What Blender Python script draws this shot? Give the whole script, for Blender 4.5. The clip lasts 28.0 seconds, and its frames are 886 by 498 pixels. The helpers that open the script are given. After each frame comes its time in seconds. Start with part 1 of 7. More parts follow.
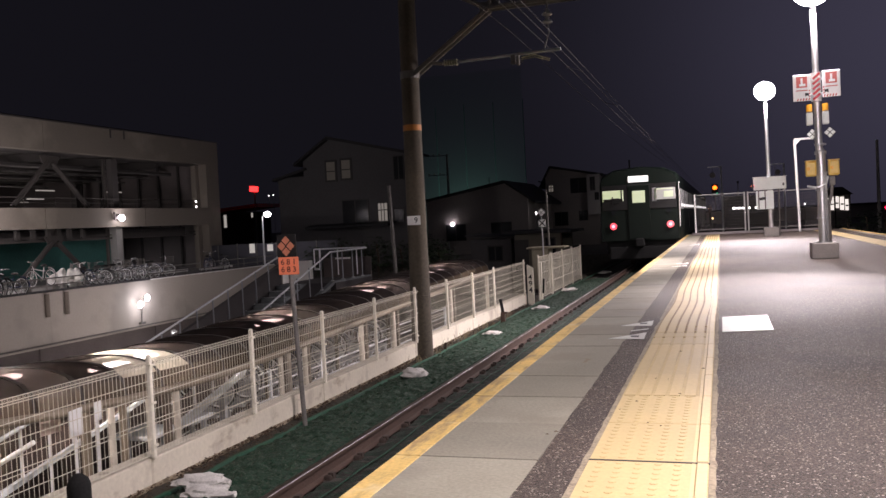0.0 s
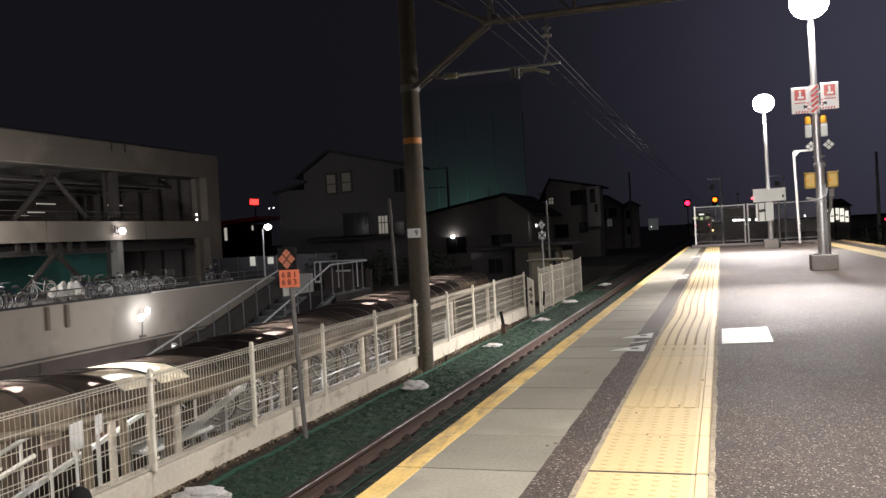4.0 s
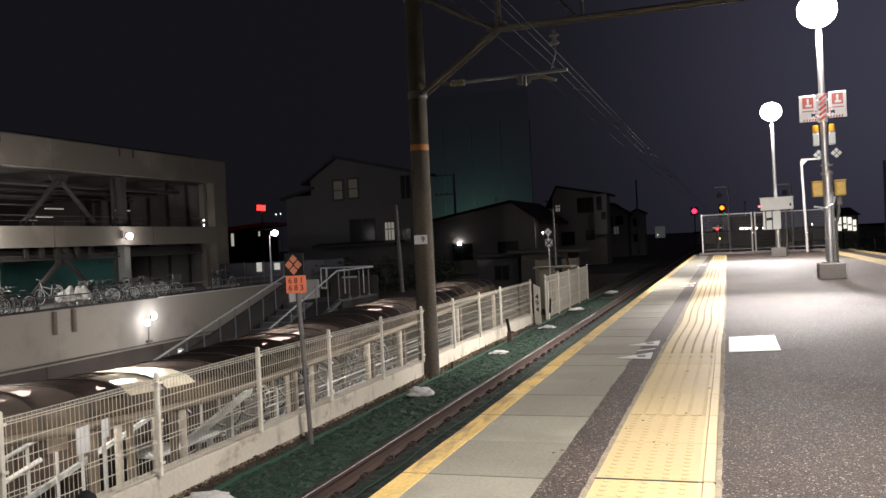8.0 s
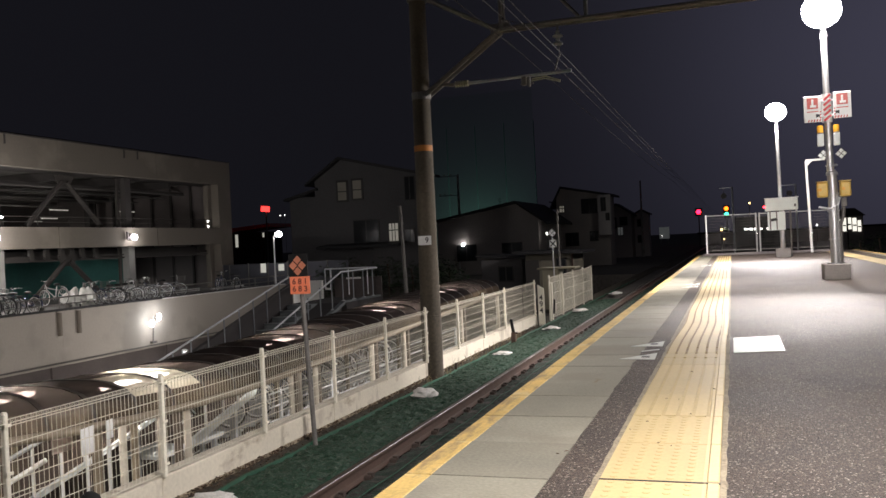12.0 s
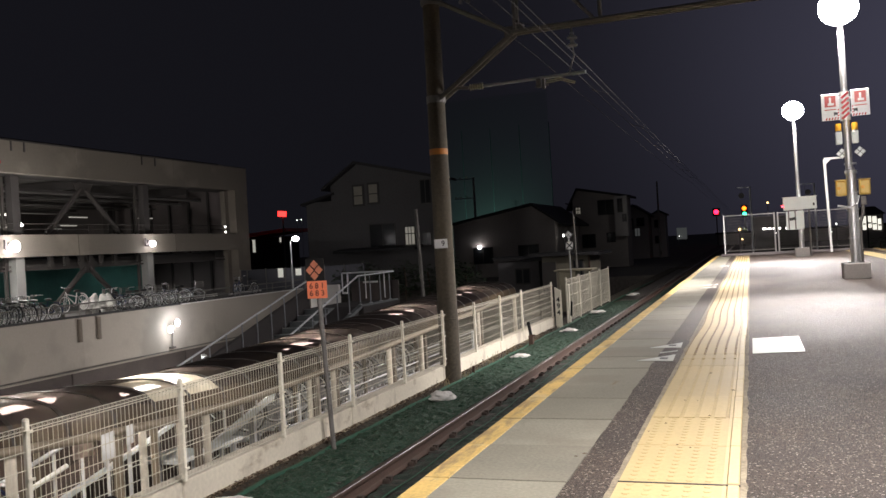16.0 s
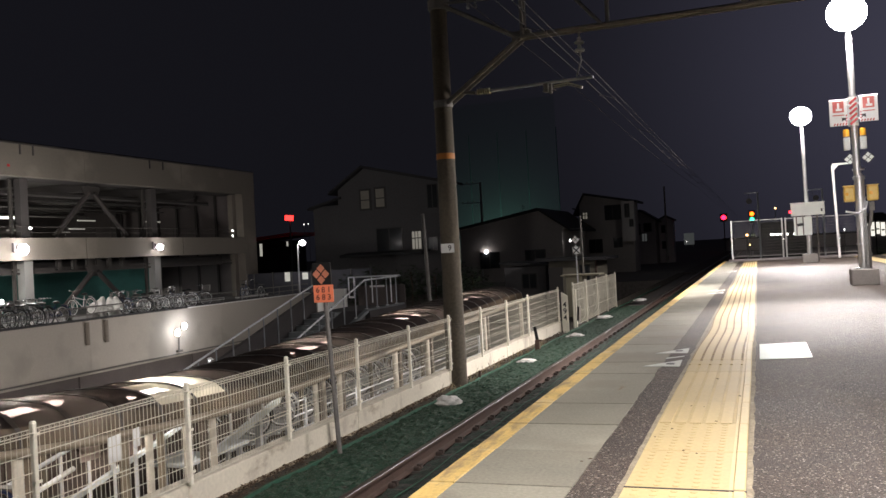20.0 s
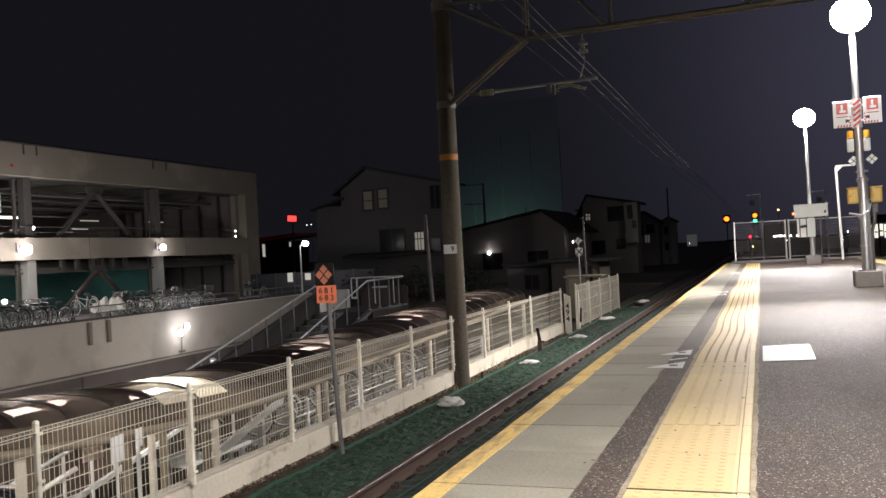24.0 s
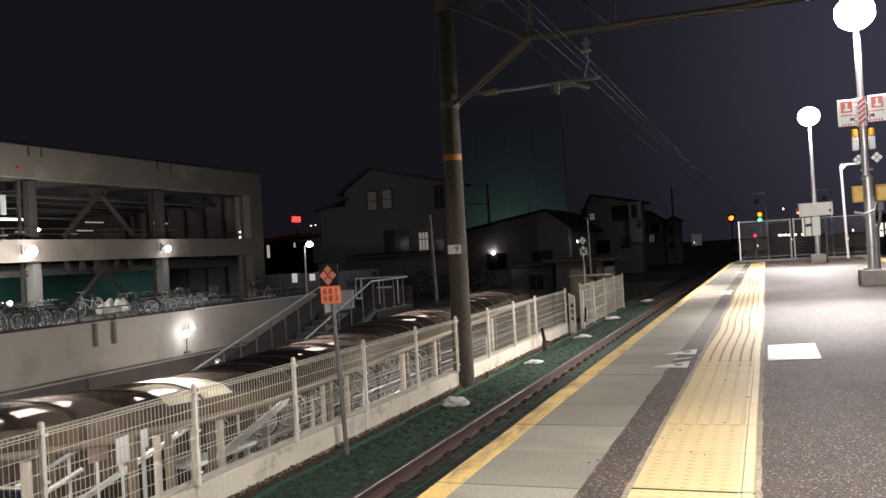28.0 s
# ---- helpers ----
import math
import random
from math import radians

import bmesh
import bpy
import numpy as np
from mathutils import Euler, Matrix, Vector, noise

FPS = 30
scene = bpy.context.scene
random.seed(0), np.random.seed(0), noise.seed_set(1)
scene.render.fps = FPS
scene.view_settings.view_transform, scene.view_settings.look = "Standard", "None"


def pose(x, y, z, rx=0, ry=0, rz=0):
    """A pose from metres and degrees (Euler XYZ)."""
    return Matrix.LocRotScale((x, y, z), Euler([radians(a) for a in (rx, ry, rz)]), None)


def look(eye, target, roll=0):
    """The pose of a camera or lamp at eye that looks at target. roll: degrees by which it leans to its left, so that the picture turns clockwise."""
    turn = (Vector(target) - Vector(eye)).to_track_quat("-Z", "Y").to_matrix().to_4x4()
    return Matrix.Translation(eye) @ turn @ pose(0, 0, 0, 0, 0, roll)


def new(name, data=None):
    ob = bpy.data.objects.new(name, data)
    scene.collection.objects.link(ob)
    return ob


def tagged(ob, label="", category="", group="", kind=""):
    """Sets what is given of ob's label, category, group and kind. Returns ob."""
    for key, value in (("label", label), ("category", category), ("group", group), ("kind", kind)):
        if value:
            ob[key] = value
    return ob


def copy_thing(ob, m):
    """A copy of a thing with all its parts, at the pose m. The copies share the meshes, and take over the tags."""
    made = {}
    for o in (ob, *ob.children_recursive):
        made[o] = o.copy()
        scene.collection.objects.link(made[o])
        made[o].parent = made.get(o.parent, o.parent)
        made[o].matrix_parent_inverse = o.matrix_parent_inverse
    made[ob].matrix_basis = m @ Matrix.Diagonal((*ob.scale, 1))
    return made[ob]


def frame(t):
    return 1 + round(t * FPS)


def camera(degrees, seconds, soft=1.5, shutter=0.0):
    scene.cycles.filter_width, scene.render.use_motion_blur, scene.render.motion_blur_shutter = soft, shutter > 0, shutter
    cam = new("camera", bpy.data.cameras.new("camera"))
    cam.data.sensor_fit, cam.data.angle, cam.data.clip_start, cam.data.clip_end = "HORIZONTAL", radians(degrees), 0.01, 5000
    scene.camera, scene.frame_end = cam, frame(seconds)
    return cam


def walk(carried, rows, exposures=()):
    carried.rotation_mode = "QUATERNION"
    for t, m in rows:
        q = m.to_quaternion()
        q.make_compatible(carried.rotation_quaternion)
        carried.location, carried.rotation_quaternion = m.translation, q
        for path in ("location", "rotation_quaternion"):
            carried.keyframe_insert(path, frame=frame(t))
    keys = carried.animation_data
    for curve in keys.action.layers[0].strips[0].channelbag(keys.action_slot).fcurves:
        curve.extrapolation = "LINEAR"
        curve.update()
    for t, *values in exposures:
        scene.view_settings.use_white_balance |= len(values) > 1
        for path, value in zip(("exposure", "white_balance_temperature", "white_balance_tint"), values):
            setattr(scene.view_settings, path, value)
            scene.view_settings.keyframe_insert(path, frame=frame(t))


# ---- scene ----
# Night at a small railway station: platform end, one track, a fence, a sunken cycle park.
# x: across the track (right is +), y: along the track, z: up from the platform surface.
cam = camera(54.57, 28.0, soft=1.5)
PATH = [
    (0, -0.013, 0.028, 0.954, 88.302, 2.893, 17.904),
    (0.5, -0.015, 0.037, 0.951, 88.905, 3.284, 18.126),
    (1, -0.015, 0.033, 0.952, 88.645, 3.044, 18.048),
    (1.5, -0.017, 0.031, 0.954, 88.754, 2.615, 17.521),
    (2, -0.007, 0.016, 0.955, 88.953, 2.649, 17.462),
    (2.5, 0.003, 0.011, 0.955, 89.054, 2.882, 17.708),
    (3, -0.004, 0.011, 0.955, 89.037, 2.927, 17.840),
    (3.5, -0.004, 0.007, 0.956, 89.060, 2.930, 17.899),
    (5.5, 0.007, -0.007, 0.956, 89.404, 3.297, 17.976),
    (6, 0.002, -0.001, 0.955, 89.438, 3.289, 18.034),
    (6.5, 0.001, -0.003, 0.954, 89.482, 3.131, 18.142),
    (7, -0.001, -0.003, 0.954, 89.519, 2.997, 18.242),
    (7.5, -0.004, -0.005, 0.954, 89.556, 2.842, 18.304),
    (8, -0.005, -0.005, 0.953, 89.611, 2.704, 18.350),
    (8.5, -0.004, -0.005, 0.952, 89.675, 2.655, 18.397),
    (9, -0.001, -0.005, 0.953, 89.715, 2.669, 18.432),
    (9.5, 0.000, -0.006, 0.953, 89.721, 2.708, 18.463),
    (10, -0.001, -0.005, 0.952, 89.710, 2.719, 18.490),
    (10.5, -0.005, -0.004, 0.951, 89.695, 2.684, 18.521),
    (11, -0.005, -0.005, 0.951, 89.687, 2.661, 18.556),
    (11.5, -0.004, -0.005, 0.952, 89.684, 2.685, 18.573),
    (12, -0.005, -0.003, 0.951, 89.689, 2.743, 18.616),
    (12.5, -0.008, -0.001, 0.948, 89.710, 2.786, 18.745),
    (14.5, -0.004, -0.000, 0.950, 89.792, 3.050, 19.361),
    (15, -0.001, -0.005, 0.953, 89.859, 3.184, 19.489),
    (15.5, -0.001, -0.004, 0.952, 89.923, 3.302, 19.626),
    (16, -0.001, -0.004, 0.952, 89.950, 3.344, 19.715),
    (16.5, 0.000, -0.006, 0.952, 89.967, 3.291, 19.750),
    (17, 0.002, -0.007, 0.952, 90.015, 3.233, 19.788),
    (17.5, 0.002, -0.007, 0.952, 90.067, 3.205, 19.861),
    (18, 0.001, -0.004, 0.952, 90.110, 3.177, 19.939),
    (18.5, -0.001, -0.003, 0.952, 90.155, 3.149, 20.003),
    (19, -0.001, -0.005, 0.952, 90.207, 3.137, 20.058),
    (19.5, 0.002, -0.007, 0.952, 90.261, 3.151, 20.115),
    (20, 0.002, -0.007, 0.951, 90.280, 3.140, 20.163),
    (20.5, -0.001, -0.008, 0.951, 90.261, 3.067, 20.177),
    (21, -0.006, -0.008, 0.951, 90.249, 2.959, 20.172),
    (21.5, -0.009, -0.003, 0.951, 90.262, 2.851, 20.169),
    (23.5, -0.003, -0.005, 0.951, 90.329, 2.892, 20.323),
    (24, -0.001, -0.006, 0.951, 90.351, 3.004, 20.340),
    (24.5, 0.000, -0.005, 0.950, 90.343, 3.096, 20.370),
    (25, -0.001, -0.002, 0.948, 90.307, 3.108, 20.413),
    (25.5, -0.002, 0.001, 0.947, 90.263, 3.063, 20.446),
    (26, -0.003, 0.001, 0.947, 90.242, 3.030, 20.453),
    (26.5, -0.003, 0.001, 0.947, 90.253, 3.031, 20.468),
    (27, -0.003, -0.001, 0.947, 90.287, 3.061, 20.510),
    (27.5, -0.001, -0.004, 0.949, 90.331, 3.123, 20.561),
    (28, 0.001, -0.003, 0.950, 90.382, 3.209, 20.631),
]
walk(cam, [(t, pose(x, y, z, a, b, c)) for t, x, y, z, a, b, c in PATH],
     exposures=[(0.0, -0.10, 6500, 22), (0.9, -0.10, 6500, 11), (4.5, 0.05, 6500, 10), (28.0, 0.05, 6500, 10)])

# ---- sky and large lights ----
world = bpy.data.worlds.new("night")
scene.world = world
world.use_nodes = True
wn, wl = world.node_tree.nodes, world.node_tree.links
coord = wn.new("ShaderNodeTexCoord")
split = wn.new("ShaderNodeSeparateXYZ")
wl.new(coord.outputs["Generated"], split.inputs[0])
# Sky brightened on the platform lamps' side, standing in for their flare.
toward_lamps = wn.new("ShaderNodeVectorMath")
toward_lamps.operation = "DOT_PRODUCT"
toward_lamps.inputs[1].default_value = Vector((0.22, 0.96, 0.18)).normalized()
wl.new(coord.outputs["Generated"], toward_lamps.inputs[0])
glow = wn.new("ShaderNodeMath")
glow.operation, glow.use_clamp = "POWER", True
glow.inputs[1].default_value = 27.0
wl.new(toward_lamps.outputs["Value"], glow.inputs[0])
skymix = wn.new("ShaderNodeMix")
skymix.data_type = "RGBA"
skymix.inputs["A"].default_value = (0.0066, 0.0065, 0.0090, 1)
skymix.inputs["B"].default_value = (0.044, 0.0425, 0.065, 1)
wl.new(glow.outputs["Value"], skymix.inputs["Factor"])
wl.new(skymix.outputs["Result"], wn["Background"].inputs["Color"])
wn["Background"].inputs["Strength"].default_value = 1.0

LAMP_POWER = 2300.0
TUBE_POWER = 7.0
LAMP_COLOUR = (1.0, 0.925, 0.90)


def lamp(kind, name, m, power, colour=(1, 1, 1), size=0.1, spot=None, size_y=None, blend=0.6):
    data = bpy.data.lights.new(name, kind)
    data.energy, data.color = power, colour
    if kind == "AREA":
        data.size = size
        if size_y:
            data.shape, data.size_y = "RECTANGLE", size_y
    else:
        data.shadow_soft_size = size
    if spot:
        data.spot_size, data.spot_blend = radians(spot), blend
    ob = new(name, data)
    ob.matrix_world = m
    return ob


# platform lamps stand every 13.7 m along the middle of the platform; their floodlights are tilted down towards -y
LAMPS = [(1.70, 2.9), (1.71, 16.6), (1.56, 30.27)]
for k, (lx, ly) in enumerate(LAMPS):
    eye, power = (lx - 0.05, ly - 0.05, 4.36), LAMP_POWER * (0.64, 0.85, 1.25)[k]
    lamp("SPOT", "platform_light", look(eye, (lx - 0.2, ly - 0.3, 0)), power, LAMP_COLOUR, 0.12, 170, blend=0.12)
    lamp("SPOT", "platform_beam", look(eye, (lx - (1.3, 1.1, 0.7)[k], ly - (0.3, 5.5, 5.6)[k], -0.2)), power * (0.9, 3.1, 2.2)[k], LAMP_COLOUR, 0.15, (66, 34, 58)[k], blend=1.0)
lamp("SPOT", "platform_beam", look((1.65, 2.85, 4.36), (-6.5, 9.0, -0.2)), 3000, LAMP_COLOUR, 0.15, 58, blend=0.9)
lamp("SPOT", "platform_beam", look((1.5, 16.45, 4.36), (-3.8, 16.6, -0.9)), 3800, LAMP_COLOUR, 0.15, 64, blend=1.0)
lamp("SPOT", "platform_beam", look((1.3, 30.1, 4.36), (-2.4, 25.5, -0.5)), 2200, LAMP_COLOUR, 0.15, 60, blend=1.0)
# what the lamps throw along the platform towards the next post
lamp("SPOT", "platform_beam", look((1.45, 3.1, 4.4), (1.75, 16.6, 2.3)), 3400, LAMP_COLOUR, 0.15, 26, blend=1.0)
lamp("SPOT", "platform_beam", look((1.45, 16.85, 4.4), (1.5, 30.2, 1.3)), 2300, LAMP_COLOUR, 0.15, 30, blend=1.0)
# tubes under the canopy of the cycle path
TUBES = (4.3, 6.5, 8.75, 12.5, 16.7, 20.9)


def eave_z(y):
    """Height of the canopy's eaves, which dip and climb along the path."""
    return -0.66 + (0.0125 * (y - 10) ** 2 if y < 10 else 0.029 * min(y - 10, 12.5) - 0.03 * max(0.0, y - 22.5))


for ty in TUBES:
    lamp("POINT", "tube_light", pose(-7.0, ty, eave_z(ty) + 0.06), TUBE_POWER * (1.0 if ty < 10 else 0.4), (1.0, 0.92, 0.80), 0.1)
# cycle park: wall floodlights, two bulkhead lamps, tubes under the parking roof, lamps in the streets
lamp("POINT", "flood_light", pose(-23.42, 30.76, -1.90), 18, (0.93, 0.95, 1), 0.06)
lamp("POINT", "flood_light", pose(-23.38, 31.40, -1.62), 30, (0.93, 0.95, 1), 0.06)
lamp("POINT", "bulkhead_light", pose(-26.0, 25.4, 2.0), 400, (1, 0.95, 0.9), 0.03)
lamp("POINT", "bulkhead_light", pose(-27.15, 35.2, 1.95), 28, (1, 0.96, 0.92), 0.04)
lamp("AREA", "deck_light", pose(-33.5, 31.5, 3.95), 70, (1, 0.95, 0.85), 0.6, size_y=9.0)
lamp("POINT", "deck_light", pose(-33.0, 30.6, 3.45), 24, (1, 0.95, 0.85), 0.3)
lamp("POINT", "deck_light", pose(-37.0, 38.0, 3.3), 65, (1, 0.95, 0.85), 0.3)
# Area fill added in the lower storey, where no tube hangs.
lamp("AREA", "deck_light", pose(-31.6, 39.0, 1.25), 20, (0.95, 1.0, 0.97), 1.0, size_y=6.0)
lamp("POINT", "work_light", pose(-29.7, 27.5, 0.0), 50, (0.95, 1.0, 0.98), 0.1)
# Another area fill, over the safety net; no fixture is modelled.
lamp("AREA", "deck_light", pose(-31.6, 23.4, 1.25), 240, (0.95, 1.0, 0.95), 1.0, size_y=5.0)
# unseen fill spots added in the sunken court to brighten the retaining wall
for fy, pw in ((12.0, 390), (20.0, 490), (28.6, 700)):
    lamp("SPOT", "wall_fill_spot", look((-17.2, fy, -2.75), (-24, fy + 3.5, -1.0)), pw, (1, 0.94, 0.88), 0.15, 140, blend=0.8)
# wall lamp beside the foot of the stair
lamp("POINT", "stair_light", pose(-14.86, 20.75, -1.79), 0.2, (0.90, 0.97, 1.0), 0.015)
# unseen light added left of view to brighten wall, deck and facade; no mast is modelled
lamp("POINT", "street_and_fill_light", pose(-17.0, 9.0, 3.2), 310, (1, 0.93, 0.88), 0.15)
lamp("POINT", "street_and_fill_light", pose(-23.45, 41.9, 1.85), 24, (1, 0.98, 0.95), 0.15)
lamp("POINT", "street_and_fill_light", pose(-18.6, 59.8, 0.75), 1.4, (1, 0.93, 0.8), 0.12)
# Fill added before the beige house; no lamp stands at this point.
lamp("POINT", "street_and_fill_light", pose(-7.6, 66.0, 2.2), 15, (1, 0.95, 0.88), 0.12)
lamp("POINT", "street_and_fill_light", pose(-12.4, 60.0, 1.36), 2.5, (1, 0.97, 0.92), 0.12)
lamp("SPOT", "net_light", look((-46, 152, 0.5), (-46.5, 160, 5)), 2800, (0.78, 1.0, 0.92), 0.5, 140)

# ---- materials ----
def mat(name, colour, rough=0.7, metal=0.0, vary=0.25, scale=3.0, fine=40.0, bump=0.15, spots=None, emit=None, strength=0.0,
        object_random=0.0, spec=0.5, local=False):
    """Two noises (patches and grain) shade the base colour and raise the surface; spots: a third colour in patches."""
    m = bpy.data.materials.new(name)
    m.use_nodes = True
    n, l = m.node_tree.nodes, m.node_tree.links
    b = n["Principled BSDF"]
    tex = n.new("ShaderNodeTexCoord")
    big, small = n.new("ShaderNodeTexNoise"), n.new("ShaderNodeTexNoise")
    big.inputs["Scale"].default_value, big.inputs["Detail"].default_value = scale, 5.0
    small.inputs["Scale"].default_value, small.inputs["Detail"].default_value = fine, 3.0
    where = tex.outputs["Object"] if local else n.new("ShaderNodeNewGeometry").outputs["Position"]
    l.new(where, big.inputs["Vector"])
    l.new(where, small.inputs["Vector"])
    add = n.new("ShaderNodeMath")
    add.operation = "ADD"
    l.new(big.outputs["Fac"], add.inputs[0])
    l.new(small.outputs["Fac"], add.inputs[1])
    ramp = n.new("ShaderNodeMapRange")
    ramp.inputs["From Min"].default_value, ramp.inputs["From Max"].default_value = 0.7, 1.3
    ramp.inputs["To Min"].default_value, ramp.inputs["To Max"].default_value = 1 - vary, 1 + vary
    l.new(add.outputs[0], ramp.inputs["Value"])
    val = ramp.outputs["Result"]
    if object_random:
        info = n.new("ShaderNodeObjectInfo")
        r2 = n.new("ShaderNodeMapRange")
        r2.inputs["To Min"].default_value, r2.inputs["To Max"].default_value = 1 - object_random, 1 + object_random
        l.new(info.outputs["Random"], r2.inputs["Value"])
        mul = n.new("ShaderNodeMath")
        mul.operation = "MULTIPLY"
        l.new(val, mul.inputs[0])
        l.new(r2.outputs["Result"], mul.inputs[1])
        val = mul.outputs[0]
    tint = n.new("ShaderNodeVectorMath")
    tint.operation = "SCALE"
    tint.inputs[0].default_value = colour
    l.new(val, tint.inputs["Scale"])
    out = tint.outputs["Vector"]
    if spots:
        sp = n.new("ShaderNodeTexNoise")
        sp.inputs["Scale"].default_value, sp.inputs["Detail"].default_value = spots[1], 6.0
        l.new(where, sp.inputs["Vector"])
        th = n.new("ShaderNodeMapRange")
        th.inputs["From Min"].default_value, th.inputs["From Max"].default_value = spots[2], spots[2] + 0.08
        l.new(sp.outputs["Fac"], th.inputs["Value"])
        mx = n.new("ShaderNodeMix")
        mx.data_type = "RGBA"
        l.new(th.outputs["Result"], mx.inputs["Factor"])
        l.new(out, mx.inputs["A"])
        mx.inputs["B"].default_value = (*spots[0], 1)
        out = mx.outputs["Result"]
    l.new(out, b.inputs["Base Color"])
    b.inputs["Metallic"].default_value = metal
    b.inputs["Specular IOR Level"].default_value = spec
    rr = n.new("ShaderNodeMapRange")
    rr.inputs["To Min"].default_value, rr.inputs["To Max"].default_value = max(0.04, rough - 0.12), min(1, rough + 0.12)
    l.new(big.outputs["Fac"], rr.inputs["Value"])
    l.new(rr.outputs["Result"], b.inputs["Roughness"])
    if bump:
        bp = n.new("ShaderNodeBump")
        bp.inputs["Strength"].default_value, bp.inputs["Distance"].default_value = bump, 0.01
        l.new(small.outputs["Fac"], bp.inputs["Height"])
        l.new(bp.outputs["Normal"], b.inputs["Normal"])
    if emit:
        b.inputs["Emission Color"].default_value = (*emit, 1)
        b.inputs["Emission Strength"].default_value = strength
    return m


def stain(m, colour, scale, low, soft=0.06, stretch=(1, 1, 1), amount=1.0):
    """Adds stains of one colour: patches of a noise, drawn out along an axis if wanted."""
    n, l = m.node_tree.nodes, m.node_tree.links
    base = n["Principled BSDF"].inputs["Base Color"]
    at, mp, sp = n.new("ShaderNodeNewGeometry"), n.new("ShaderNodeVectorMath"), n.new("ShaderNodeTexNoise")
    mp.operation = "MULTIPLY"
    mp.inputs[1].default_value = stretch
    l.new(at.outputs["Position"], mp.inputs[0])
    l.new(mp.outputs["Vector"], sp.inputs["Vector"])
    sp.inputs["Scale"].default_value, sp.inputs["Detail"].default_value, sp.inputs["Roughness"].default_value = scale, 7.0, 0.62
    th, mx = n.new("ShaderNodeMapRange"), n.new("ShaderNodeMix")
    th.inputs["From Min"].default_value, th.inputs["From Max"].default_value = low, low + soft
    th.inputs["To Max"].default_value = amount
    l.new(sp.outputs["Fac"], th.inputs["Value"])
    mx.data_type = "RGBA"
    l.new(th.outputs["Result"], mx.inputs["Factor"])
    l.new(base.links[0].from_socket, mx.inputs["A"])
    mx.inputs["B"].default_value = (*colour, 1)
    l.new(mx.outputs["Result"], base)
    return m


def glowing(name, colour, strength):
    return mat(name, (0.5, 0.5, 0.5), 0.4, emit=colour, strength=strength, vary=0.0, bump=0)


def sheet_plastic(name, tint, through_tint, see=0.35, pass_on=0.35, shine=0.10):
    """A thin tinted plastic sheet: part clear, part translucent, with a gloss."""
    m = bpy.data.materials.new(name)
    m.use_nodes = True
    n, l = m.node_tree.nodes, m.node_tree.links
    n.remove(n["Principled BSDF"])
    clear, soft, dull, gloss = (n.new("ShaderNodeBsdf" + k) for k in ("Transparent", "Translucent", "Diffuse", "Glossy"))
    tex, noise_ = n.new("ShaderNodeTexCoord"), n.new("ShaderNodeTexNoise")
    noise_.inputs["Scale"].default_value = 2.5
    l.new(tex.outputs["Object"], noise_.inputs["Vector"])
    sc = n.new("ShaderNodeMapRange")
    sc.inputs["To Min"].default_value, sc.inputs["To Max"].default_value = 0.5, 1.4
    l.new(noise_.outputs["Fac"], sc.inputs["Value"])
    col = n.new("ShaderNodeVectorMath")
    col.operation = "SCALE"
    col.inputs[0].default_value = tint
    l.new(sc.outputs["Result"], col.inputs["Scale"])
    l.new(col.outputs["Vector"], dull.inputs["Color"])
    soft.inputs["Color"].default_value = (*through_tint, 1)
    clear.inputs["Color"].default_value = (*[min(1, c * 4.0) for c in tint], 1)
    gloss.inputs["Roughness"].default_value = 0.26
    gloss.inputs["Color"].default_value = (0.8, 0.8, 0.8, 1)
    a, b, c = (n.new("ShaderNodeMixShader") for _ in range(3))
    a.inputs[0].default_value = pass_on
    l.new(dull.outputs[0], a.inputs[1])
    l.new(soft.outputs[0], a.inputs[2])
    b.inputs[0].default_value = see
    l.new(a.outputs[0], b.inputs[1])
    l.new(clear.outputs[0], b.inputs[2])
    c.inputs[0].default_value = shine
    l.new(b.outputs[0], c.inputs[1])
    l.new(gloss.outputs[0], c.inputs[2])
    l.new(c.outputs[0], n["Material Output"].inputs["Surface"])
    return m


def netting(name, colour, holes):
    """Fine netting seen from afar: mostly holes."""
    m = bpy.data.materials.new(name)
    m.use_nodes = True
    n, l = m.node_tree.nodes, m.node_tree.links
    n.remove(n["Principled BSDF"])
    d, t, x = n.new("ShaderNodeBsdfDiffuse"), n.new("ShaderNodeBsdfTransparent"), n.new("ShaderNodeMixShader")
    d.inputs["Color"].default_value = (*colour, 1)
    x.inputs[0].default_value = holes
    l.new(d.outputs[0], x.inputs[1])
    l.new(t.outputs[0], x.inputs[2])
    l.new(x.outputs[0], n["Material Output"].inputs["Surface"])
    return m


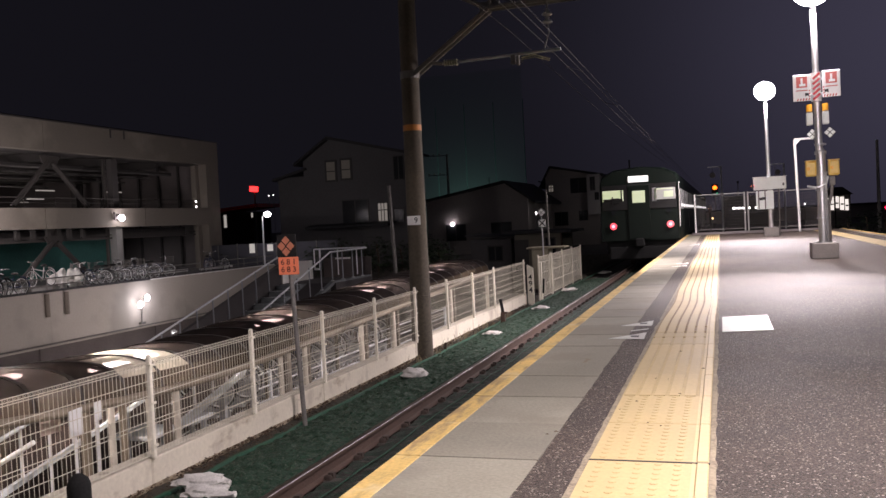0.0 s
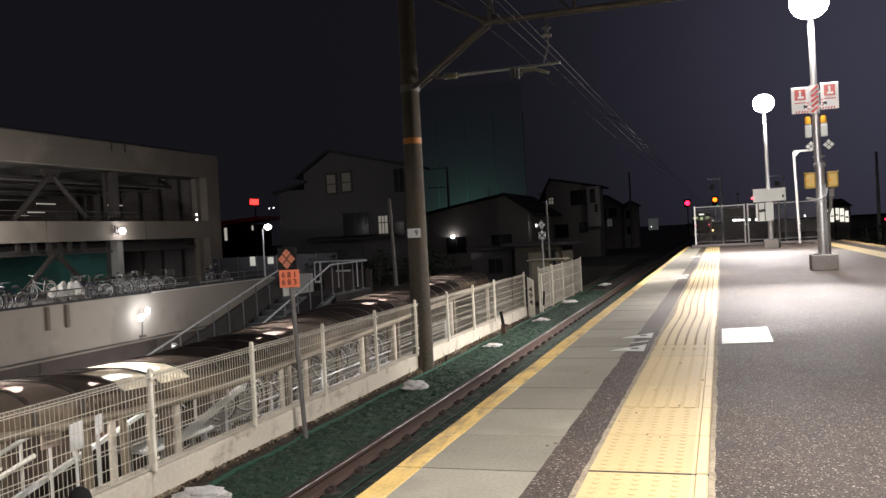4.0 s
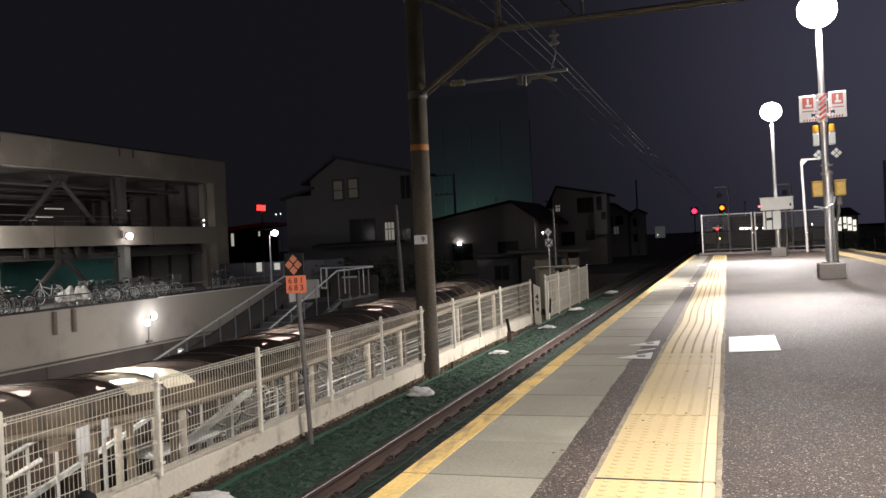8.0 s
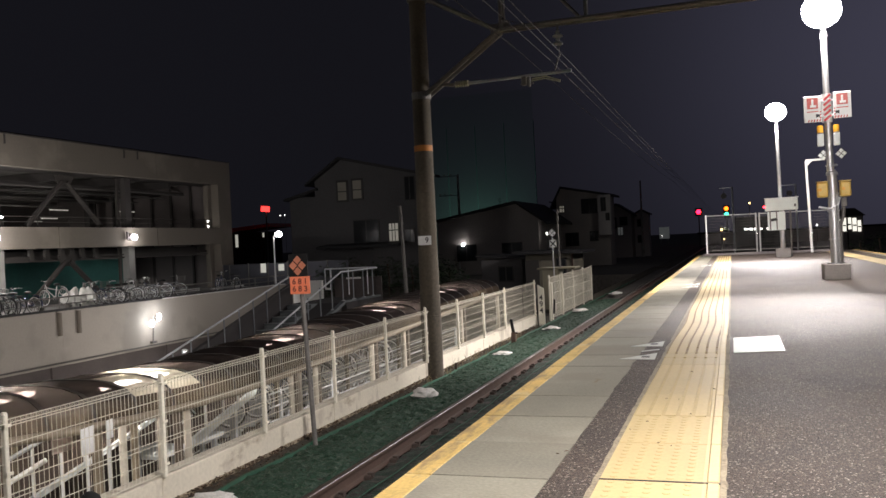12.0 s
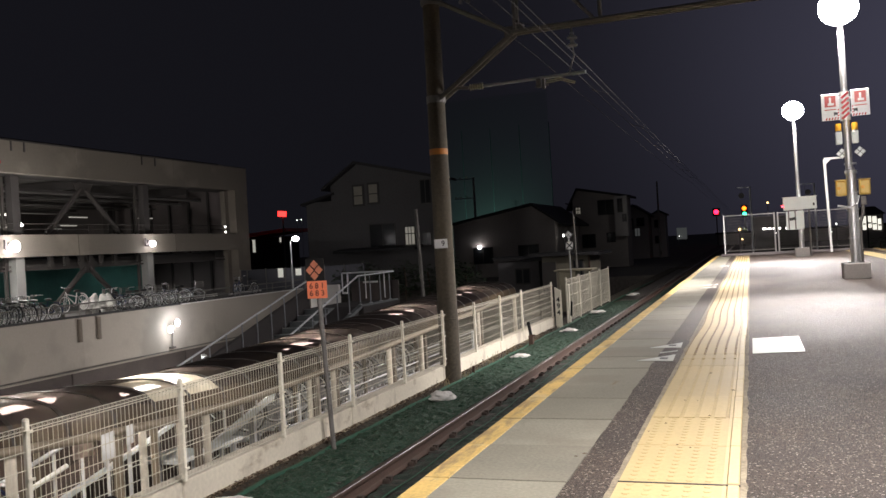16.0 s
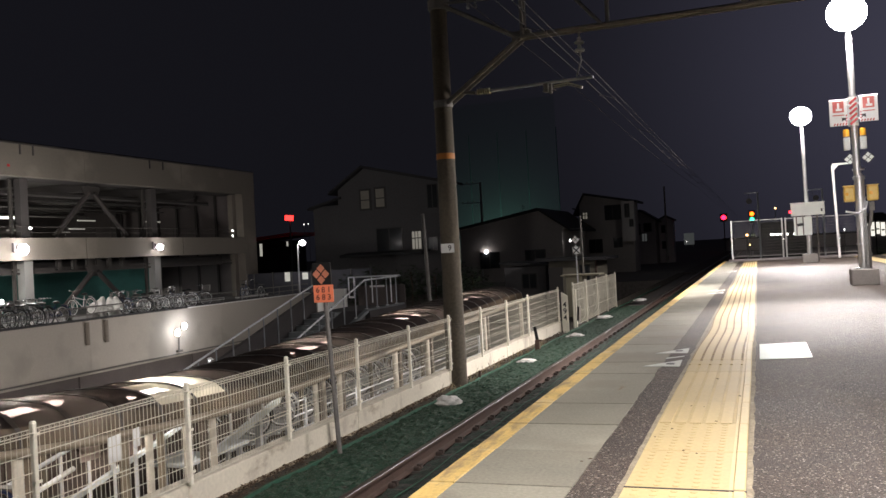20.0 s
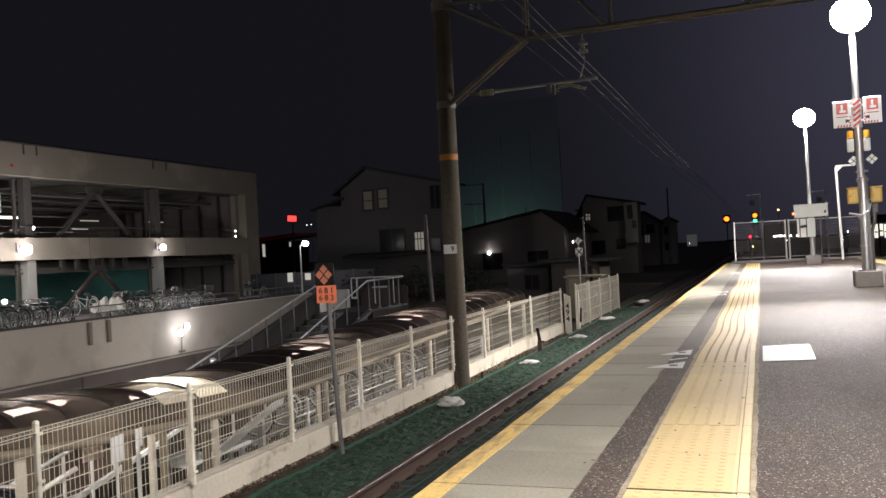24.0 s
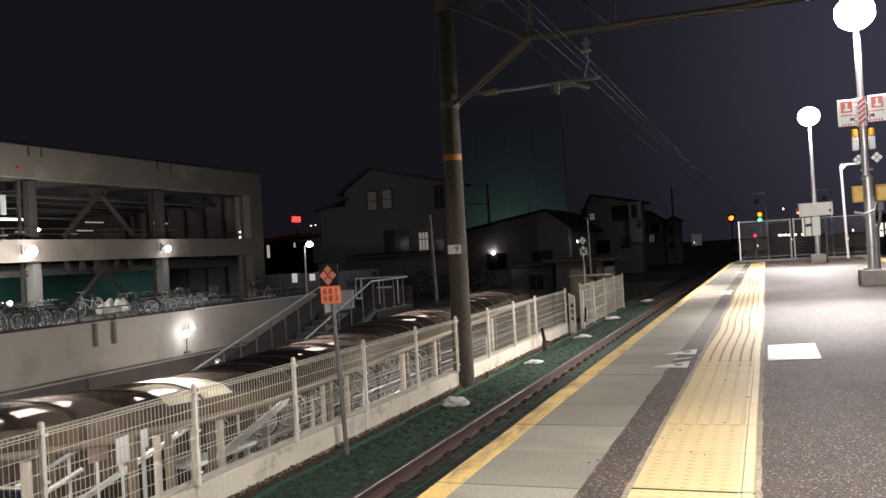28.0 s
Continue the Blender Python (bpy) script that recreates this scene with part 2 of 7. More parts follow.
def asphalt_mat():
    m = mat("asphalt", (0.069, 0.051, 0.039), 0.70, vary=0.5, scale=1.1, fine=120.0, bump=0.8, spots=((0.043, 0.031, 0.023), 0.5, 0.54))
    n, l = m.node_tree.nodes, m.node_tree.links
    b = n["Principled BSDF"]
    tex, vor = n.new("ShaderNodeTexCoord"), n.new("ShaderNodeTexVoronoi")
    vor.inputs["Scale"].default_value = 150.0
    l.new(tex.outputs["Object"], vor.inputs["Vector"])
    # pale stone chips among the dark binder
    pick = n.new("ShaderNodeSeparateColor")
    l.new(vor.outputs["Color"], pick.inputs[0])
    grain, mul = n.new("ShaderNodeMapRange"), n.new("ShaderNodeVectorMath")
    grain.inputs["To Min"].default_value, grain.inputs["To Max"].default_value = 0.2, 1.9
    l.new(pick.outputs[1], grain.inputs["Value"])
    mul.operation = "SCALE"
    l.new(b.inputs["Base Color"].links[0].from_socket, mul.inputs[0])
    l.new(grain.outputs["Result"], mul.inputs["Scale"])
    l.new(mul.outputs["Vector"], b.inputs["Base Color"])
    th = n.new("ShaderNodeMapRange")
    th.inputs["From Min"].default_value, th.inputs["From Max"].default_value = 0.94, 0.975
    l.new(pick.outputs[0], th.inputs["Value"])
    mx = n.new("ShaderNodeMix")
    mx.data_type = "RGBA"
    l.new(th.outputs["Result"], mx.inputs["Factor"])
    l.new(b.inputs["Base Color"].links[0].from_socket, mx.inputs["A"])
    mx.inputs["B"].default_value = (0.42, 0.36, 0.31, 1)
    l.new(mx.outputs["Result"], b.inputs["Base Color"])
    # the chips stand proud of the binder and shine on their facets
    knob, tilt = n.new("ShaderNodeMath"), n.new("ShaderNodeBump")
    knob.operation = "SUBTRACT"
    l.new(pick.outputs[2], knob.inputs[0])
    l.new(vor.outputs["Distance"], knob.inputs[1])
    tilt.inputs["Strength"].default_value, tilt.inputs["Distance"].default_value = 0.55, 0.006
    l.new(knob.outputs[0], tilt.inputs["Height"])
    l.new(b.inputs["Normal"].links[0].from_socket, tilt.inputs["Normal"])
    l.new(tilt.outputs["Normal"], b.inputs["Normal"])
    return m


ASPHALT = asphalt_mat()
CONC_SLAB = mat("platform_slab_concrete", (0.255, 0.240, 0.188), 0.85, vary=0.18, scale=2.0, fine=60, bump=0.2, object_random=0.12,
                spots=((0.21, 0.198, 0.165), 0.8, 0.58))
stain(CONC_SLAB, (0.165, 0.158, 0.132), 0.9, 0.60, 0.05, (1, 0.6, 1), 0.5)
stain(CONC_SLAB, (0.12, 0.115, 0.098), 0.55, 0.64, 0.015, (1.4, 0.7, 1), 0.55)
stain(CONC_SLAB, (0.20, 0.135, 0.07), 3.0, 0.66, 0.05, (1.6, 0.5, 1), 0.7)
stain(CONC_SLAB, (0.40, 0.385, 0.34), 5.0, 0.68, 0.03, amount=0.6)
stain(CONC_SLAB, (0.205, 0.185, 0.145), 1.4, 0.53, 0.10, amount=0.55)
YELLOW_PAINT = mat("worn_yellow_paint", (0.64, 0.45, 0.15), 0.75, vary=0.22, scale=4, fine=50, bump=0.1, spots=((0.44, 0.35, 0.19), 3.0, 0.63))
stain(YELLOW_PAINT, (0.27, 0.19, 0.10), 4.0, 0.51, 0.12, (2.2, 0.5, 1), 0.85)
stain(YELLOW_PAINT, (0.66, 0.55, 0.30), 2.2, 0.56, 0.08, amount=0.7)
TACTILE = mat("tactile_paving", (0.605, 0.475, 0.235), 0.55, vary=0.08, scale=1.5, fine=60, bump=0.05, object_random=0.05)
# Shade between the raised bars is put into the groove colours, fainter close by.
GROOVE_SHADE = mat("tactile_groove_shade", (0.25, 0.155, 0.055), 0.7, vary=0.15)
TACTILE_FAINT = mat("faint_tactile_groove", (0.56, 0.43, 0.205), 0.65, vary=0.12)
TACTILE_LINE = mat("tactile_line", (0.70, 0.56, 0.29), 0.5, vary=0.08, bump=0.05)
GROUT = mat("mortar", (0.33, 0.28, 0.20), 0.9, vary=0.4, scale=9, fine=70, bump=0.5)
WHITE_MARK = mat("white_road_paint", (0.62, 0.63, 0.58), 0.6, vary=0.16, scale=8, fine=60)
PLATE_WHITE = mat("white_sticker", (0.56, 0.66, 0.57), 0.45, vary=0.10, scale=3)
CONCRETE = mat("old_concrete", (0.36, 0.35, 0.32), 0.85, vary=0.25, scale=1.5, fine=30, bump=0.3, spots=((0.20, 0.185, 0.16), 1.1, 0.6))
BASE_WALL = mat("fence_base_concrete", (0.66, 0.61, 0.50), 0.85, vary=0.10, scale=1.2, fine=25, bump=0.08)
stain(BASE_WALL, (0.33, 0.28, 0.22), 3.2, 0.60, 0.10, (1, 1, 0.18), 0.8)
stain(BASE_WALL, (0.42, 0.37, 0.30), 0.9, 0.55, 0.08, amount=0.7)
stain(BASE_WALL, (0.28, 0.215, 0.14), 2.6, 0.60, 0.12, (1, 0.8, 1.6), 0.7)
BLOCK_CONC = mat("lamp_footing_concrete", (0.46, 0.43, 0.40), 0.85, vary=0.15, scale=4)
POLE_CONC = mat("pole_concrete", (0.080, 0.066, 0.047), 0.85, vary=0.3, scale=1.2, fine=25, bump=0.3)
ORANGE_BAND = mat("orange_band", (0.52, 0.19, 0.03), 0.6, vary=0.2)
BALLAST = mat("dark_ballast", (0.036, 0.029, 0.024), 0.95, vary=0.5, scale=9, fine=60, bump=0.9)
STONE = mat("ballast_stone", (0.045, 0.035, 0.028), 0.9, vary=0.3, scale=6, object_random=0.2)


def net_mat():
    """Fine green net drawn tight over grey stones that show through it."""
    m = mat("green_ballast_net", (0.0058, 0.034, 0.0165), 0.8, vary=0.5, scale=22, fine=70, bump=1.0)
    n, l = m.node_tree.nodes, m.node_tree.links
    b = n["Principled BSDF"]
    tex, vor = n.new("ShaderNodeTexCoord"), n.new("ShaderNodeTexVoronoi")
    vor.inputs["Scale"].default_value = 42.0
    l.new(tex.outputs["Object"], vor.inputs["Vector"])
    pick, th, rim = n.new("ShaderNodeSeparateColor"), n.new("ShaderNodeMapRange"), n.new("ShaderNodeMapRange")
    l.new(vor.outputs["Color"], pick.inputs[0])
    th.inputs["From Min"].default_value, th.inputs["From Max"].default_value = 0.35, 0.60
    l.new(pick.outputs[0], th.inputs["Value"])
    rim.inputs["From Min"].default_value, rim.inputs["From Max"].default_value = 0.62, 0.30
    l.new(vor.outputs["Distance"], rim.inputs["Value"])
    both, mx = n.new("ShaderNodeMath"), n.new("ShaderNodeMix")
    both.operation = "MULTIPLY"
    l.new(th.outputs["Result"], both.inputs[0])
    l.new(rim.outputs["Result"], both.inputs[1])
    mx.data_type = "RGBA"
    l.new(both.outputs[0], mx.inputs["Factor"])
    l.new(b.inputs["Base Color"].links[0].from_socket, mx.inputs["A"])
    mx.inputs["B"].default_value = (0.056, 0.070, 0.046, 1)
    l.new(mx.outputs["Result"], b.inputs["Base Color"])
    return m


NET_GREEN = net_mat()
# Darker net between the rails: shade in its green, ballast showing as spots.
NET_SHADED = mat("shaded_ballast_net", (0.007, 0.019, 0.010), 0.85, vary=0.6, scale=14, fine=60, bump=1.0, spots=((0.022, 0.018, 0.014), 9.0, 0.50))
stain(NET_SHADED, (0.010, 0.05, 0.028), 20.0, 0.60, 0.06)
ROPE_GREEN = mat("green_rope", (0.009, 0.065, 0.035), 0.7, vary=0.25, scale=9)
RUST = mat("rusty_rail_steel", (0.070, 0.040, 0.029), 0.75, vary=0.25, scale=5, fine=60, bump=0.2)
RAIL_TOP = mat("polished_rail_head", (0.13, 0.105, 0.09), 0.35, 0.8, vary=0.1)
SLEEPER = mat("dark_sleeper", (0.05, 0.042, 0.036), 0.9, vary=0.35, scale=5, fine=40, bump=0.4)
CLIP = mat("rail_clip", (0.05, 0.035, 0.028), 0.8, vary=0.2)
FENCE_WHITE = mat("cream_fence_paint", (0.80, 0.76, 0.64), 0.5, vary=0.12, scale=4, bump=0.03, spots=((0.40, 0.36, 0.30), 6.0, 0.68))
WIRE_WHITE = mat("cream_fence_wire", (0.67, 0.63, 0.52), 0.5, vary=0.1)
GALV = mat("galvanised_steel", (0.52, 0.53, 0.54), 0.42, 0.5, vary=0.2, scale=5, fine=30, bump=0.05)
GALV_DARK = mat("weathered_steel", (0.165, 0.155, 0.145), 0.6, 0.25, vary=0.25, scale=4)
STAINLESS = mat("stainless_pole", (0.52, 0.52, 0.52), 0.44, 0.7, vary=0.12, scale=3)
WHITE_STEEL = mat("white_painted_steel", (0.78, 0.77, 0.75), 0.4, vary=0.06)
PALE_BOX = mat("pale_grey_box", (0.76, 0.81, 0.78), 0.45, vary=0.08)
CREAM_BOX = mat("cream_cabinet", (0.30, 0.275, 0.20), 0.55, vary=0.12)
YELLOW_BOX = mat("yellow_box_paint", (0.74, 0.50, 0.11), 0.45, vary=0.10, scale=6)
AMBER = mat("amber_lens", (0.85, 0.42, 0.04), 0.25, vary=0.05)
PINK_PANEL = mat("faded_red_panel", (0.62, 0.12, 0.10), 0.45, vary=0.08)
RED = mat("red_paint", (0.55, 0.03, 0.03), 0.45, vary=0.08)
ORANGE_SIGN = mat("orange_sign_face", (0.90, 0.25, 0.13), 0.5, vary=0.07, emit=None)
PINK_SIGN = mat("faded_orange_reflector", (0.62, 0.23, 0.14), 0.45, vary=0.12)
BLACK = mat("black_paint", (0.012, 0.012, 0.012), 0.5, vary=0.2)
WHITE_FACE = mat("white_sign_face", (0.86, 0.86, 0.84), 0.4, vary=0.05)
GREY_BAR = mat("grey_lettering", (0.25, 0.25, 0.25), 0.5)
INK = mat("dark_lettering", (0.03, 0.025, 0.025), 0.5, vary=0.0)
PORCELAIN = mat("pale_insulator", (0.40, 0.38, 0.27), 0.25, vary=0.15)
GREY_INS = mat("grey_insulator", (0.30, 0.30, 0.31), 0.25, vary=0.15)
WIRE = mat("copper_wire", (0.04, 0.036, 0.035), 0.9, 0.0, vary=0.2)
CREAM_STEEL = mat("cream_painted_steel", (0.68, 0.62, 0.51), 0.5, vary=0.1, scale=3)
TAN_STEEL = mat("tan_painted_steel", (0.115, 0.090, 0.060), 0.75, vary=0.15, scale=3)
BROWN_POST = mat("brown_painted_post", (0.125, 0.095, 0.068), 0.6, vary=0.12, scale=3)
EAVE_TAN = mat("tan_eave_tube", (0.24, 0.195, 0.135), 0.5, vary=0.15, scale=3)
DARK_RIB = mat("dark_bronze_rib", (0.035, 0.028, 0.024), 0.4, vary=0.2)
BRONZE_SHEET = sheet_plastic("bronze_plastic_sheet", (0.019, 0.015, 0.0145), (0.14, 0.108, 0.097), 0.34, 0.55, 0.11)
SKIRT_SHEET = sheet_plastic("brown_skirt_sheet", (0.050, 0.038, 0.028), (0.13, 0.098, 0.07), 0.08, 0.45, 0.008)
CLEAR_SHEET = sheet_plastic("milky_plastic_sheet", (0.74, 0.66, 0.52), (0.85, 0.78, 0.64), 0.06, 0.6)
LOW_WALL = mat("brown_lower_wall", (0.12, 0.10, 0.095), 0.85, vary=0.25, scale=0.8)
RAMP_WALL = mat("cream_plaster_wall", (0.42, 0.38, 0.335), 0.85, vary=0.05, scale=0.5, fine=12, bump=0.03, spots=((0.35, 0.32, 0.28), 0.35, 0.56))
PARK_WALL = mat("cream_parking_panel", (0.225, 0.196, 0.166), 0.8, vary=0.06, scale=0.4, fine=10, bump=0.03, spots=((0.30, 0.262, 0.22), 0.3, 0.57))
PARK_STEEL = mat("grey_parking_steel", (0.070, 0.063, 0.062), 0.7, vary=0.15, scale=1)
# Paler copy of the column steel: lamplight on the lower storey put into colour.
LIT_COLUMN = mat("lamplit_column_tone", (0.34, 0.335, 0.32), 0.6, vary=0.12, scale=2)
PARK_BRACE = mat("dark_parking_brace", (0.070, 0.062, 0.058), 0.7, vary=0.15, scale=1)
PARK_SLAB = mat("parking_deck_slab", (0.18, 0.17, 0.165), 0.85, vary=0.2, scale=0.7)
PARK_DARK = mat("parking_back_wall", (0.19, 0.165, 0.165), 0.9, vary=0.3, scale=0.5)
GREEN_MESH = mat("green_safety_net", (0.04, 0.135, 0.12), 0.9, vary=0.25, scale=0.6, fine=20)
PAVING = mat("lower_ground_paving", (0.10, 0.095, 0.09), 0.9, vary=0.3, scale=1)
EARTH = mat("dark_ground", (0.075, 0.067, 0.06), 0.95, vary=0.4, scale=0.3, fine=6, bump=0.4)
DIRT = mat("dirt_and_leaves", (0.030, 0.024, 0.015), 0.95, vary=0.5, scale=7, fine=50, bump=0.35)
BAG = mat("white_sandbag", (0.60, 0.59, 0.56), 0.85, vary=0.25, scale=7, fine=60, bump=0.4)
HOUSE_A = mat("grey_house_wall", (0.100, 0.095, 0.098), 0.9, vary=0.12, scale=0.6, fine=8)
HOUSE_B = mat("beige_house_wall", (0.42, 0.385, 0.36), 0.9, vary=0.12, scale=0.6, fine=8)
HOUSE_C = mat("white_house_wall", (0.46, 0.44, 0.43), 0.85, vary=0.08, scale=0.6, fine=8)
ROOF = mat("dark_tile_roof", (0.026, 0.025, 0.027), 0.75, vary=0.3, scale=2, fine=12, bump=0.4)
GLASS = mat("dark_window_glass", (0.022, 0.024, 0.027), 0.10, vary=0.1, bump=0, spec=0.15)
BLIND = mat("window_blind", (0.33, 0.30, 0.25), 0.6, vary=0.1)
FRAME = mat("dark_window_frame", (0.040, 0.036, 0.034), 0.5, vary=0.1)
LEAF = mat("dark_leaves", (0.022, 0.040, 0.016), 0.7, vary=0.4, scale=3, fine=20)
BARK = mat("bark", (0.07, 0.05, 0.035), 0.9, vary=0.3, scale=4)
GOLF_NET = netting("teal_practice_net", (0.12, 0.24, 0.20), 0.86)
TRAIN_SIDE = glowing("dim_train_side_window", (0.95, 1.0, 0.75), 0.012)
TRAIN_STRIP = glowing("lit_train_strip", (1.0, 1.0, 0.95), 1.6)
TYRE = mat("tyre_rubber", (0.02, 0.02, 0.02), 0.7, vary=0.2)
PALE_RIM = mat("pale_alloy_rim", (0.84, 0.85, 0.86), 0.3, 0.3, vary=0.1)
CHROME = mat("bright_rim", (0.86, 0.86, 0.86), 0.26, 0.9, vary=0.1)
BIKE_PAINTS = [mat("bicycle_paint_" + k, c, 0.35, 0.2, vary=0.1) for k, c in
               (("silver", (0.26, 0.26, 0.27)), ("black", (0.03, 0.03, 0.035)), ("blue", (0.02, 0.035, 0.11)), ("white", (0.68, 0.68, 0.68)))]
TRAIN_GREEN = mat("dark_green_train_paint", (0.0045, 0.010, 0.0068), 0.55, vary=0.12, scale=1, local=True, spec=0.25)
TRAIN_GREY = mat("train_underframe", (0.018, 0.018, 0.018), 0.8, vary=0.3, local=True, spec=0.2)
LAMP_GLOW = glowing("lamp_bowl_lit", (1.0, 0.96, 0.98), 26.0)
PALE_RAIL = mat("pale_galvanised_rail", (0.82, 0.84, 0.87), 0.35, 0.1, vary=0.12, scale=3)
FLOOD_GLOW = glowing("flood_lens_lit", (1.0, 0.98, 0.96), 14.0)
TUBE_GLOW = glowing("tube_lit", (1.0, 0.94, 0.84), 62.0)
DECK_GLOW = glowing("deck_tube_lit", (1.0, 0.94, 0.82), 3.0)
RED_GLOW = glowing("red_light_lit", (1.0, 0.010, 0.040), 9.0)
REDSIGN_GLOW = glowing("red_sign_lit", (1.0, 0.03, 0.025), 4.0)
AMBER_GLOW = glowing("amber_light_lit", (1.0, 0.13, 0.008), 6.0)
GREEN_GLOW = glowing("green_light_lit", (0.05, 1.0, 0.45), 5.0)
PALE_GLOW = glowing("pale_amber_light_lit", (1.0, 0.62, 0.25), 5.0)
WHITE_GLOW = glowing("white_light_lit", (1.0, 0.97, 0.92), 5.0)
DIM_WINDOW = glowing("dim_lit_window", (1.0, 0.92, 0.75), 0.15)
SHOP_GLOW = glowing("shop_front_lit", (1.0, 0.96, 0.84), 1.1)
DIM_TUBE = glowing("dim_tube_lit", (1.0, 0.94, 0.82), 0.28)
DIM_PANEL_GLOW = glowing("dim_panel_glow", (0.95, 1.0, 0.98), 0.035)
NOTICE_WINDOW_GLOW = glowing("notice_and_window_glow", (1.0, 0.98, 0.84), 0.34)
TRAIN_GLOW = glowing("lit_train_window", (0.80, 1.0, 0.45), 0.50)
TRAIN_DIM = glowing("dim_train_window", (0.85, 1.0, 0.55), 0.10)
TRAIN_SIGN = glowing("lit_train_sign", (1.0, 1.0, 0.92), 1.3)
TAIL_HALO = glowing("tail_halo_lit", (1.0, 0.015, 0.045), 2.0)
TAIL_CORE = glowing("tail_light_core_lit", (1.0, 0.16, 0.2), 5.0)


# ---- mesh tools ----
class Shape:
    """Vertices and faces, gathered from boxes, tubes and plates."""

    def __init__(self):
        self.v, self.f = [], []

    def add(self, verts, faces):
        k = len(self.v)
        self.v += [tuple(p) for p in verts]
        self.f += [tuple(k + i for i in q) for q in faces]
        return self

    def box(self, c, s, rz=0.0, rx=0.0, ry=0.0, bevel=0.0):
        m = pose(*c, rx, ry, rz)
        hx, hy, hz = s[0] / 2, s[1] / 2, s[2] / 2
        if bevel:
            b = min(bevel, hx * 0.9, hy * 0.9, hz * 0.9)
            pts = []
            for sx in (-1, 1):
                for sy in (-1, 1):
                    for sz in (-1, 1):
                        pts += [(sx * hx, sy * (hy - b), sz * (hz - b)), (sx * (hx - b), sy * hy, sz * (hz - b)), (sx * (hx - b), sy * (hy - b), sz * hz)]
            bm = bmesh.new()
            vs = [bm.verts.new(p) for p in pts]
            bmesh.ops.convex_hull(bm, input=vs)
            bmesh.ops.dissolve_limit(bm, angle_limit=0.01, verts=bm.verts, edges=bm.edges)
            bm.verts.index_update()
            r = self.add([m @ v.co for v in bm.verts], [[v.index for v in q.verts] for q in bm.faces])
            bm.free()
            return r
        pts = [m @ Vector((x, y, z)) for x in (-hx, hx) for y in (-hy, hy) for z in (-hz, hz)]
        return self.add(pts, [(0, 1, 3, 2), (4, 6, 7, 5), (0, 4, 5, 1), (2, 3, 7, 6), (0, 2, 6, 4), (1, 5, 7, 3)])

    def tube(self, a, b, r, r2=None, seg=10, caps=True):
        a, b = Vector(a), Vector(b)
        r2 = r if r2 is None else r2
        q = (b - a).to_track_quat("Z", "Y")
        ring = [Vector((math.cos(2 * math.pi * i / seg), math.sin(2 * math.pi * i / seg), 0)) for i in range(seg)]
        pts = [a + q @ (p * r) for p in ring] + [b + q @ (p * r2) for p in ring]
        fs = [(i, (i + 1) % seg, seg + (i + 1) % seg, seg + i) for i in range(seg)]
        if caps:
            fs += [tuple(range(seg - 1, -1, -1)), tuple(range(seg, 2 * seg))]
        return self.add(pts, fs)

    def path(self, pts, r, seg=8):
        """A round bar bent through the points, in one piece."""
        p = [Vector(q) for q in pts]
        rows, fs = [], []
        side = None
        for i, c in enumerate(p):
            d = (p[min(i + 1, len(p) - 1)] - p[max(i - 1, 0)]).normalized()
            if side is None:
                side = d.cross(Vector((0.3, 0.5, 0.81))).normalized()
            side = (side - d * side.dot(d)).normalized()
            up = d.cross(side)
            rows += [c + side * (r * math.cos(2 * math.pi * k / seg)) + up * (r * math.sin(2 * math.pi * k / seg)) for k in range(seg)]
        for j in range(len(p) - 1):
            fs += [(j * seg + k, j * seg + (k + 1) % seg, (j + 1) * seg + (k + 1) % seg, (j + 1) * seg + k) for k in range(seg)]
        fs += [tuple(range(seg - 1, -1, -1)), tuple(range((len(p) - 1) * seg, len(p) * seg))]
        return self.add(rows, fs)

    def plate(self, pts, d):
        """A flat polygon (points in order) with the thickness vector d."""
        n, d = len(pts), Vector(d)
        p = [Vector(q) for q in pts]
        return self.add(p + [q + d for q in p], [tuple(range(n - 1, -1, -1)), tuple(range(n, 2 * n))] + [(i, (i + 1) % n, n + (i + 1) % n, n + i) for i in range(n)])

    def lathe(self, c, prof, seg=20, axis="z"):
        """prof: (radius, height) from below to above, turned about the upright axis through c."""
        c, k, n = Vector(c), len(prof), seg
        pts, fs = [], []
        for r, h in prof:
            for i in range(n):
                a = 2 * math.pi * i / n
                p = Vector((r * math.cos(a), r * math.sin(a), h))
                pts.append(c + (p if axis == "z" else Vector((p.x, p.z, p.y)) if axis == "y" else Vector((p.z, p.y, p.x))))
        for j in range(k - 1):
            fs += [(j * n + i, j * n + (i + 1) % n, (j + 1) * n + (i + 1) % n, (j + 1) * n + i) for i in range(n)]
        fs += [tuple(range(n - 1, -1, -1)), tuple(range((k - 1) * n, k * n))]
        return self.add(pts, fs)

    def ring(self, c, R, r, seg=20, sub=6, axis="x"):
        c = Vector(c)
        pts, fs = [], []
        for i in range(seg):
            a = 2 * math.pi * i / seg
            for j in range(sub):
                b = 2 * math.pi * j / sub
                p = ((R + r * math.cos(b)) * math.cos(a), (R + r * math.cos(b)) * math.sin(a), r * math.sin(b))
                pts.append(c + (Vector((p[2], p[0], p[1])) if axis == "x" else Vector(p)))
                fs.append((i * sub + j, ((i + 1) % seg) * sub + j, ((i + 1) % seg) * sub + (j + 1) % sub, i * sub + (j + 1) % sub))
        return self.add(pts, fs)

    def blob(self, c, s, seed=0, rough=0.25, seg=10, rows=6):
        c = Vector(c)
        pts, fs = [c + Vector((0, 0, -s[2]))], []
        for j in range(1, rows):
            th = math.pi * j / rows
            for i in range(seg):
                a = 2 * math.pi * i / seg
                d = Vector((math.sin(th) * math.cos(a), math.sin(th) * math.sin(a), -math.cos(th)))
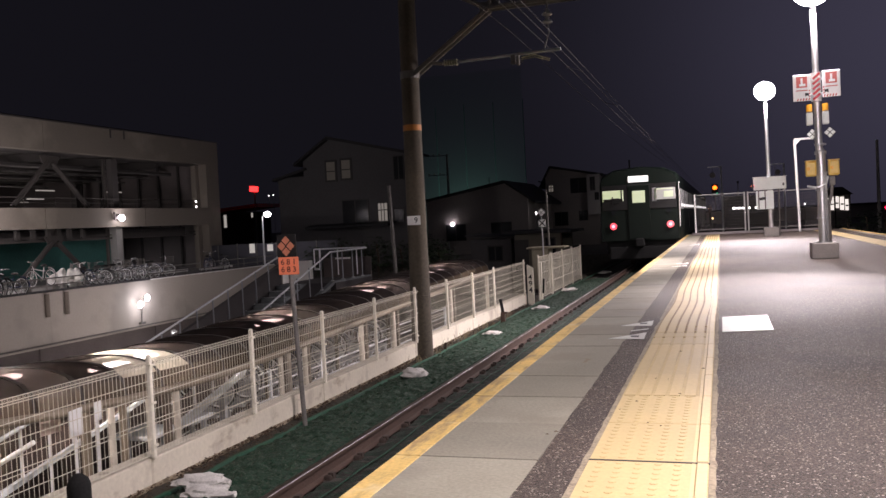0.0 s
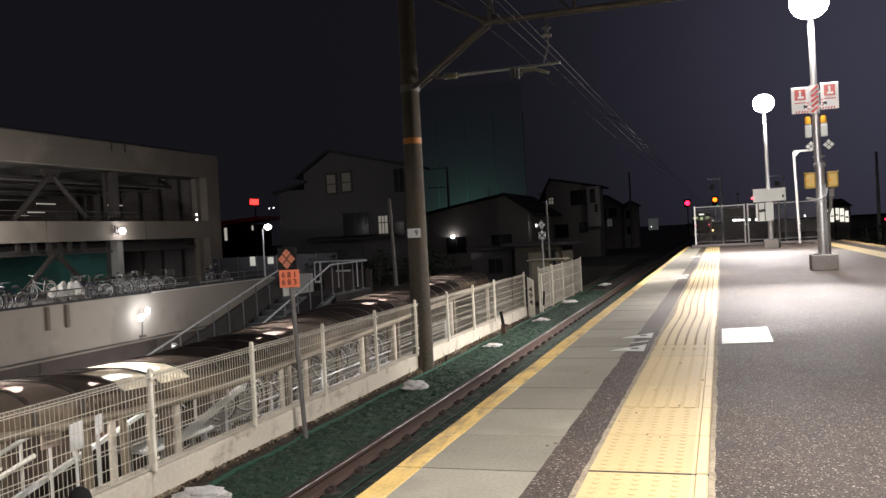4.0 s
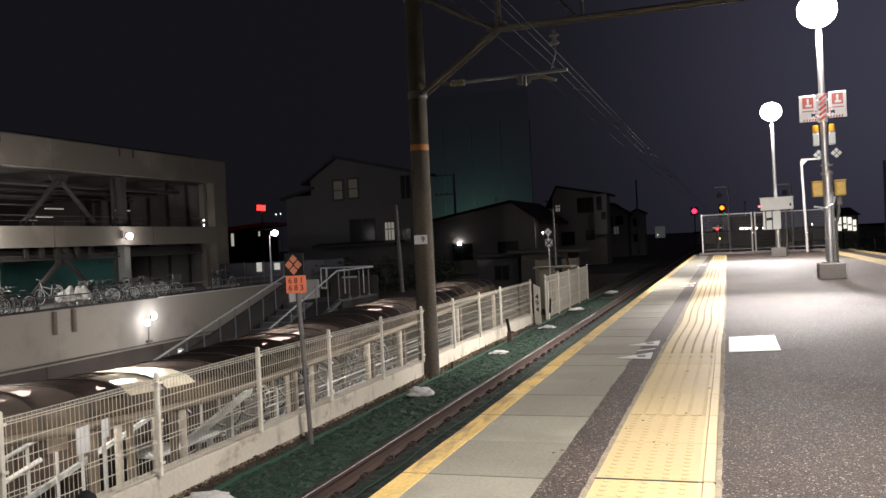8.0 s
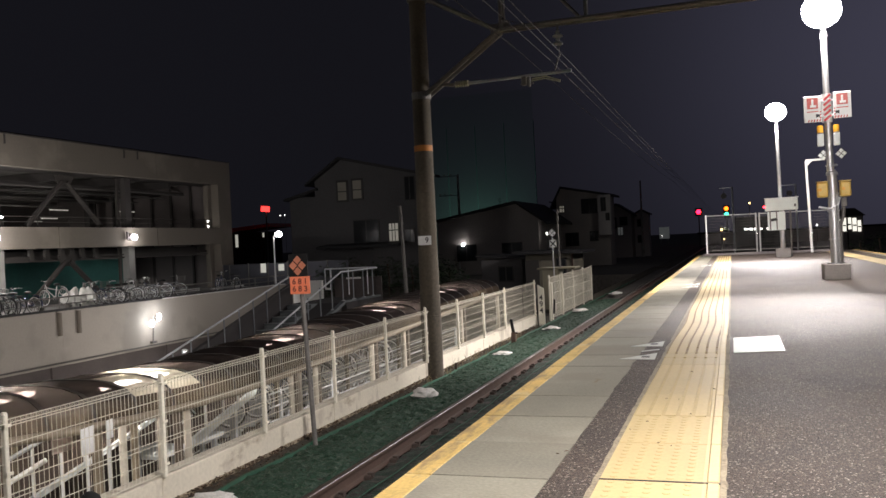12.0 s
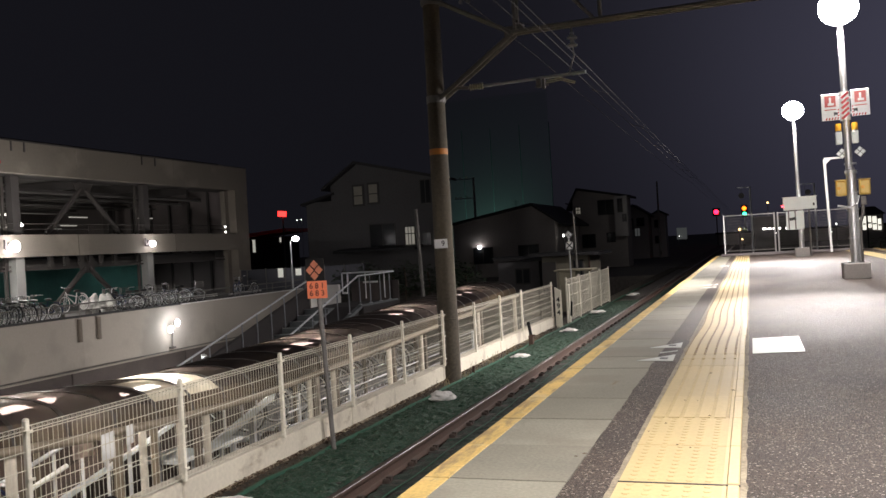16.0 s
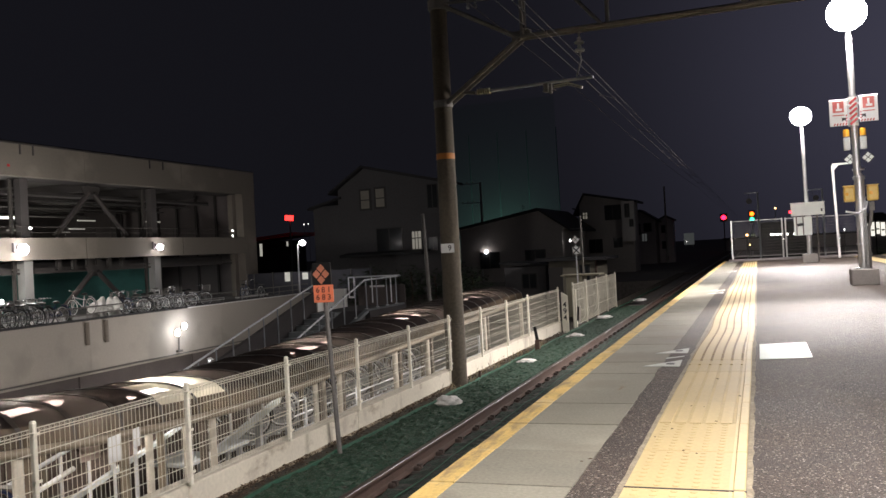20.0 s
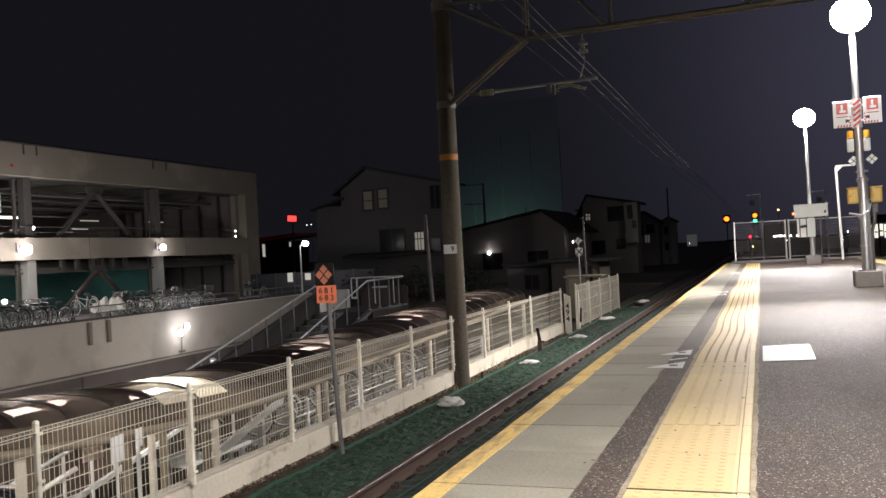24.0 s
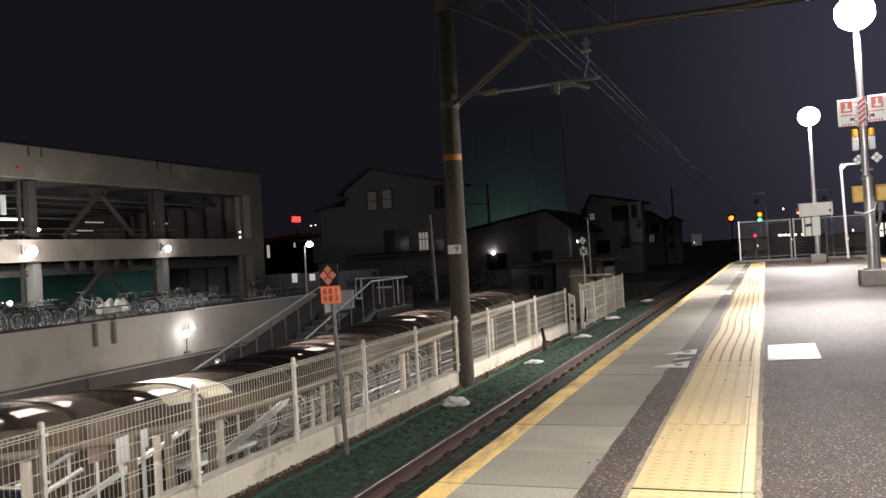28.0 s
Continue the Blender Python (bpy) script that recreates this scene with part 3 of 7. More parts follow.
                k = 1 + rough * noise.noise(d * 1.7 + Vector((seed * 3.1, seed, 0)))
                pts.append(c + Vector((d.x * s[0], d.y * s[1], d.z * s[2])) * k)
        pts.append(c + Vector((0, 0, s[2])))
        fs += [(0, 1 + (i + 1) % seg, 1 + i) for i in range(seg)]
        for j in range(rows - 2):
            fs += [(1 + j * seg + i, 1 + j * seg + (i + 1) % seg, 1 + (j + 1) * seg + (i + 1) % seg, 1 + (j + 1) * seg + i) for i in range(seg)]
        last = len(pts) - 1
        fs += [(last, 1 + (rows - 2) * seg + i, 1 + (rows - 2) * seg + (i + 1) % seg) for i in range(seg)]
        return self.add(pts, fs)

    def mesh(self, name, material, smooth=False):
        me = bpy.data.meshes.new(name)
        me.from_pydata(self.v, [], self.f)
        me.materials.append(material)
        if smooth:
            me.polygons.foreach_set("use_smooth", [True] * len(me.polygons))
            me.update()
            try:
                me.set_sharp_from_angle(angle=radians(40))
            except AttributeError:
                pass
        else:
            me.update()
        return me


def S():
    return Shape()


def two_tone(name, a, mat_a, b, mat_b):
    """One mesh of two shapes in two colours."""
    n = len(a.f)
    s = Shape().add(a.v, a.f).add(b.v, b.f)
    me = s.mesh(name, mat_a)
    me.materials.append(mat_b)
    me.polygons.foreach_set("material_index", [0] * n + [1] * len(b.f))
    return me


def part(name, shape, material, parent, label="", smooth=False):
    ob = new(name, shape.mesh(name, material, smooth) if isinstance(shape, Shape) else shape)
    ob.parent = parent
    return tagged(ob, label=label)


def thing(name, m, label, category, group="", kind=""):
    ob = new(name)
    ob.empty_display_size = 0.2
    ob.matrix_world = m if isinstance(m, Matrix) else pose(*m)
    return tagged(ob, label, category, group, kind)


def solid(name, shape, material, label, category="", kind="structure", group="", smooth=False):
    return tagged(new(name, shape.mesh(name, material, smooth)), label, category, group, kind)


def lettering(name, text, size, m, material, parent, spacing=1.0):
    """Words in the built-in font, as a mesh in the plane of m, facing its +z."""
    cu = bpy.data.curves.new(name, "FONT")
    cu.body, cu.size, cu.align_x, cu.align_y, cu.extrude, cu.space_line = text, size, "CENTER", "CENTER", 0.001, spacing
    cu.offset = size * 0.012
    tmp = new("tmp", cu)
    me = bpy.data.meshes.new_from_object(tmp.evaluated_get(bpy.context.evaluated_depsgraph_get()))
    bpy.data.objects.remove(tmp)
    me.materials.clear()
    me.materials.append(material)
    ob = new(name, me)
    ob.parent = parent
    ob.matrix_local = m
    return ob


FACE_CAM = (90, 0, 0)  # turns a thing drawn in xy so that it faces -y

# ---- ground, track bed, platform body ----
PIT = -3.6


def build_ground():
    s = S()
    far = 2200.0
    x0, x1, y0, y1, z = -24.2, -5.16, -16.0, 52.0, -1.36
    s.add([(-far, -far, z), (x0, -far, z), (x0, far, z), (-far, far, z)], [(0, 1, 2, 3)])
    s.add([(x1, -far, z), (far, -far, z), (far, far, z), (x1, far, z)], [(0, 1, 2, 3)])
    s.add([(x0, -far, z), (x1, -far, z), (x1, y0, z), (x0, y0, z)], [(0, 1, 2, 3)])
    s.add([(x0, y1, z), (x1, y1, z), (x1, far, z), (x0, far, z)], [(0, 1, 2, 3)])
    s.add([(x0, y0, PIT), (x1, y0, PIT), (x1, y1, PIT), (x0, y1, PIT), (x0, y0, z), (x1, y0, z), (x1, y1, z), (x0, y1, z)],
          [(0, 1, 2, 3), (0, 4, 5, 1), (1, 5, 6, 2), (2, 6, 7, 3), (3, 7, 4, 0)])
    solid("ground", s, EARTH, "dark bare earth with a sunken paved cycle path", "ground")
    # strip of paving on the sunken path
    solid("pavement", S().box((-11.0, 15.0, PIT + 0.02), (11.4, 58.0, 0.04)), PAVING, "grey paved floor of the sunken cycle park", "pavement")


def build_platform():
    s = S()
    # body with a recess under the surface pieces along the edge
    s.box((1.68, 11.2, -0.72), (5.72, 50.4, 1.40))
    body = solid("platform", s, CONCRETE, "concrete island platform with an asphalt top", "platform")
    top = S().box((2.0525, 11.2, -0.01), (4.265, 50.4, 0.02))
    part("asphalt_surface", top, ASPHALT, body, "dark speckled asphalt")
    part("asphalt_strip", S().box((-0.637, 11.2, -0.012), (0.193, 50.4, 0.022)), ASPHALT, body)
    part("mortar_bed", S().box((-0.313, 11.2, -0.014), (0.46, 50.4, 0.012)), GROUT, body)
    # far tactile strip of the other side
    part("tactile_strip", S().box((3.5, 11.2, 0.004), (0.46, 50.0, 0.008)), TACTILE, body, "yellow tactile strip of the far side")
    part("edge_line", S().box((4.42, 11.2, 0.003), (0.14, 50.0, 0.006)), YELLOW_PAINT, body)
    part("end_kerb", S().box((1.68, 36.52, -0.62), (5.72, 0.22, 1.20), bevel=0.02), CONCRETE, body)
    return body


build_ground()
platform = build_platform()

# ---- track ----
def rail_profile(x, y0, y1, z_top):
    """A flat-bottomed rail with foot, web and head, along y."""
    prof = [(-0.061, 0), (0.061, 0), (0.061, 0.012), (0.012, 0.028), (0.009, 0.104), (0.033, 0.116), (0.033, 0.147), (0.026, 0.153),
            (-0.026, 0.153), (-0.033, 0.147), (-0.033, 0.116), (-0.009, 0.104), (-0.012, 0.028), (-0.061, 0.012)]
    pts = [(x + a, y0, z_top - 0.153 + b) for a, b in prof] + [(x + a, y1, z_top - 0.153 + b) for a, b in prof]
    n = len(prof)
    return S().add(pts, [(i, (i + 1) % n, n + (i + 1) % n, n + i) for i in range(n)] + [tuple(range(n)), tuple(range(2 * n - 1, n - 1, -1))])


RAIL_TOP_Z = -1.087
RAIL_GLINT = mat("rail_glint_steel", (0.34, 0.33, 0.32), 0.42, 1.0, vary=0.3, scale=2)
TRACK_X = -2.885
for side in (-0.566, 0.566):
    r = solid("rail", rail_profile(TRACK_X + side, -15, 900, RAIL_TOP_Z), RUST, "rusty brown steel rail with a polished head", "rail", kind="", group="rails")
    part("running_surface", S().box((TRACK_X + side + 0.003, 442.5, RAIL_TOP_Z + 0.001), (0.042, 915, 0.003)), RAIL_TOP, r, "polished steel running surface")
    # Tilted bright strip added along the head to give the rail its glint.
    ex = TRACK_X + side
    part("glint_edge", S().plate([(ex + 0.0275, -15, RAIL_TOP_Z - 0.003), (ex + 0.0315, -15, RAIL_TOP_Z - 0.006), (ex + 0.0322, -15, RAIL_TOP_Z - 0.005), (ex + 0.0282, -15, RAIL_TOP_Z - 0.0015)], (0, 915, 0)),
         RAIL_GLINT, r, "narrow bright strip for the rail's glint")

# ballast bed and the green net beside the track
def heaped(x0, x1, y0, y1, dx, dy, zf, rough, seed):
    s = S()
    nx, ny = int(round((x1 - x0) / dx)) + 1, int(round((y1 - y0) / dy)) + 1
    pts = []
    for j in range(ny):
        for i in range(nx):
            x, y = x0 + (x1 - x0) * i / (nx - 1), y0 + (y1 - y0) * j / (ny - 1)
            pts.append((x, y, zf(x) + rough * (0.6 * noise.noise(Vector((x * 7 + seed, y * 7, 0))) + 0.8 * noise.noise(Vector((x * 17, y * 17, seed))) * noise.noise(Vector((x * 3, y * 3, seed + 5))) + 0.6 * noise.noise(Vector((x * 24, y * 24, seed))))))
    return s.add(pts, [(j * nx + i, j * nx + i + 1, (j + 1) * nx + i + 1, (j + 1) * nx + i) for j in range(ny - 1) for i in range(nx - 1)])


solid("ballast", heaped(-3.36, -2.40, -3, 45, 0.034, 0.045, lambda x: -1.222 - 0.05 * (x + 2.88) ** 2, 0.034, 3.0), NET_SHADED, "green net between the rails, darkened for shade, ballast showing through", "net", kind="stuff", smooth=True)
solid("ballast_shoulder", heaped(-2.26, -1.36, -6, 60, 0.06, 0.10, lambda x: -1.25, 0.028, 4.0), BALLAST, "dark brown ballast under the platform edge", "ballast", kind="stuff")
solid("ballast_net", heaped(-4.84, -3.53, -3, 30, 0.024, 0.030, lambda x: -1.215 - 0.02 * (x + 3.5) ** 2 - max(0, -x - 4.3) * 0.14, 0.046, 9.0), NET_GREEN,
      "dark green net laid over the ballast shoulder", "net", kind="stuff", smooth=True)
solid("track_verge", heaped(-5.12, -4.64, -6, 60, 0.04, 0.05, lambda x: -1.345 + 0.35 * max(0.0, -x - 4.80), 0.016, 5.0), DIRT, "brown dirt and dead leaves beside the fence wall", "verge", kind="stuff")
solid("net_rope", S().path([(-4.74 + 0.02 * math.sin(k * 1.7), -5 + 0.5 * k, -1.295 + 0.006 * math.sin(k * 2.3)) for k in range(100)], 0.024, 6), ROPE_GREEN,
      "rolled green hem along the border of the ballast net", "rope", kind="structure")
solid("net_rope", S().path([(-3.13 + 0.015 * math.sin(k * 1.3), -5 + 0.5 * k, -1.185 + 0.01 * math.sin(k * 2.9)) for k in range(90)], 0.005, 5), ROPE_GREEN,
      "green rope over the net between the rails", "rope", kind="structure")
solid("track_verge_far", S().box((TRACK_X, 480, -1.30), (4.2, 840, 0.06)), BALLAST, "dark ballast of the line running away", "ballast", kind="structure")


FOOTING = mat("soiled_footing", (0.30, 0.25, 0.175), 0.9, vary=0.3, scale=3, fine=30, bump=0.25, spots=((0.15, 0.12, 0.08), 4.0, 0.55))


def build_base_wall():
    """Low concrete wall in cast lengths under the fence."""
    base = thing("fence_base_wall", (-4.93, 0, -1.5), "low cream concrete wall under the mesh fence, stained", "wall", kind="structure")
    y = -4.04
    while y < 20.0:
        part("wall_length", S().box((-0.13, y + 1.755, 0.235), (0.20, 3.500, 0.49), bevel=0.012), BASE_WALL, base)
        part("wall_footing", S().box((-0.13, y + 1.755, 0.115), (0.224, 3.505, 0.26), bevel=0.008), FOOTING, base, "soiled tan footing")
        y += 3.51
    part("wall_length", S().box((-0.13, y + 0.85, 0.235), (0.20, 1.68, 0.49), bevel=0.012), BASE_WALL, base)


build_base_wall()


# ---- sunken cycle park: walls, deck, stairs ----
DRAIN = mat("tan_drain_pipe", (0.17, 0.14, 0.112), 0.6, vary=0.15)


def build_ramp_wall():
    w = solid("ramp_wall", S().box((-24.13, 15.0, -1.86), (0.26, 61.0, 1.98)), RAMP_WALL, "tall cream plastered retaining wall of the bicycle deck", "wall")
    part("wall_foot", S().box((-24.16, 15.0, -3.23), (0.2, 61.0, 0.74)), LOW_WALL, w, "dark brown wall foot")
    part("ledge", S().box((-23.96, 15.0, -2.87), (0.14, 61.0, 0.07), bevel=0.01), RAMP_WALL, w)
    for y in (12.0, 18.6, 25.6, 32.4, 39.0):
        part("wall_pier", S().box((-24.02, y, -3.24), (0.08, 0.5, 0.66)), LOW_WALL, w)
    for y in (9.0, 17.5, 26.0, 34.5, 43.0):
        part("joint", S().box((-23.998, y, -1.88), (0.006, 0.02, 1.9)), RAMP_WALL, w)
    part("conduit", S().tube((-23.86, -8, -2.79), (-23.86, 45, -2.79), 0.03, seg=6), GALV_DARK, w)
    part("coping", S().box((-24.06, 37.5, -0.855), (0.20, 11.0, 0.05), bevel=0.008), WHITE_STEEL, w, "white coping strip")
    for y in (25.75, 26.75):
        part("drain_pipe", S().tube((-23.9, y, -0.92), (-23.9, y, -1.78), 0.085, seg=10), DRAIN, w, "short brown drain pipe")
    d = solid("bicycle_deck", S().box((-36.1, 15.0, -0.97), (23.7, 61.0, 0.16)), PARK_SLAB, "grey concrete deck behind the retaining wall", "deck")
    part("deck_earth", S().box((-36.2, 15.0, -2.2), (23.6, 60.8, 2.3)), EARTH, d)
    return w


DARK_BOARD = mat("dark_kerb_board", (0.035, 0.033, 0.036), 0.6, vary=0.2, scale=2)


def build_deck_rail():
    g = thing("deck_guardrail", (-24.1, 0, -0.88), "galvanised guardrail along the bicycle deck", "railing")
    for y in range(12, 45, 2):
        part("post", S().tube((0, y, -0.01), (0, y, 0.52), 0.025, seg=6), GALV_DARK, g)
    part("kerb_board", S().box((0.06, 27.7, 0.05), (0.05, 33.5, 0.10)), DARK_BOARD, g, "dark kerb board")
    part("top_rail", S().tube((0, 11, 0.52), (0, 44.5, 0.52), 0.03, seg=6), GALV_DARK, g)
    part("mid_rail", S().tube((0, 11, 0.26), (0, 44.5, 0.26), 0.022, seg=6), GALV_DARK, g)
    for y, ln, z in ((34.6, 2.6, 0.16), (38.4, 3.0, 0.12)):
        b = thing("low_barrier", (-24.75, y, -0.89), "low white barrier board at the end of the deck", "barrier", "low barriers on the deck")
        part("board", S().box((0, 0, z + 0.06), (0.04, ln, 0.13), bevel=0.008), WHITE_STEEL, b)
        for u in (-0.42, 0.42):
            part("foot", S().box((0, u * ln, (z + 0.02) / 2), (0.05, 0.06, z + 0.02)), GALV_DARK, b)


def build_parking():
    """Open two-storey cycle and car park: panels, columns, braces, decks."""
    X = -28.0
    b = thing("parking_building", (X, 27, -0.89), "open two-storey parking building with cream panels and steel braces", "building")
    z0 = 0.89
    y_a, y_b = -17.0, 17.2
    mid, ln = (y_a + y_b) / 2, y_b - y_a
    cols = [-15.8, -7.65, 0.5, 8.65]
    # front panels in lengths
    for i in range(5):
        yy, dy = y_a + ln * (i + 0.5) / 5, ln / 5 - 0.02
        part("parapet_panel", S().box((-0.2, yy, z0 + 5.68), (0.42, dy, 1.30)), PARK_WALL, b, "cream roof parapet panel")
        part("deck_panel", S().box((-0.15, yy - 0.14, z0 + 2.05), (0.32, dy - 0.02, 0.92)), PARK_WALL, b, "cream deck edge panel")
    part("parapet_cap", S().box((-0.2, mid, z0 + 6.355), (0.5, ln, 0.05)), PARK_STEEL, b)
    # low pipe rail on the roof edge
    part("roof_rail", S().tube((-0.6, y_a, z0 + 6.52), (-0.6, y_b - 2.0, z0 + 6.52), 0.03, seg=6), PARK_BRACE, b)
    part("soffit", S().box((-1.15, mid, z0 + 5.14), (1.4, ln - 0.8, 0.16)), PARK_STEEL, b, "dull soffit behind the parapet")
    part("end_column", S().box((-0.25, 16.55, z0 + 1.8 + 0.86), (0.5, 1.26, 6.9)), PARK_WALL, b, "wide cream end column")
    part("end_pier", S().box((-0.62, 15.72, z0 + 2.0), (0.3, 0.34, 5.98)), PARK_WALL, b, "pale inner face of the end column")
    for c in cols:
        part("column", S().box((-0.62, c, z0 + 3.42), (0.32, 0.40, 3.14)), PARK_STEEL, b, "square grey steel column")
        part("lower_column", S().box((-0.60, c, z0 + 0.30), (0.40, 0.44, 2.58)), LIT_COLUMN, b, "lower column, its pale colour standing for lamplight")
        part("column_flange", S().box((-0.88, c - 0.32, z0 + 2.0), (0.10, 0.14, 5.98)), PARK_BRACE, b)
        part("column", S().box((-9.0, c, z0 + 2.0), (0.4, 0.4, 5.98)), PARK_STEEL, b)
    part("column", S().box((-9.0, 15.7, z0 + 2.0), (0.4, 0.4, 5.98)), PARK_STEEL, b)
    # braces in each bay: an upturned V under a gusset at the middle of the beam
    for k, c in enumerate((-11.7, -3.6, 4.55)):
        for za, zb in ((2.55, 4.60), (-0.85, 1.0)):
            for xx, w in ((-0.66, 0.12), (-9.0, 0.10)):
                for sgn in (-1, 1):
                    part("brace", S().tube((xx, c + sgn * 0.12, z0 + zb), (xx, c + sgn * 2.35, z0 + za), w, seg=8), PARK_BRACE, b)
                part("gusset", S().plate([(xx - 0.03, c - 0.62, z0 + zb + 0.28), (xx - 0.03, c + 0.62, z0 + zb + 0.28), (xx - 0.03, c + 0.34, z0 + zb - 0.22), (xx - 0.03, c - 0.34, z0 + zb - 0.22)], (0.06, 0, 0)), PARK_BRACE, b)
    part("deck_slab", S().box((-9.2, mid, z0 + 1.85), (17.5, ln - 0.4, 0.28)), PARK_SLAB, b)
    part("roof_slab", S().box((-9.2, mid, z0 + 5.35), (17.5, ln - 0.2, 0.24)), PARK_SLAB, b)
    for k in range(9):
        part("roof_beam", S().box((-9.4, y_a + 2.3 + k * 4.075 - 0.5, z0 + 4.98), (16.0, 0.2, 0.42)), PARK_STEEL, b)
    for xx in (-3.0, -4.6, -6.4, -8.4, -10.4, -12.4, -14.6):
        part("purlin", S().box((xx, mid, z0 + 4.70), (0.12, ln - 0.9, 0.14)), PARK_STEEL, b)
    for xx, zz in ((-2.2, 4.52), (-3.6, 4.42), (-5.4, 4.30), (-8.0, 4.42), (-11.0, 4.35)):
        part("conduit", S().tube((xx, y_a + 1, z0 + zz), (xx, y_b - 1.5, z0 + zz), 0.05, seg=6), PARK_SLAB, b, "pale pipe under the roof")
    part("back_wall", S().box((-17.8, mid, z0 + 2.2), (0.25, ln, 6.4)), PARK_DARK, b)
    part("end_wall", S().box((-9.4, 17.0, z0 + 2.2), (16.6, 0.2, 6.2)), PARK_DARK, b)
    for k in range(6):
        part("end_post", S().box((-2.5 - k * 1.4, 16.8, z0 + 2.2), (0.12, 0.12, 6.0)), PARK_STEEL, b)
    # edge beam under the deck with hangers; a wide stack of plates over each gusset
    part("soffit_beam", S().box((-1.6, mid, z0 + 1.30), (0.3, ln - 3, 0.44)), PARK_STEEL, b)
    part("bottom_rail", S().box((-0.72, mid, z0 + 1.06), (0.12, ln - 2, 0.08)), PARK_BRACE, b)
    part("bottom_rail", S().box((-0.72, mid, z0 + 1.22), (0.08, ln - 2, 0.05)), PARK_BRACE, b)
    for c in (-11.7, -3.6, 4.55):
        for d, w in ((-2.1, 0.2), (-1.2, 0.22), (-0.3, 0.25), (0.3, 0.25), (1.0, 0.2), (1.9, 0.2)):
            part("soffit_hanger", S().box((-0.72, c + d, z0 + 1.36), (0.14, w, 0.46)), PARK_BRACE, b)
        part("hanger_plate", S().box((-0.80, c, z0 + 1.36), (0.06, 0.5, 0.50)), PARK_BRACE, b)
    part("safety_net", S().box((-5.2, -1.0, z0 + 0.26), (0.03, 31.0, 2.5)), GREEN_MESH, b, "green safety net behind the lower storey")
    part("handrail", S().tube((-0.3, y_a, z0 + 2.98), (-0.3, 15.6, z0 + 2.98), 0.022, seg=6), PARK_BRACE, b)
    part("handrail", S().tube((-0.3, y_a, z0 + 2.75), (-0.3, 15.6, z0 + 2.75), 0.014, seg=6), PARK_BRACE, b)
    for k in range(18):
        part("handrail_post", S().tube((-0.3, -16 + k * 1.85, z0 + 2.5), (-0.3, -16 + k * 1.85, z0 + 2.98), 0.016, seg=6), PARK_BRACE, b)
    for yy in (-0.05, 0.62, 7.9, 8.9):
        part("drain_notch", S().box((0.02, yy, z0 + 6.12), (0.05, 0.07, 0.40)), PARK_STEEL, b)
    part("red_mark", S().box((0.015, -0.66, z0 + 5.42), (0.03, 0.12, 0.10)), RED, b, "small red mark on the parapet")
    # fluorescent tubes under the roof, most of them dim; the inner rows are added
    for xx, yy, zz, lit in ((-5.0, 3.60, 3.74, 1), (-5.0, 8.9, 3.68, 2), (-5.0, 14.2, 3.70, 2), (-5.0, -2.0, 3.74, 1), (-9.5, 8.6, 3.45, 2), (-9.5, 13.0, 3.55, 2), (-9.5, 2.5, 3.6, 2),
                            (-13.5, 10.5, 3.5, 2), (-13.5, 16.0, 3.6, 2), (-13.5, 5.5, 3.5, 2)):
        tb = part("ceiling_tube", S().box((xx, yy, z0 + zz), (0.10, 1.25, 0.10 if lit == 1 else 0.06), bevel=0.01), DECK_GLOW if lit == 1 else DIM_TUBE, b, "fluorescent tube")
        part("tube_hanger", S().tube((xx, yy, z0 + zz + 0.04), (xx, yy, z0 + 4.65), 0.012, seg=5), PARK_BRACE, tb)
    part("exit_box", S().box((-1.2, -0.35, z0 + 4.0), (0.12, 0.26, 0.8)), PALE_BOX, b, "pale box beside the column")
    for yy, r in ((-0.39, 0.21), (8.05, 0.14)):
        l = part("bulkhead_lamp", S().box((0.06, yy, z0 + 2.05), (0.12, 0.2, 0.3), bevel=0.03), GALV_DARK, b)
        part("lens", S().lathe((0.28, yy, z0 + 2.02), [(r * 0.5, -r), (r * 0.9, -r * 0.5), (r, 0), (r * 0.9, r * 0.5), (r * 0.5, r)], 14), LAMP_GLOW, l, "glaring lamp globe")
        part("arm", S().box((0.12, yy - 0.32, z0 + 2.12), (0.10, 0.08, 0.36)).box((0.12, yy - 0.22, z0 + 2.0), (0.08, 0.24, 0.06), 0, 40), PARK_DARK, l, "dark lamp arm")
    l = part("deck_lamp", S().lathe((-0.95, 1.15, z0 + 2.98), [(0.06, -0.07), (0.13, 0), (0.06, 0.07)], 10), LAMP_GLOW, b, "small glaring deck lamp")
    part("stem", S().tube((-0.95, 1.15, z0 + 2.0), (-0.95, 1.15, z0 + 2.92), 0.02, seg=6), PARK_BRACE, l)
    for zz in (2.62, 2.92):
        part("spark_lamp", S().blob((-0.4, 15.36, z0 + zz), (0.05, 0.05, 0.06), 1, 0, 8, 6), WHITE_GLOW, b, "tiny lit lamp")


STAIR_POST = mat("grey_rail_post", (0.30, 0.315, 0.34), 0.45, 0.3, vary=0.15, scale=3)
STEP_CONC = mat("pale_step_concrete", (0.17, 0.185, 0.19), 0.8, vary=0.2, scale=3)
DARK_SIDE = mat("dark_stair_side", (0.06, 0.055, 0.055), 0.85, vary=0.2, scale=1)


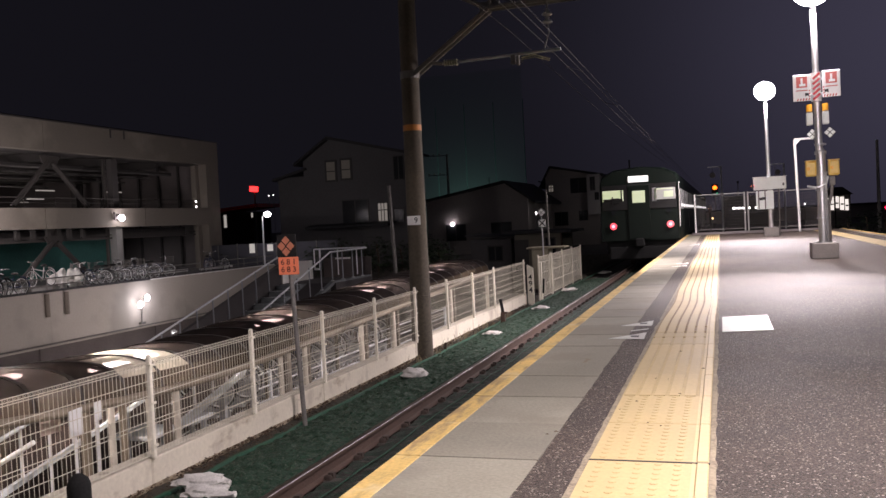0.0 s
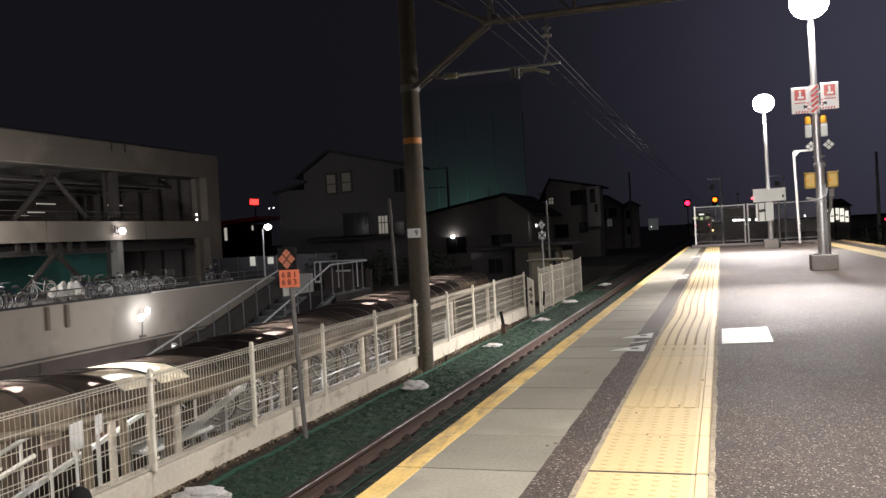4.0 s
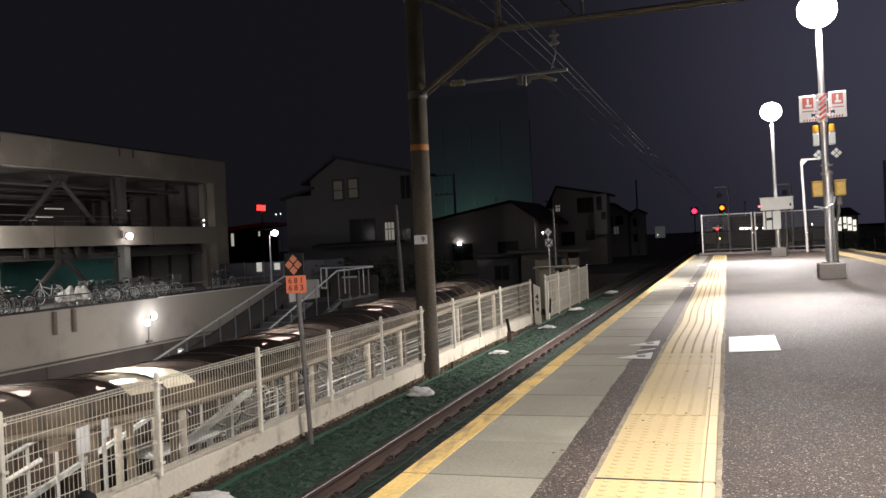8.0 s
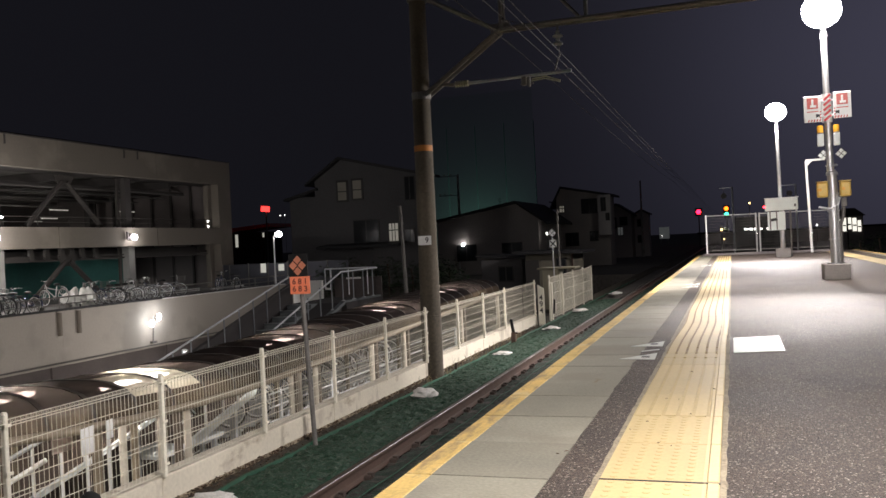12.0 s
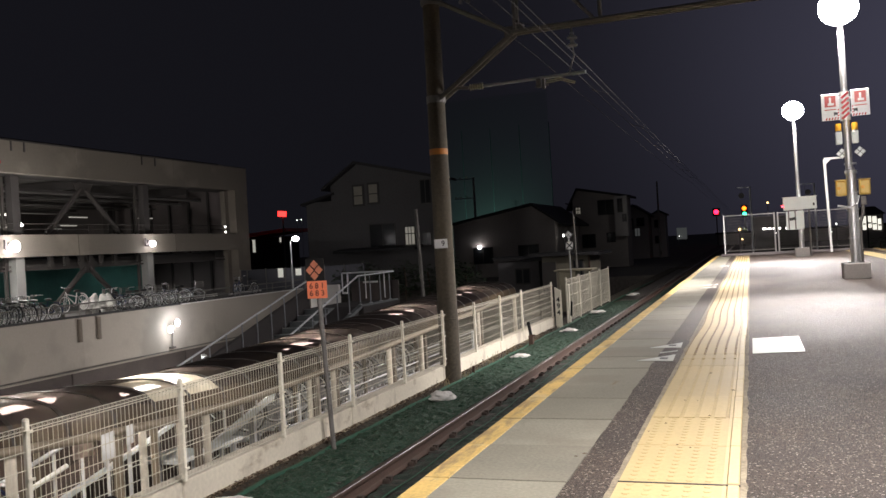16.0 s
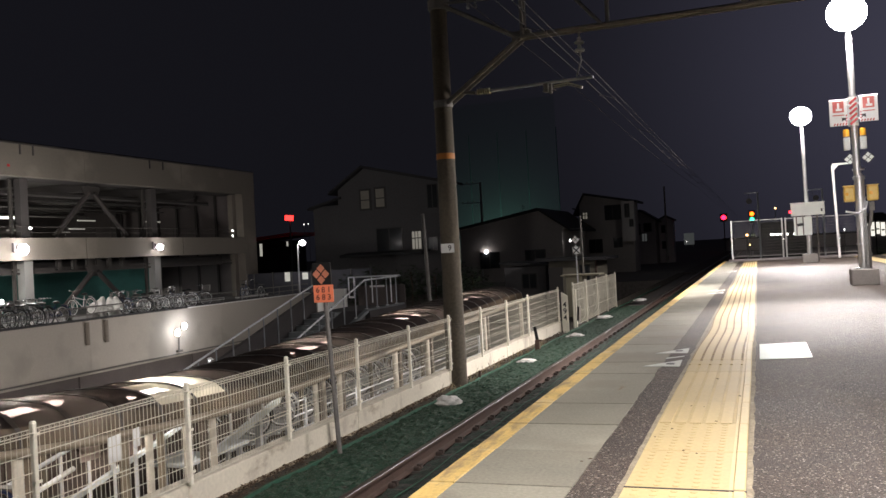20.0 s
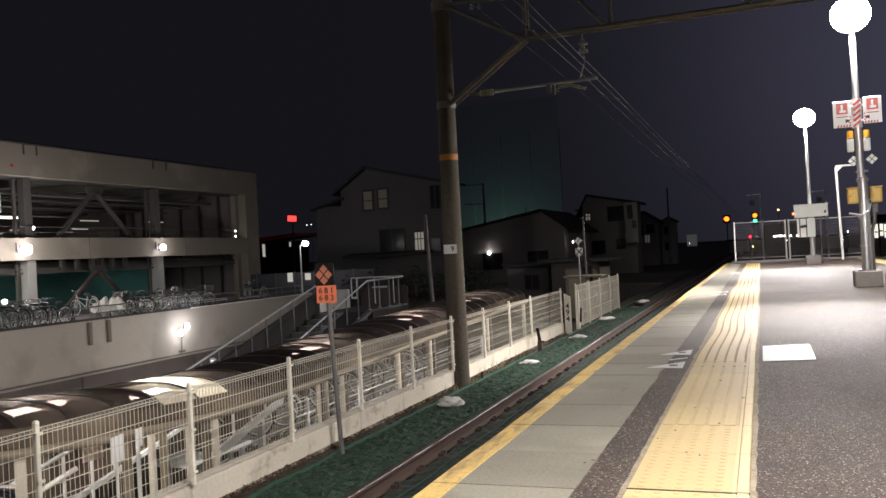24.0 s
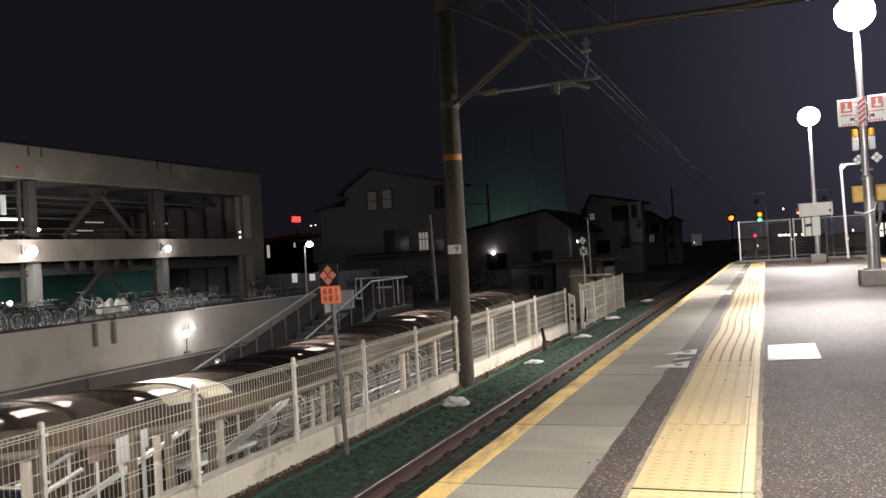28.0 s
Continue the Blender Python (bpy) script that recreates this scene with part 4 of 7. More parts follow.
def build_stairs():
    """Gentle stair from the sunken path to the landing, with a wheel ramp beside it, side walls and rails."""
    st = thing("stair", (-13.96, 18.77, PIT + 0.04), "concrete stair with galvanised handrails up to a landing", "stair")
    n, run, rise = 16, 0.533, 0.165
    top, far_y = n * rise, n * run
    for k in range(n):
        part("step", S().box((-0.47, k * run + run / 2, (k + 1) * rise / 2), (0.94, run + 0.02, (k + 1) * rise), bevel=0.012), STEP_CONC, st)
        part("tread_nosing", S().box((-0.47, k * run + 0.03, (k + 1) * rise + 0.003), (0.92, 0.05, 0.012)), GALV, st, "pale metal nosing")
    part("wheel_ramp", S().plate([(0.01, -0.1, 0.02), (0.01, far_y, 0.02), (0.01, far_y, top), (0.01, -0.1, 0.04)], (0.90, 0, 0)), DARK_SIDE, st, "smooth dark wheel ramp")
    part("landing", S().box((0.0, far_y + 1.65, top / 2), (2.2, 3.3, top)), DARK_SIDE, st)
    # high dark wall on the outer side, its pale foot strip standing in for lamplight; a low kerb on the canopy side
    part("side_wall", S().plate([(-1.14, -0.3, 0), (-1.14, far_y, 0), (-1.14, far_y, top + 0.72), (-1.14, -0.3, 0.98)], (0.14, 0, 0)), DARK_SIDE, st, "dark side wall")
    part("lamplight_strip", S().plate([(-1.0, 1.9, 1.25), (-1.0, 5.6, 1.40), (-1.0, 5.6, 1.83), (-1.0, 1.9, 1.72)], (0.05, 0, 0)), RAMP_WALL, st, "pale strip standing for lamplight along the wall foot")
    part("kerb", S().plate([(0.90, -0.3, -0.05), (0.90, far_y, top - 0.05), (0.90, far_y, top + 0.06), (0.90, -0.3, 0.06)], (0.16, 0, 0)), STEP_CONC, st, "pale kerb under the rail")
    part("landing_kerb", S().box((0.98, far_y + 1.65, top + 0.005), (0.16, 3.3, 0.11)), STEP_CONC, st, "pale kerb under the rail")
    part("handrail", S().path([(-1.0, -0.3, 1.39), (-1.0, far_y - 0.2, top + 0.97), (-1.0, far_y + 0.15, top + 0.98)], 0.030, 8), PALE_RAIL, st, smooth=True)
    part("handrail", S().path([(0.95, -0.3, 0.96), (0.95, far_y, top + 1.08), (0.95, far_y + 3.2, top + 1.10)], 0.030, 8), PALE_RAIL, st, smooth=True)
    for k in range(9):
        y = 0.60 + k * 0.87
        part("rail_post", S().tube((-0.97, y, y / run * rise), (-0.97, y, 1.46 + y * 0.2595), 0.022, seg=8), STAIR_POST, st)
    for k in range(13):
        y = 0.65 + k * 0.885
        foot = min(y / run * rise, top) + 0.05
        p = part("rail_post", S().tube((0.95, y, foot), (0.95, y, min(1.05 + y * 0.3245, top + 1.08)), 0.022, seg=8), STAIR_POST, st)
        part("foot_plate", S().box((0.95, y, foot + 0.02), (0.10, 0.10, 0.03), bevel=0.004), GALV, p)
    # rail, white gate post and dark screen across the back of the landing
    y = far_y + 3.15
    part("back_rail", S().tube((-1.24, y, top + 1.12), (0.95, y, top + 1.12), 0.03, seg=8), PALE_RAIL, st, smooth=True)
    for x, z0, r in ((-1.24, 0.30, 0.03), (-1.0, 0.30, 0.04), (-0.24, 0.1, 0.024), (0.56, 0.1, 0.024)):
        part("back_post", S().tube((x, y, top + z0), (x, y, top + 1.12), r, seg=8), PALE_RAIL, st)
    part("gate_foot", S().box((-1.12, y, top + 0.34), (0.26, 0.06, 0.08)), WHITE_STEEL, st, "white lower rail")
    part("white_strip", S().box((-0.05, y + 0.05, top + 0.73), (0.62, 0.03, 0.07)), WHITE_STEEL, st, "white strip on the screen")
    part("landing_screen", S().box((0.1, y + 0.12, top + 0.38), (2.0, 0.05, 0.76)), LOW_WALL, st, "dark red-brown screen panel")
    part("low_parapet", S().box((-2.5, far_y + 4.1, (top + 0.65) / 2), (1.3, 0.16, top + 0.65)), WHITE_STEEL, st, "white low parapet")


def build_stair_lamp():
    l = thing("wall_lamp", (-14.93, 20.75, -1.74), "small white wedge lamp on the stair wall, lit", "lamp")
    part("back_plate", S().box((0, 0, 0), (0.03, 0.16, 0.12), bevel=0.006), GALV, l)
    part("shade", S().plate([(0.015, -0.08, 0.07), (0.015, 0.08, 0.07), (0.10, 0.08, 0.02), (0.10, -0.08, 0.02)], (0, 0, -0.02)), WHITE_STEEL, l)
    part("bulb", S().tube((0.05, -0.05, 0.0), (0.05, 0.05, 0.0), 0.012, seg=8), WHITE_GLOW, l, "lit tube")


build_ramp_wall()
build_stair_lamp()
build_deck_rail()
build_parking()
build_stairs()


# ---- canopy over the cycle path ----
def build_canopy():
    c = thing("path_canopy", (0, 0, 0), "arched bronze plastic canopy on tan steel columns over the cycle path", "canopy")
    x0, x1, bay, first = -6.25, -7.75, 0.635, 2.59
    nb, seg = 32, 10
    def arch(t, y):
        """Point of the arched roof: t = 0 at the lower foot beside the fence, 1 at the far eave."""
        u = math.cos(math.pi * t)
        h = max(0.0, 1 - abs(u) ** 2.7) ** (1 / 2.7)
        return (-6.95 + 0.8 * u, y, eave_z(y) + (0.36 * h - 0.12 if u > 0 else 0.24 * h))
    bar_t = 0.110
    def sheet(ta, tb, ya, yb, n):
        pts = [arch(ta + (tb - ta) * i / n, y) for y in (ya + 0.02, yb - 0.02) for i in range(n + 1)]
        return S().add(pts, [(i, i + 1, n + 2 + i, n + 1 + i) for i in range(n)])
    for k in range(nb):
        ya, yb = first + k * bay, first + (k + 1) * bay
        # one panel and part of the next are of a whiter, milky sheet
        edge = {8: 0.45, 9: 1.0}.get(k, bar_t)
        if edge > bar_t:
            part("roof_panel", sheet(bar_t, edge, ya, yb, 8), CLEAR_SHEET, c, "milky plastic roof panel", smooth=True)
        if edge < 1.0:
            part("roof_panel", sheet(edge, 1.0, ya, yb, 8), BRONZE_SHEET, c, smooth=True)
        part("skirt_panel", sheet(0.0, bar_t, ya, yb, 3), SKIRT_SHEET, c, smooth=True)
    for k in range(nb + 1):
        y = first + k * bay
        s = S()
        for i in range(seg):
            a, b = Vector(arch(i / seg, y)), Vector(arch((i + 1) / seg, y))
            s.plate([a + Vector((0, -0.03, -0.05)), a + Vector((0, -0.03, 0.008)), b + Vector((0, -0.03, 0.008)), b + Vector((0, -0.03, -0.05))], (0, 0.06, 0))
        part("rib", s, DARK_RIB, c)
    for x, r in ((x1, 0.03),):
        part("eave_bar", S().path([(x, first + k * 1.016, eave_z(first + k * 1.016)) for k in range(21)], r, 6), DARK_RIB, c)
    for x in (-6.13, x1 + 0.06):
        part("eave_beam", S().path([(x, first + k * 1.016, eave_z(first + k * 1.016) - 0.165) for k in range(21)], 0.045, 12), EAVE_TAN, c, "round tan eave beam", smooth=True)
    # columns stand in clusters: round cream pipes and square brown posts
    for y, r in ((4.3, 0.05), (5.75, 0.05), (7.47, 0.037), (8.09, 0.034), (8.60, 0.042), (11.12, 0.036), (11.37, 0.036), (11.89, 0.040), (14.07, 0.05), (15.65, 0.05), (19.44, 0.05), (22.8, 0.05)):
        part("column", S().tube((-6.19, y, PIT), (-6.19, y, eave_z(y) - 0.19), r, seg=12), CREAM_STEEL, c, "round cream steel column", smooth=True)
    for y, r in ((7.08, 0.05), (7.66, 0.040)):
        part("column", S().tube((-6.19, y, PIT), (-6.19, y, eave_z(y) - 0.19), r, seg=12), EAVE_TAN, c, "round tan steel column", smooth=True)
    for y, w in ((4.5, 0.09), (5.92, 0.09), (8.44, 0.08), (11.26, 0.09), (12.0, 0.09), (14.3, 0.09), (15.9, 0.09), (19.7, 0.09)):
        z = eave_z(y) - 0.19
        part("column", S().box((-6.21, y, (z + PIT) / 2), (w, w, z - PIT), bevel=0.008), BROWN_POST, c, "square brown steel column")
    for k in range(7):
        y = 4.6 + k * 2.9
        z = eave_z(y) - 0.29
        part("column", S().tube((x1 + 0.06, y, PIT), (x1 + 0.06, y, z), 0.045, seg=10), TAN_STEEL, c, smooth=True)
        part("tie_beam", S().tube((x0, y, z + 0.04), (x1, y, z + 0.04), 0.022, seg=6), DARK_RIB, c)
    for ty in TUBES:
        l = part("lamp_housing", S().box((-7.0, ty, eave_z(ty) + 0.16), (0.05, 1.24, 0.03), bevel=0.01), WHITE_STEEL, c)
        part("tube", S().tube((-7.0, ty - 0.6, eave_z(ty) + 0.12), (-7.0, ty + 0.6, eave_z(ty) + 0.12), 0.042, seg=8), TUBE_GLOW, l, "lit fluorescent tube")
    return c


build_canopy()


def build_path_screen():
    """Brown boards behind the ramps and behind the racks of the cycle path."""
    for x, y0, n, h in ((-8.62, 7.3, 9, 2.32), (-10.15, 11.8, 24, 2.36)):
        w = thing("path_screen", (x, y0, PIT + 0.04), "reddish brown board screen along the cycle path", "screen", "brown screens of the cycle path")
        for k in range(n):
            part("board", S().box((0, 0.25 + k * 0.5, h / 2), (0.04, 0.488, h), bevel=0.006), BROWN_BOARD, w)
        for k in range(n // 4 + 1):
            part("post", S().box((0.05, 0.05 + k * 2.0, h / 2), (0.06, 0.06, h)), TAN_STEEL, w)
        part("cap_rail", S().box((0.01, n * 0.25, h + 0.02), (0.08, n * 0.5, 0.05)), TAN_STEEL, w)
    g = thing("path_guardrail", (-7.22, 12.2, PIT + 0.04), "thin galvanised guardrail between the cycle path and the racks", "railing")
    for z in (1.50, 1.76, 1.99, 2.21):
        part("rail", S().tube((0, 0, z), (0, 10.2, z), 0.016, seg=8), GALV, g)
    for k in range(6):
        part("post", S().box((0, 0.4 + k * 1.9, 1.12), (0.045, 0.06, 2.24), bevel=0.006), STRINGER, g)


STRINGER = mat("grey_ramp_stringer", (0.62, 0.64, 0.65), 0.6, vary=0.15, scale=3)
BROWN_BOARD = mat("brown_screen_board", (0.07, 0.045, 0.034), 0.7, vary=0.25, scale=3, object_random=0.15)
build_path_screen()

# ---- fence beside the track ----
def build_fence():
    X = -4.93
    f = thing("mesh_fence", (X, 0, -1.02), "cream welded-mesh fence on square posts beside the track", "fence")
    top = 0.92
    post_s = S()
    post_s.box((0, 0, top / 2), (0.040, 0.040, top), bevel=0.006)
    post_s.tube((0, 0, top), (0, 0, top + 0.014), 0.026, 0.016, 8)
    post_me = post_s.mesh("post", FENCE_WHITE)
    def panel(ln, dense=0.05):
        s = S()
        n = int(ln / dense)
        w = 0.0033
        for i in range(n):
            y = 0.03 + (ln - 0.06) * (i + 0.5) / n
            s.box((0, y, 0.455), (w, w, 0.85))
        for z in (0.04, 0.18, 0.31, 0.345, 0.44, 0.57, 0.70, 0.83, 0.878):
            s.box((0.004, ln / 2, z), (0.006, ln - 0.05, 0.0056))
        # folded stiffening bend along the top
        for i in range(n):
            y = 0.03 + (ln - 0.06) * (i + 0.5) / n
            s.box((0.014, y, 0.862), (0.026, w, w), 0, 0, -35)
        s.box((0.028, ln / 2, 0.855), (0.006, ln - 0.05, 0.006))
        return s.mesh("mesh_panel", WIRE_WHITE)
    pm = panel(1.755)
    y = 4.73 - 1.755 * 5
    while y < 22.4:
        # one post is missing before the far end
        if abs(y - 20.525) > 0.1:
            p = part("post", post_me, None, f)
            p.location = (0, y if y < 22 else 21.86, 0)
            for z in (0.12, 0.5, 0.84):
                q = part("clamp", CLAMP, None, p)
                q.location = (0.03, 0, z)
        if y < 20:
            q = part("mesh_panel", pm, None, f)
            q.location = (0.0, y, 0)
        elif y < 21:
            q = part("mesh_panel", panel(1.335), None, f)
            q.location = (0.0, y, 0)
        y += 1.755
    # close-meshed panels on slim posts towards the far end
    fine = S()
    for j in range(46):
        fine.box((0.03, 0.03 + j * 0.04, 0.33), (0.005, 0.006, 1.16))
    for z in (-0.24, 0.10, 0.44, 0.74, 0.90):
        fine.box((0.036, 0.93, z), (0.008, 1.86, 0.008))
    fine = fine.mesh("bar_panel", WIRE_WHITE)
    slim = S().box((0.04, 0, 0.31), (0.045, 0.045, 1.32), bevel=0.006).mesh("post", FENCE_WHITE)
    for k in range(5):
        y = 23.57 + k * 1.875
        q = part("post", slim, None, f)
        q.location = (0, y, 0)
        if k < 4:
            q = tagged(part("bar_panel", fine, None, f, "pale close-meshed fence panel"), kind="stuff")
            q.location = (0, y, 0)


CLAMP = S().box((0, 0, 0), (0.010, 0.06, 0.022)).mesh("clamp", FENCE_WHITE)
build_fence()


# ---- overhead line: pole, bracket, wires ----
def build_pole():
    p = thing("catenary_pole", (-4.93, 13.78, -1.36), "old round concrete catenary pole with an orange band", "pole")
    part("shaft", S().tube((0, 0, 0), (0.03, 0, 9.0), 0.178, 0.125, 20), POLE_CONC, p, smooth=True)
    for z in (1.1, 3.2, 5.6, 6.0):
        part("joint_ring", S().lathe((0.004 * z, 0, z), [(0.178 - z * 0.0059, 0), (0.183 - z * 0.0059, 0.01), (0.178 - z * 0.0059, 0.02)], 20), POLE_CONC, p)
    part("band", S().lathe((0.013, 0, 3.90), [(0.157, 0), (0.157, 0.1)], 20), ORANGE_BAND, p, "orange painted band", smooth=True)
    pl = part("number_plate", S().box((0.02, -0.178, 2.39), (0.235, 0.008, 0.155), bevel=0.003), WHITE_FACE, p, "white plate with the figure nine")
    lettering("figure", "9", 0.13, pose(0.062, -0.184, 2.39, *FACE_CAM), INK, pl)
    # lattice bracket: raking strut, tie, vertical, long boom over the tracks
    z = 4.84
    part("clamp_band", S().lathe((0.02, 0, z - 0.06), [(0.165, 0), (0.165, 0.12)], 16), GALV_DARK, p)
    def ang(a, b, w=0.035):
        s = S()
        a, b = Vector(a), Vector(b)
        for dy in (-0.09, 0.09):
            s.tube(a + Vector((0, dy, 0)), b + Vector((0, dy, 0)), w, seg=6)
        return s
    part("strut", ang((0.12, 0, z), (1.45, 0, z + 0.93), 0.042), GALV_DARK, p)
    part("upper_tie", ang((0.05, 0, 6.55), (1.45, 0, z + 0.93)), GALV_DARK, p)
    part("hanger", ang((1.49, 0, z + 0.93), (1.49, 0, 7.3)), GALV_DARK, p)
    part("gusset", S().plate([(1.3, -0.05, z + 0.86), (1.62, -0.05, z + 0.98), (1.62, -0.05, z + 1.06), (1.3, -0.05, z + 1.05)], (0, 0.1, 0)), GALV_DARK, p)
    part("boom", ang((1.45, 0, z + 0.95), (13.5, 0, z + 0.98), 0.036), GALV_DARK, p, "long steel boom over the tracks")
    part("top_boom", ang((0.05, 0, 7.1), (13.5, 0, 7.15), 0.036), GALV_DARK, p)
    for k in range(5):
        xa = 2.77 + k * 2.2
        part("diagonal", ang((xa - 1.1, 0, 7.1), (xa, 0, z + 0.99), 0.03), GALV_DARK, p)
        part("vertical", S().tube((xa + 0.1, 0, z + 0.99), (xa + 0.1, 0, 7.1), 0.035, seg=6), GALV_DARK, p)
    part("clamp_band", S().lathe((0.03, 0, 6.44), [(0.17, 0), (0.185, 0.02), (0.185, 0.17), (0.17, 0.19)], 16), GALV_DARK, p)
    arm = part("feeder_arm", S().tube((0.1, -0.1, 6.53), (1.38, -0.1, 6.46), 0.028, seg=6), GALV_DARK, p)
    for x in (0.59, 0.72):
        part("pin_insulator", S().lathe((x, -0.1, 6.36), [(0.012, 0), (0.032, 0.012), (0.034, 0.05), (0.016, 0.07), (0.016, 0.14)], 10), GREY_INS, arm, "small grey pin insulator")
    # cantilever: insulator, tube, steady arm, drop insulator
    a = part("cantilever", S().path([(0.42, -0.02, z + 0.16), (0.62, -0.02, z + 0.13)], 0.03, 8), GALV_DARK, p)
    prof = []
    for k in range(6):
        prof += [(0.030, 0.042 * k), (0.058, 0.012 + 0.042 * k), (0.030, 0.03 + 0.042 * k)]
    s = S().lathe((0.64, -0.02, z + 0.135), prof, 12, axis="x")
    part("insulator", s, PORCELAIN, a, "ribbed pale insulator")
    part("cantilever_tube", S().tube((0.88, -0.02, z + 0.135), (2.60, -0.02, z + 0.16), 0.026, seg=8), GALV, a)
    part("clamp", S().box((1.82, -0.02, z + 0.07), (0.08, 0.07, 0.15), bevel=0.012).box((1.90, -0.02, z + 0.05), (0.05, 0.06, 0.17), bevel=0.012).tube((1.76, -0.02, z + 0.02), (1.98, -0.02, z + 0.02), 0.012, seg=6), GALV_DARK, a)
    part("steady_arm", S().path([(1.95, -0.02, z + 0.09), (2.18, -0.02, z + 0.11), (2.42, -0.02, z + 0.02)], 0.011, 6).path([(1.95, -0.06, z + 0.05), (2.18, -0.06, z + 0.07), (2.42, -0.06, z - 0.01)], 0.009, 6), PORCELAIN, a)
    s = S()
    for k in range(2):
        s.lathe((2.40, 0, z + 0.60 + k * 0.125), [(0.02, -0.02), (0.055, -0.012), (0.082, 0.0), (0.084, 0.016), (0.06, 0.04), (0.034, 0.05), (0.034, 0.095), (0.012, 0.105)], 14)
    d = part("drop_insulator", s, GREY_INS, p, "grey disc insulators")
    part("drop_rod", S().tube((2.40, 0, z + 0.78), (2.40, 0, z + 0.97), 0.012, seg=6).path([(2.40, 0, z + 0.6), (2.42, 0, z + 0.45), (2.33, 0, z + 0.2)], 0.012, 6), GALV_DARK, d)


def build_wires():
    def wire(name, x, z, x2, z2, r, label):
        pts = []
        for k in range(-3, 14):
            for j in range(6):
                y = 13.78 + (k + j / 6) * 40
                u = j / 6
                pts.append((x + (x2 - x) * ((k % 2) * (1 - u) + ((k + 1) % 2) * u), y, z - (z - z2) * 4 * u * (1 - u)))
        solid(name, S().path(pts, r, 5), WIRE, label, "wire", kind="")
    wire("contact_wire", -2.36, 3.66, -2.36, 3.62, 0.0055, "copper contact wire over the track")
    wire("contact_wire", -2.28, 3.69, -2.28, 3.64, 0.0055, "second copper contact wire over the track")
    wire("messenger_wire", -2.63, 3.80, -2.63, 3.70, 0.0055, "steel messenger wire sagging over the track")
    wire("feeder_wire", -3.13, 4.00, -3.13, 3.86, 0.0055, "thin feeder wire beside the messenger wire")


def build_droppers():
    for k in range(7):
        y = 10.6 + k * 5.6
        d = thing("dropper", (-2.42, y, 3.66), "thin dropper wire between messenger and contact wire", "wire", "droppers of the overhead line")
        part("rod", S().tube((0.06, 0, 0), (-0.21, 0, 0.10), 0.005, seg=5), WIRE, d)
        part("clip", S().box((0.06, 0, 0.0), (0.03, 0.05, 0.03)).box((-0.21, 0, 0.10), (0.03, 0.05, 0.03)), WIRE, d)


build_pole()
build_wires()
build_droppers()


# ---- trackside signs ----
def diamond(c, r, d=-0.004):
    x, y, z = c
    return S().plate([(x - r, y, z), (x, y, z - r), (x + r, y, z), (x, y, z + r)], (0, d, 0))


RED_INK = mat("dark_red_lettering", (0.09, 0.02, 0.015), 0.5, vary=0.1)


def build_number_sign():
    g = thing("trackside_sign", (-4.80, 8.95, -1.36), "orange trackside sign reading 681 over 683 on a steel post", "sign")
    part("post", S().path([(0.10, 0, 0), (0.0, 0, 2.25)], 0.028, 10), GALV_DARK, g)
    b = part("diamond_board", S().box((0, -0.028, 2.145), (0.225, 0.008, 0.27), 8), BLACK, g, "black board with four orange diamonds")
    for dx, dz in ((0, 0.066), (0, -0.066), (0.058, 0), (-0.058, 0)):
        part("reflector", diamond((dx, -0.045, 2.145 + dz), 0.052), PINK_SIGN, b)
    q = part("number_board", S().box((0.015, -0.03, 1.915), (0.245, 0.008, 0.205), 8, bevel=0.003), ORANGE_SIGN, g, "orange board")
    lettering("number_print", "6 8 1\n6 8 3", 0.090, pose(0.015, -0.036, 1.915, 90, 0, 8), RED_INK, q, 0.95)
    part("clamp", S().box((0, 0.004, 2.1), (0.07, 0.04, 0.03)), GALV_DARK, g)
    part("clamp", S().box((0.01, 0.004, 1.9), (0.07, 0.04, 0.03)), GALV_DARK, g)


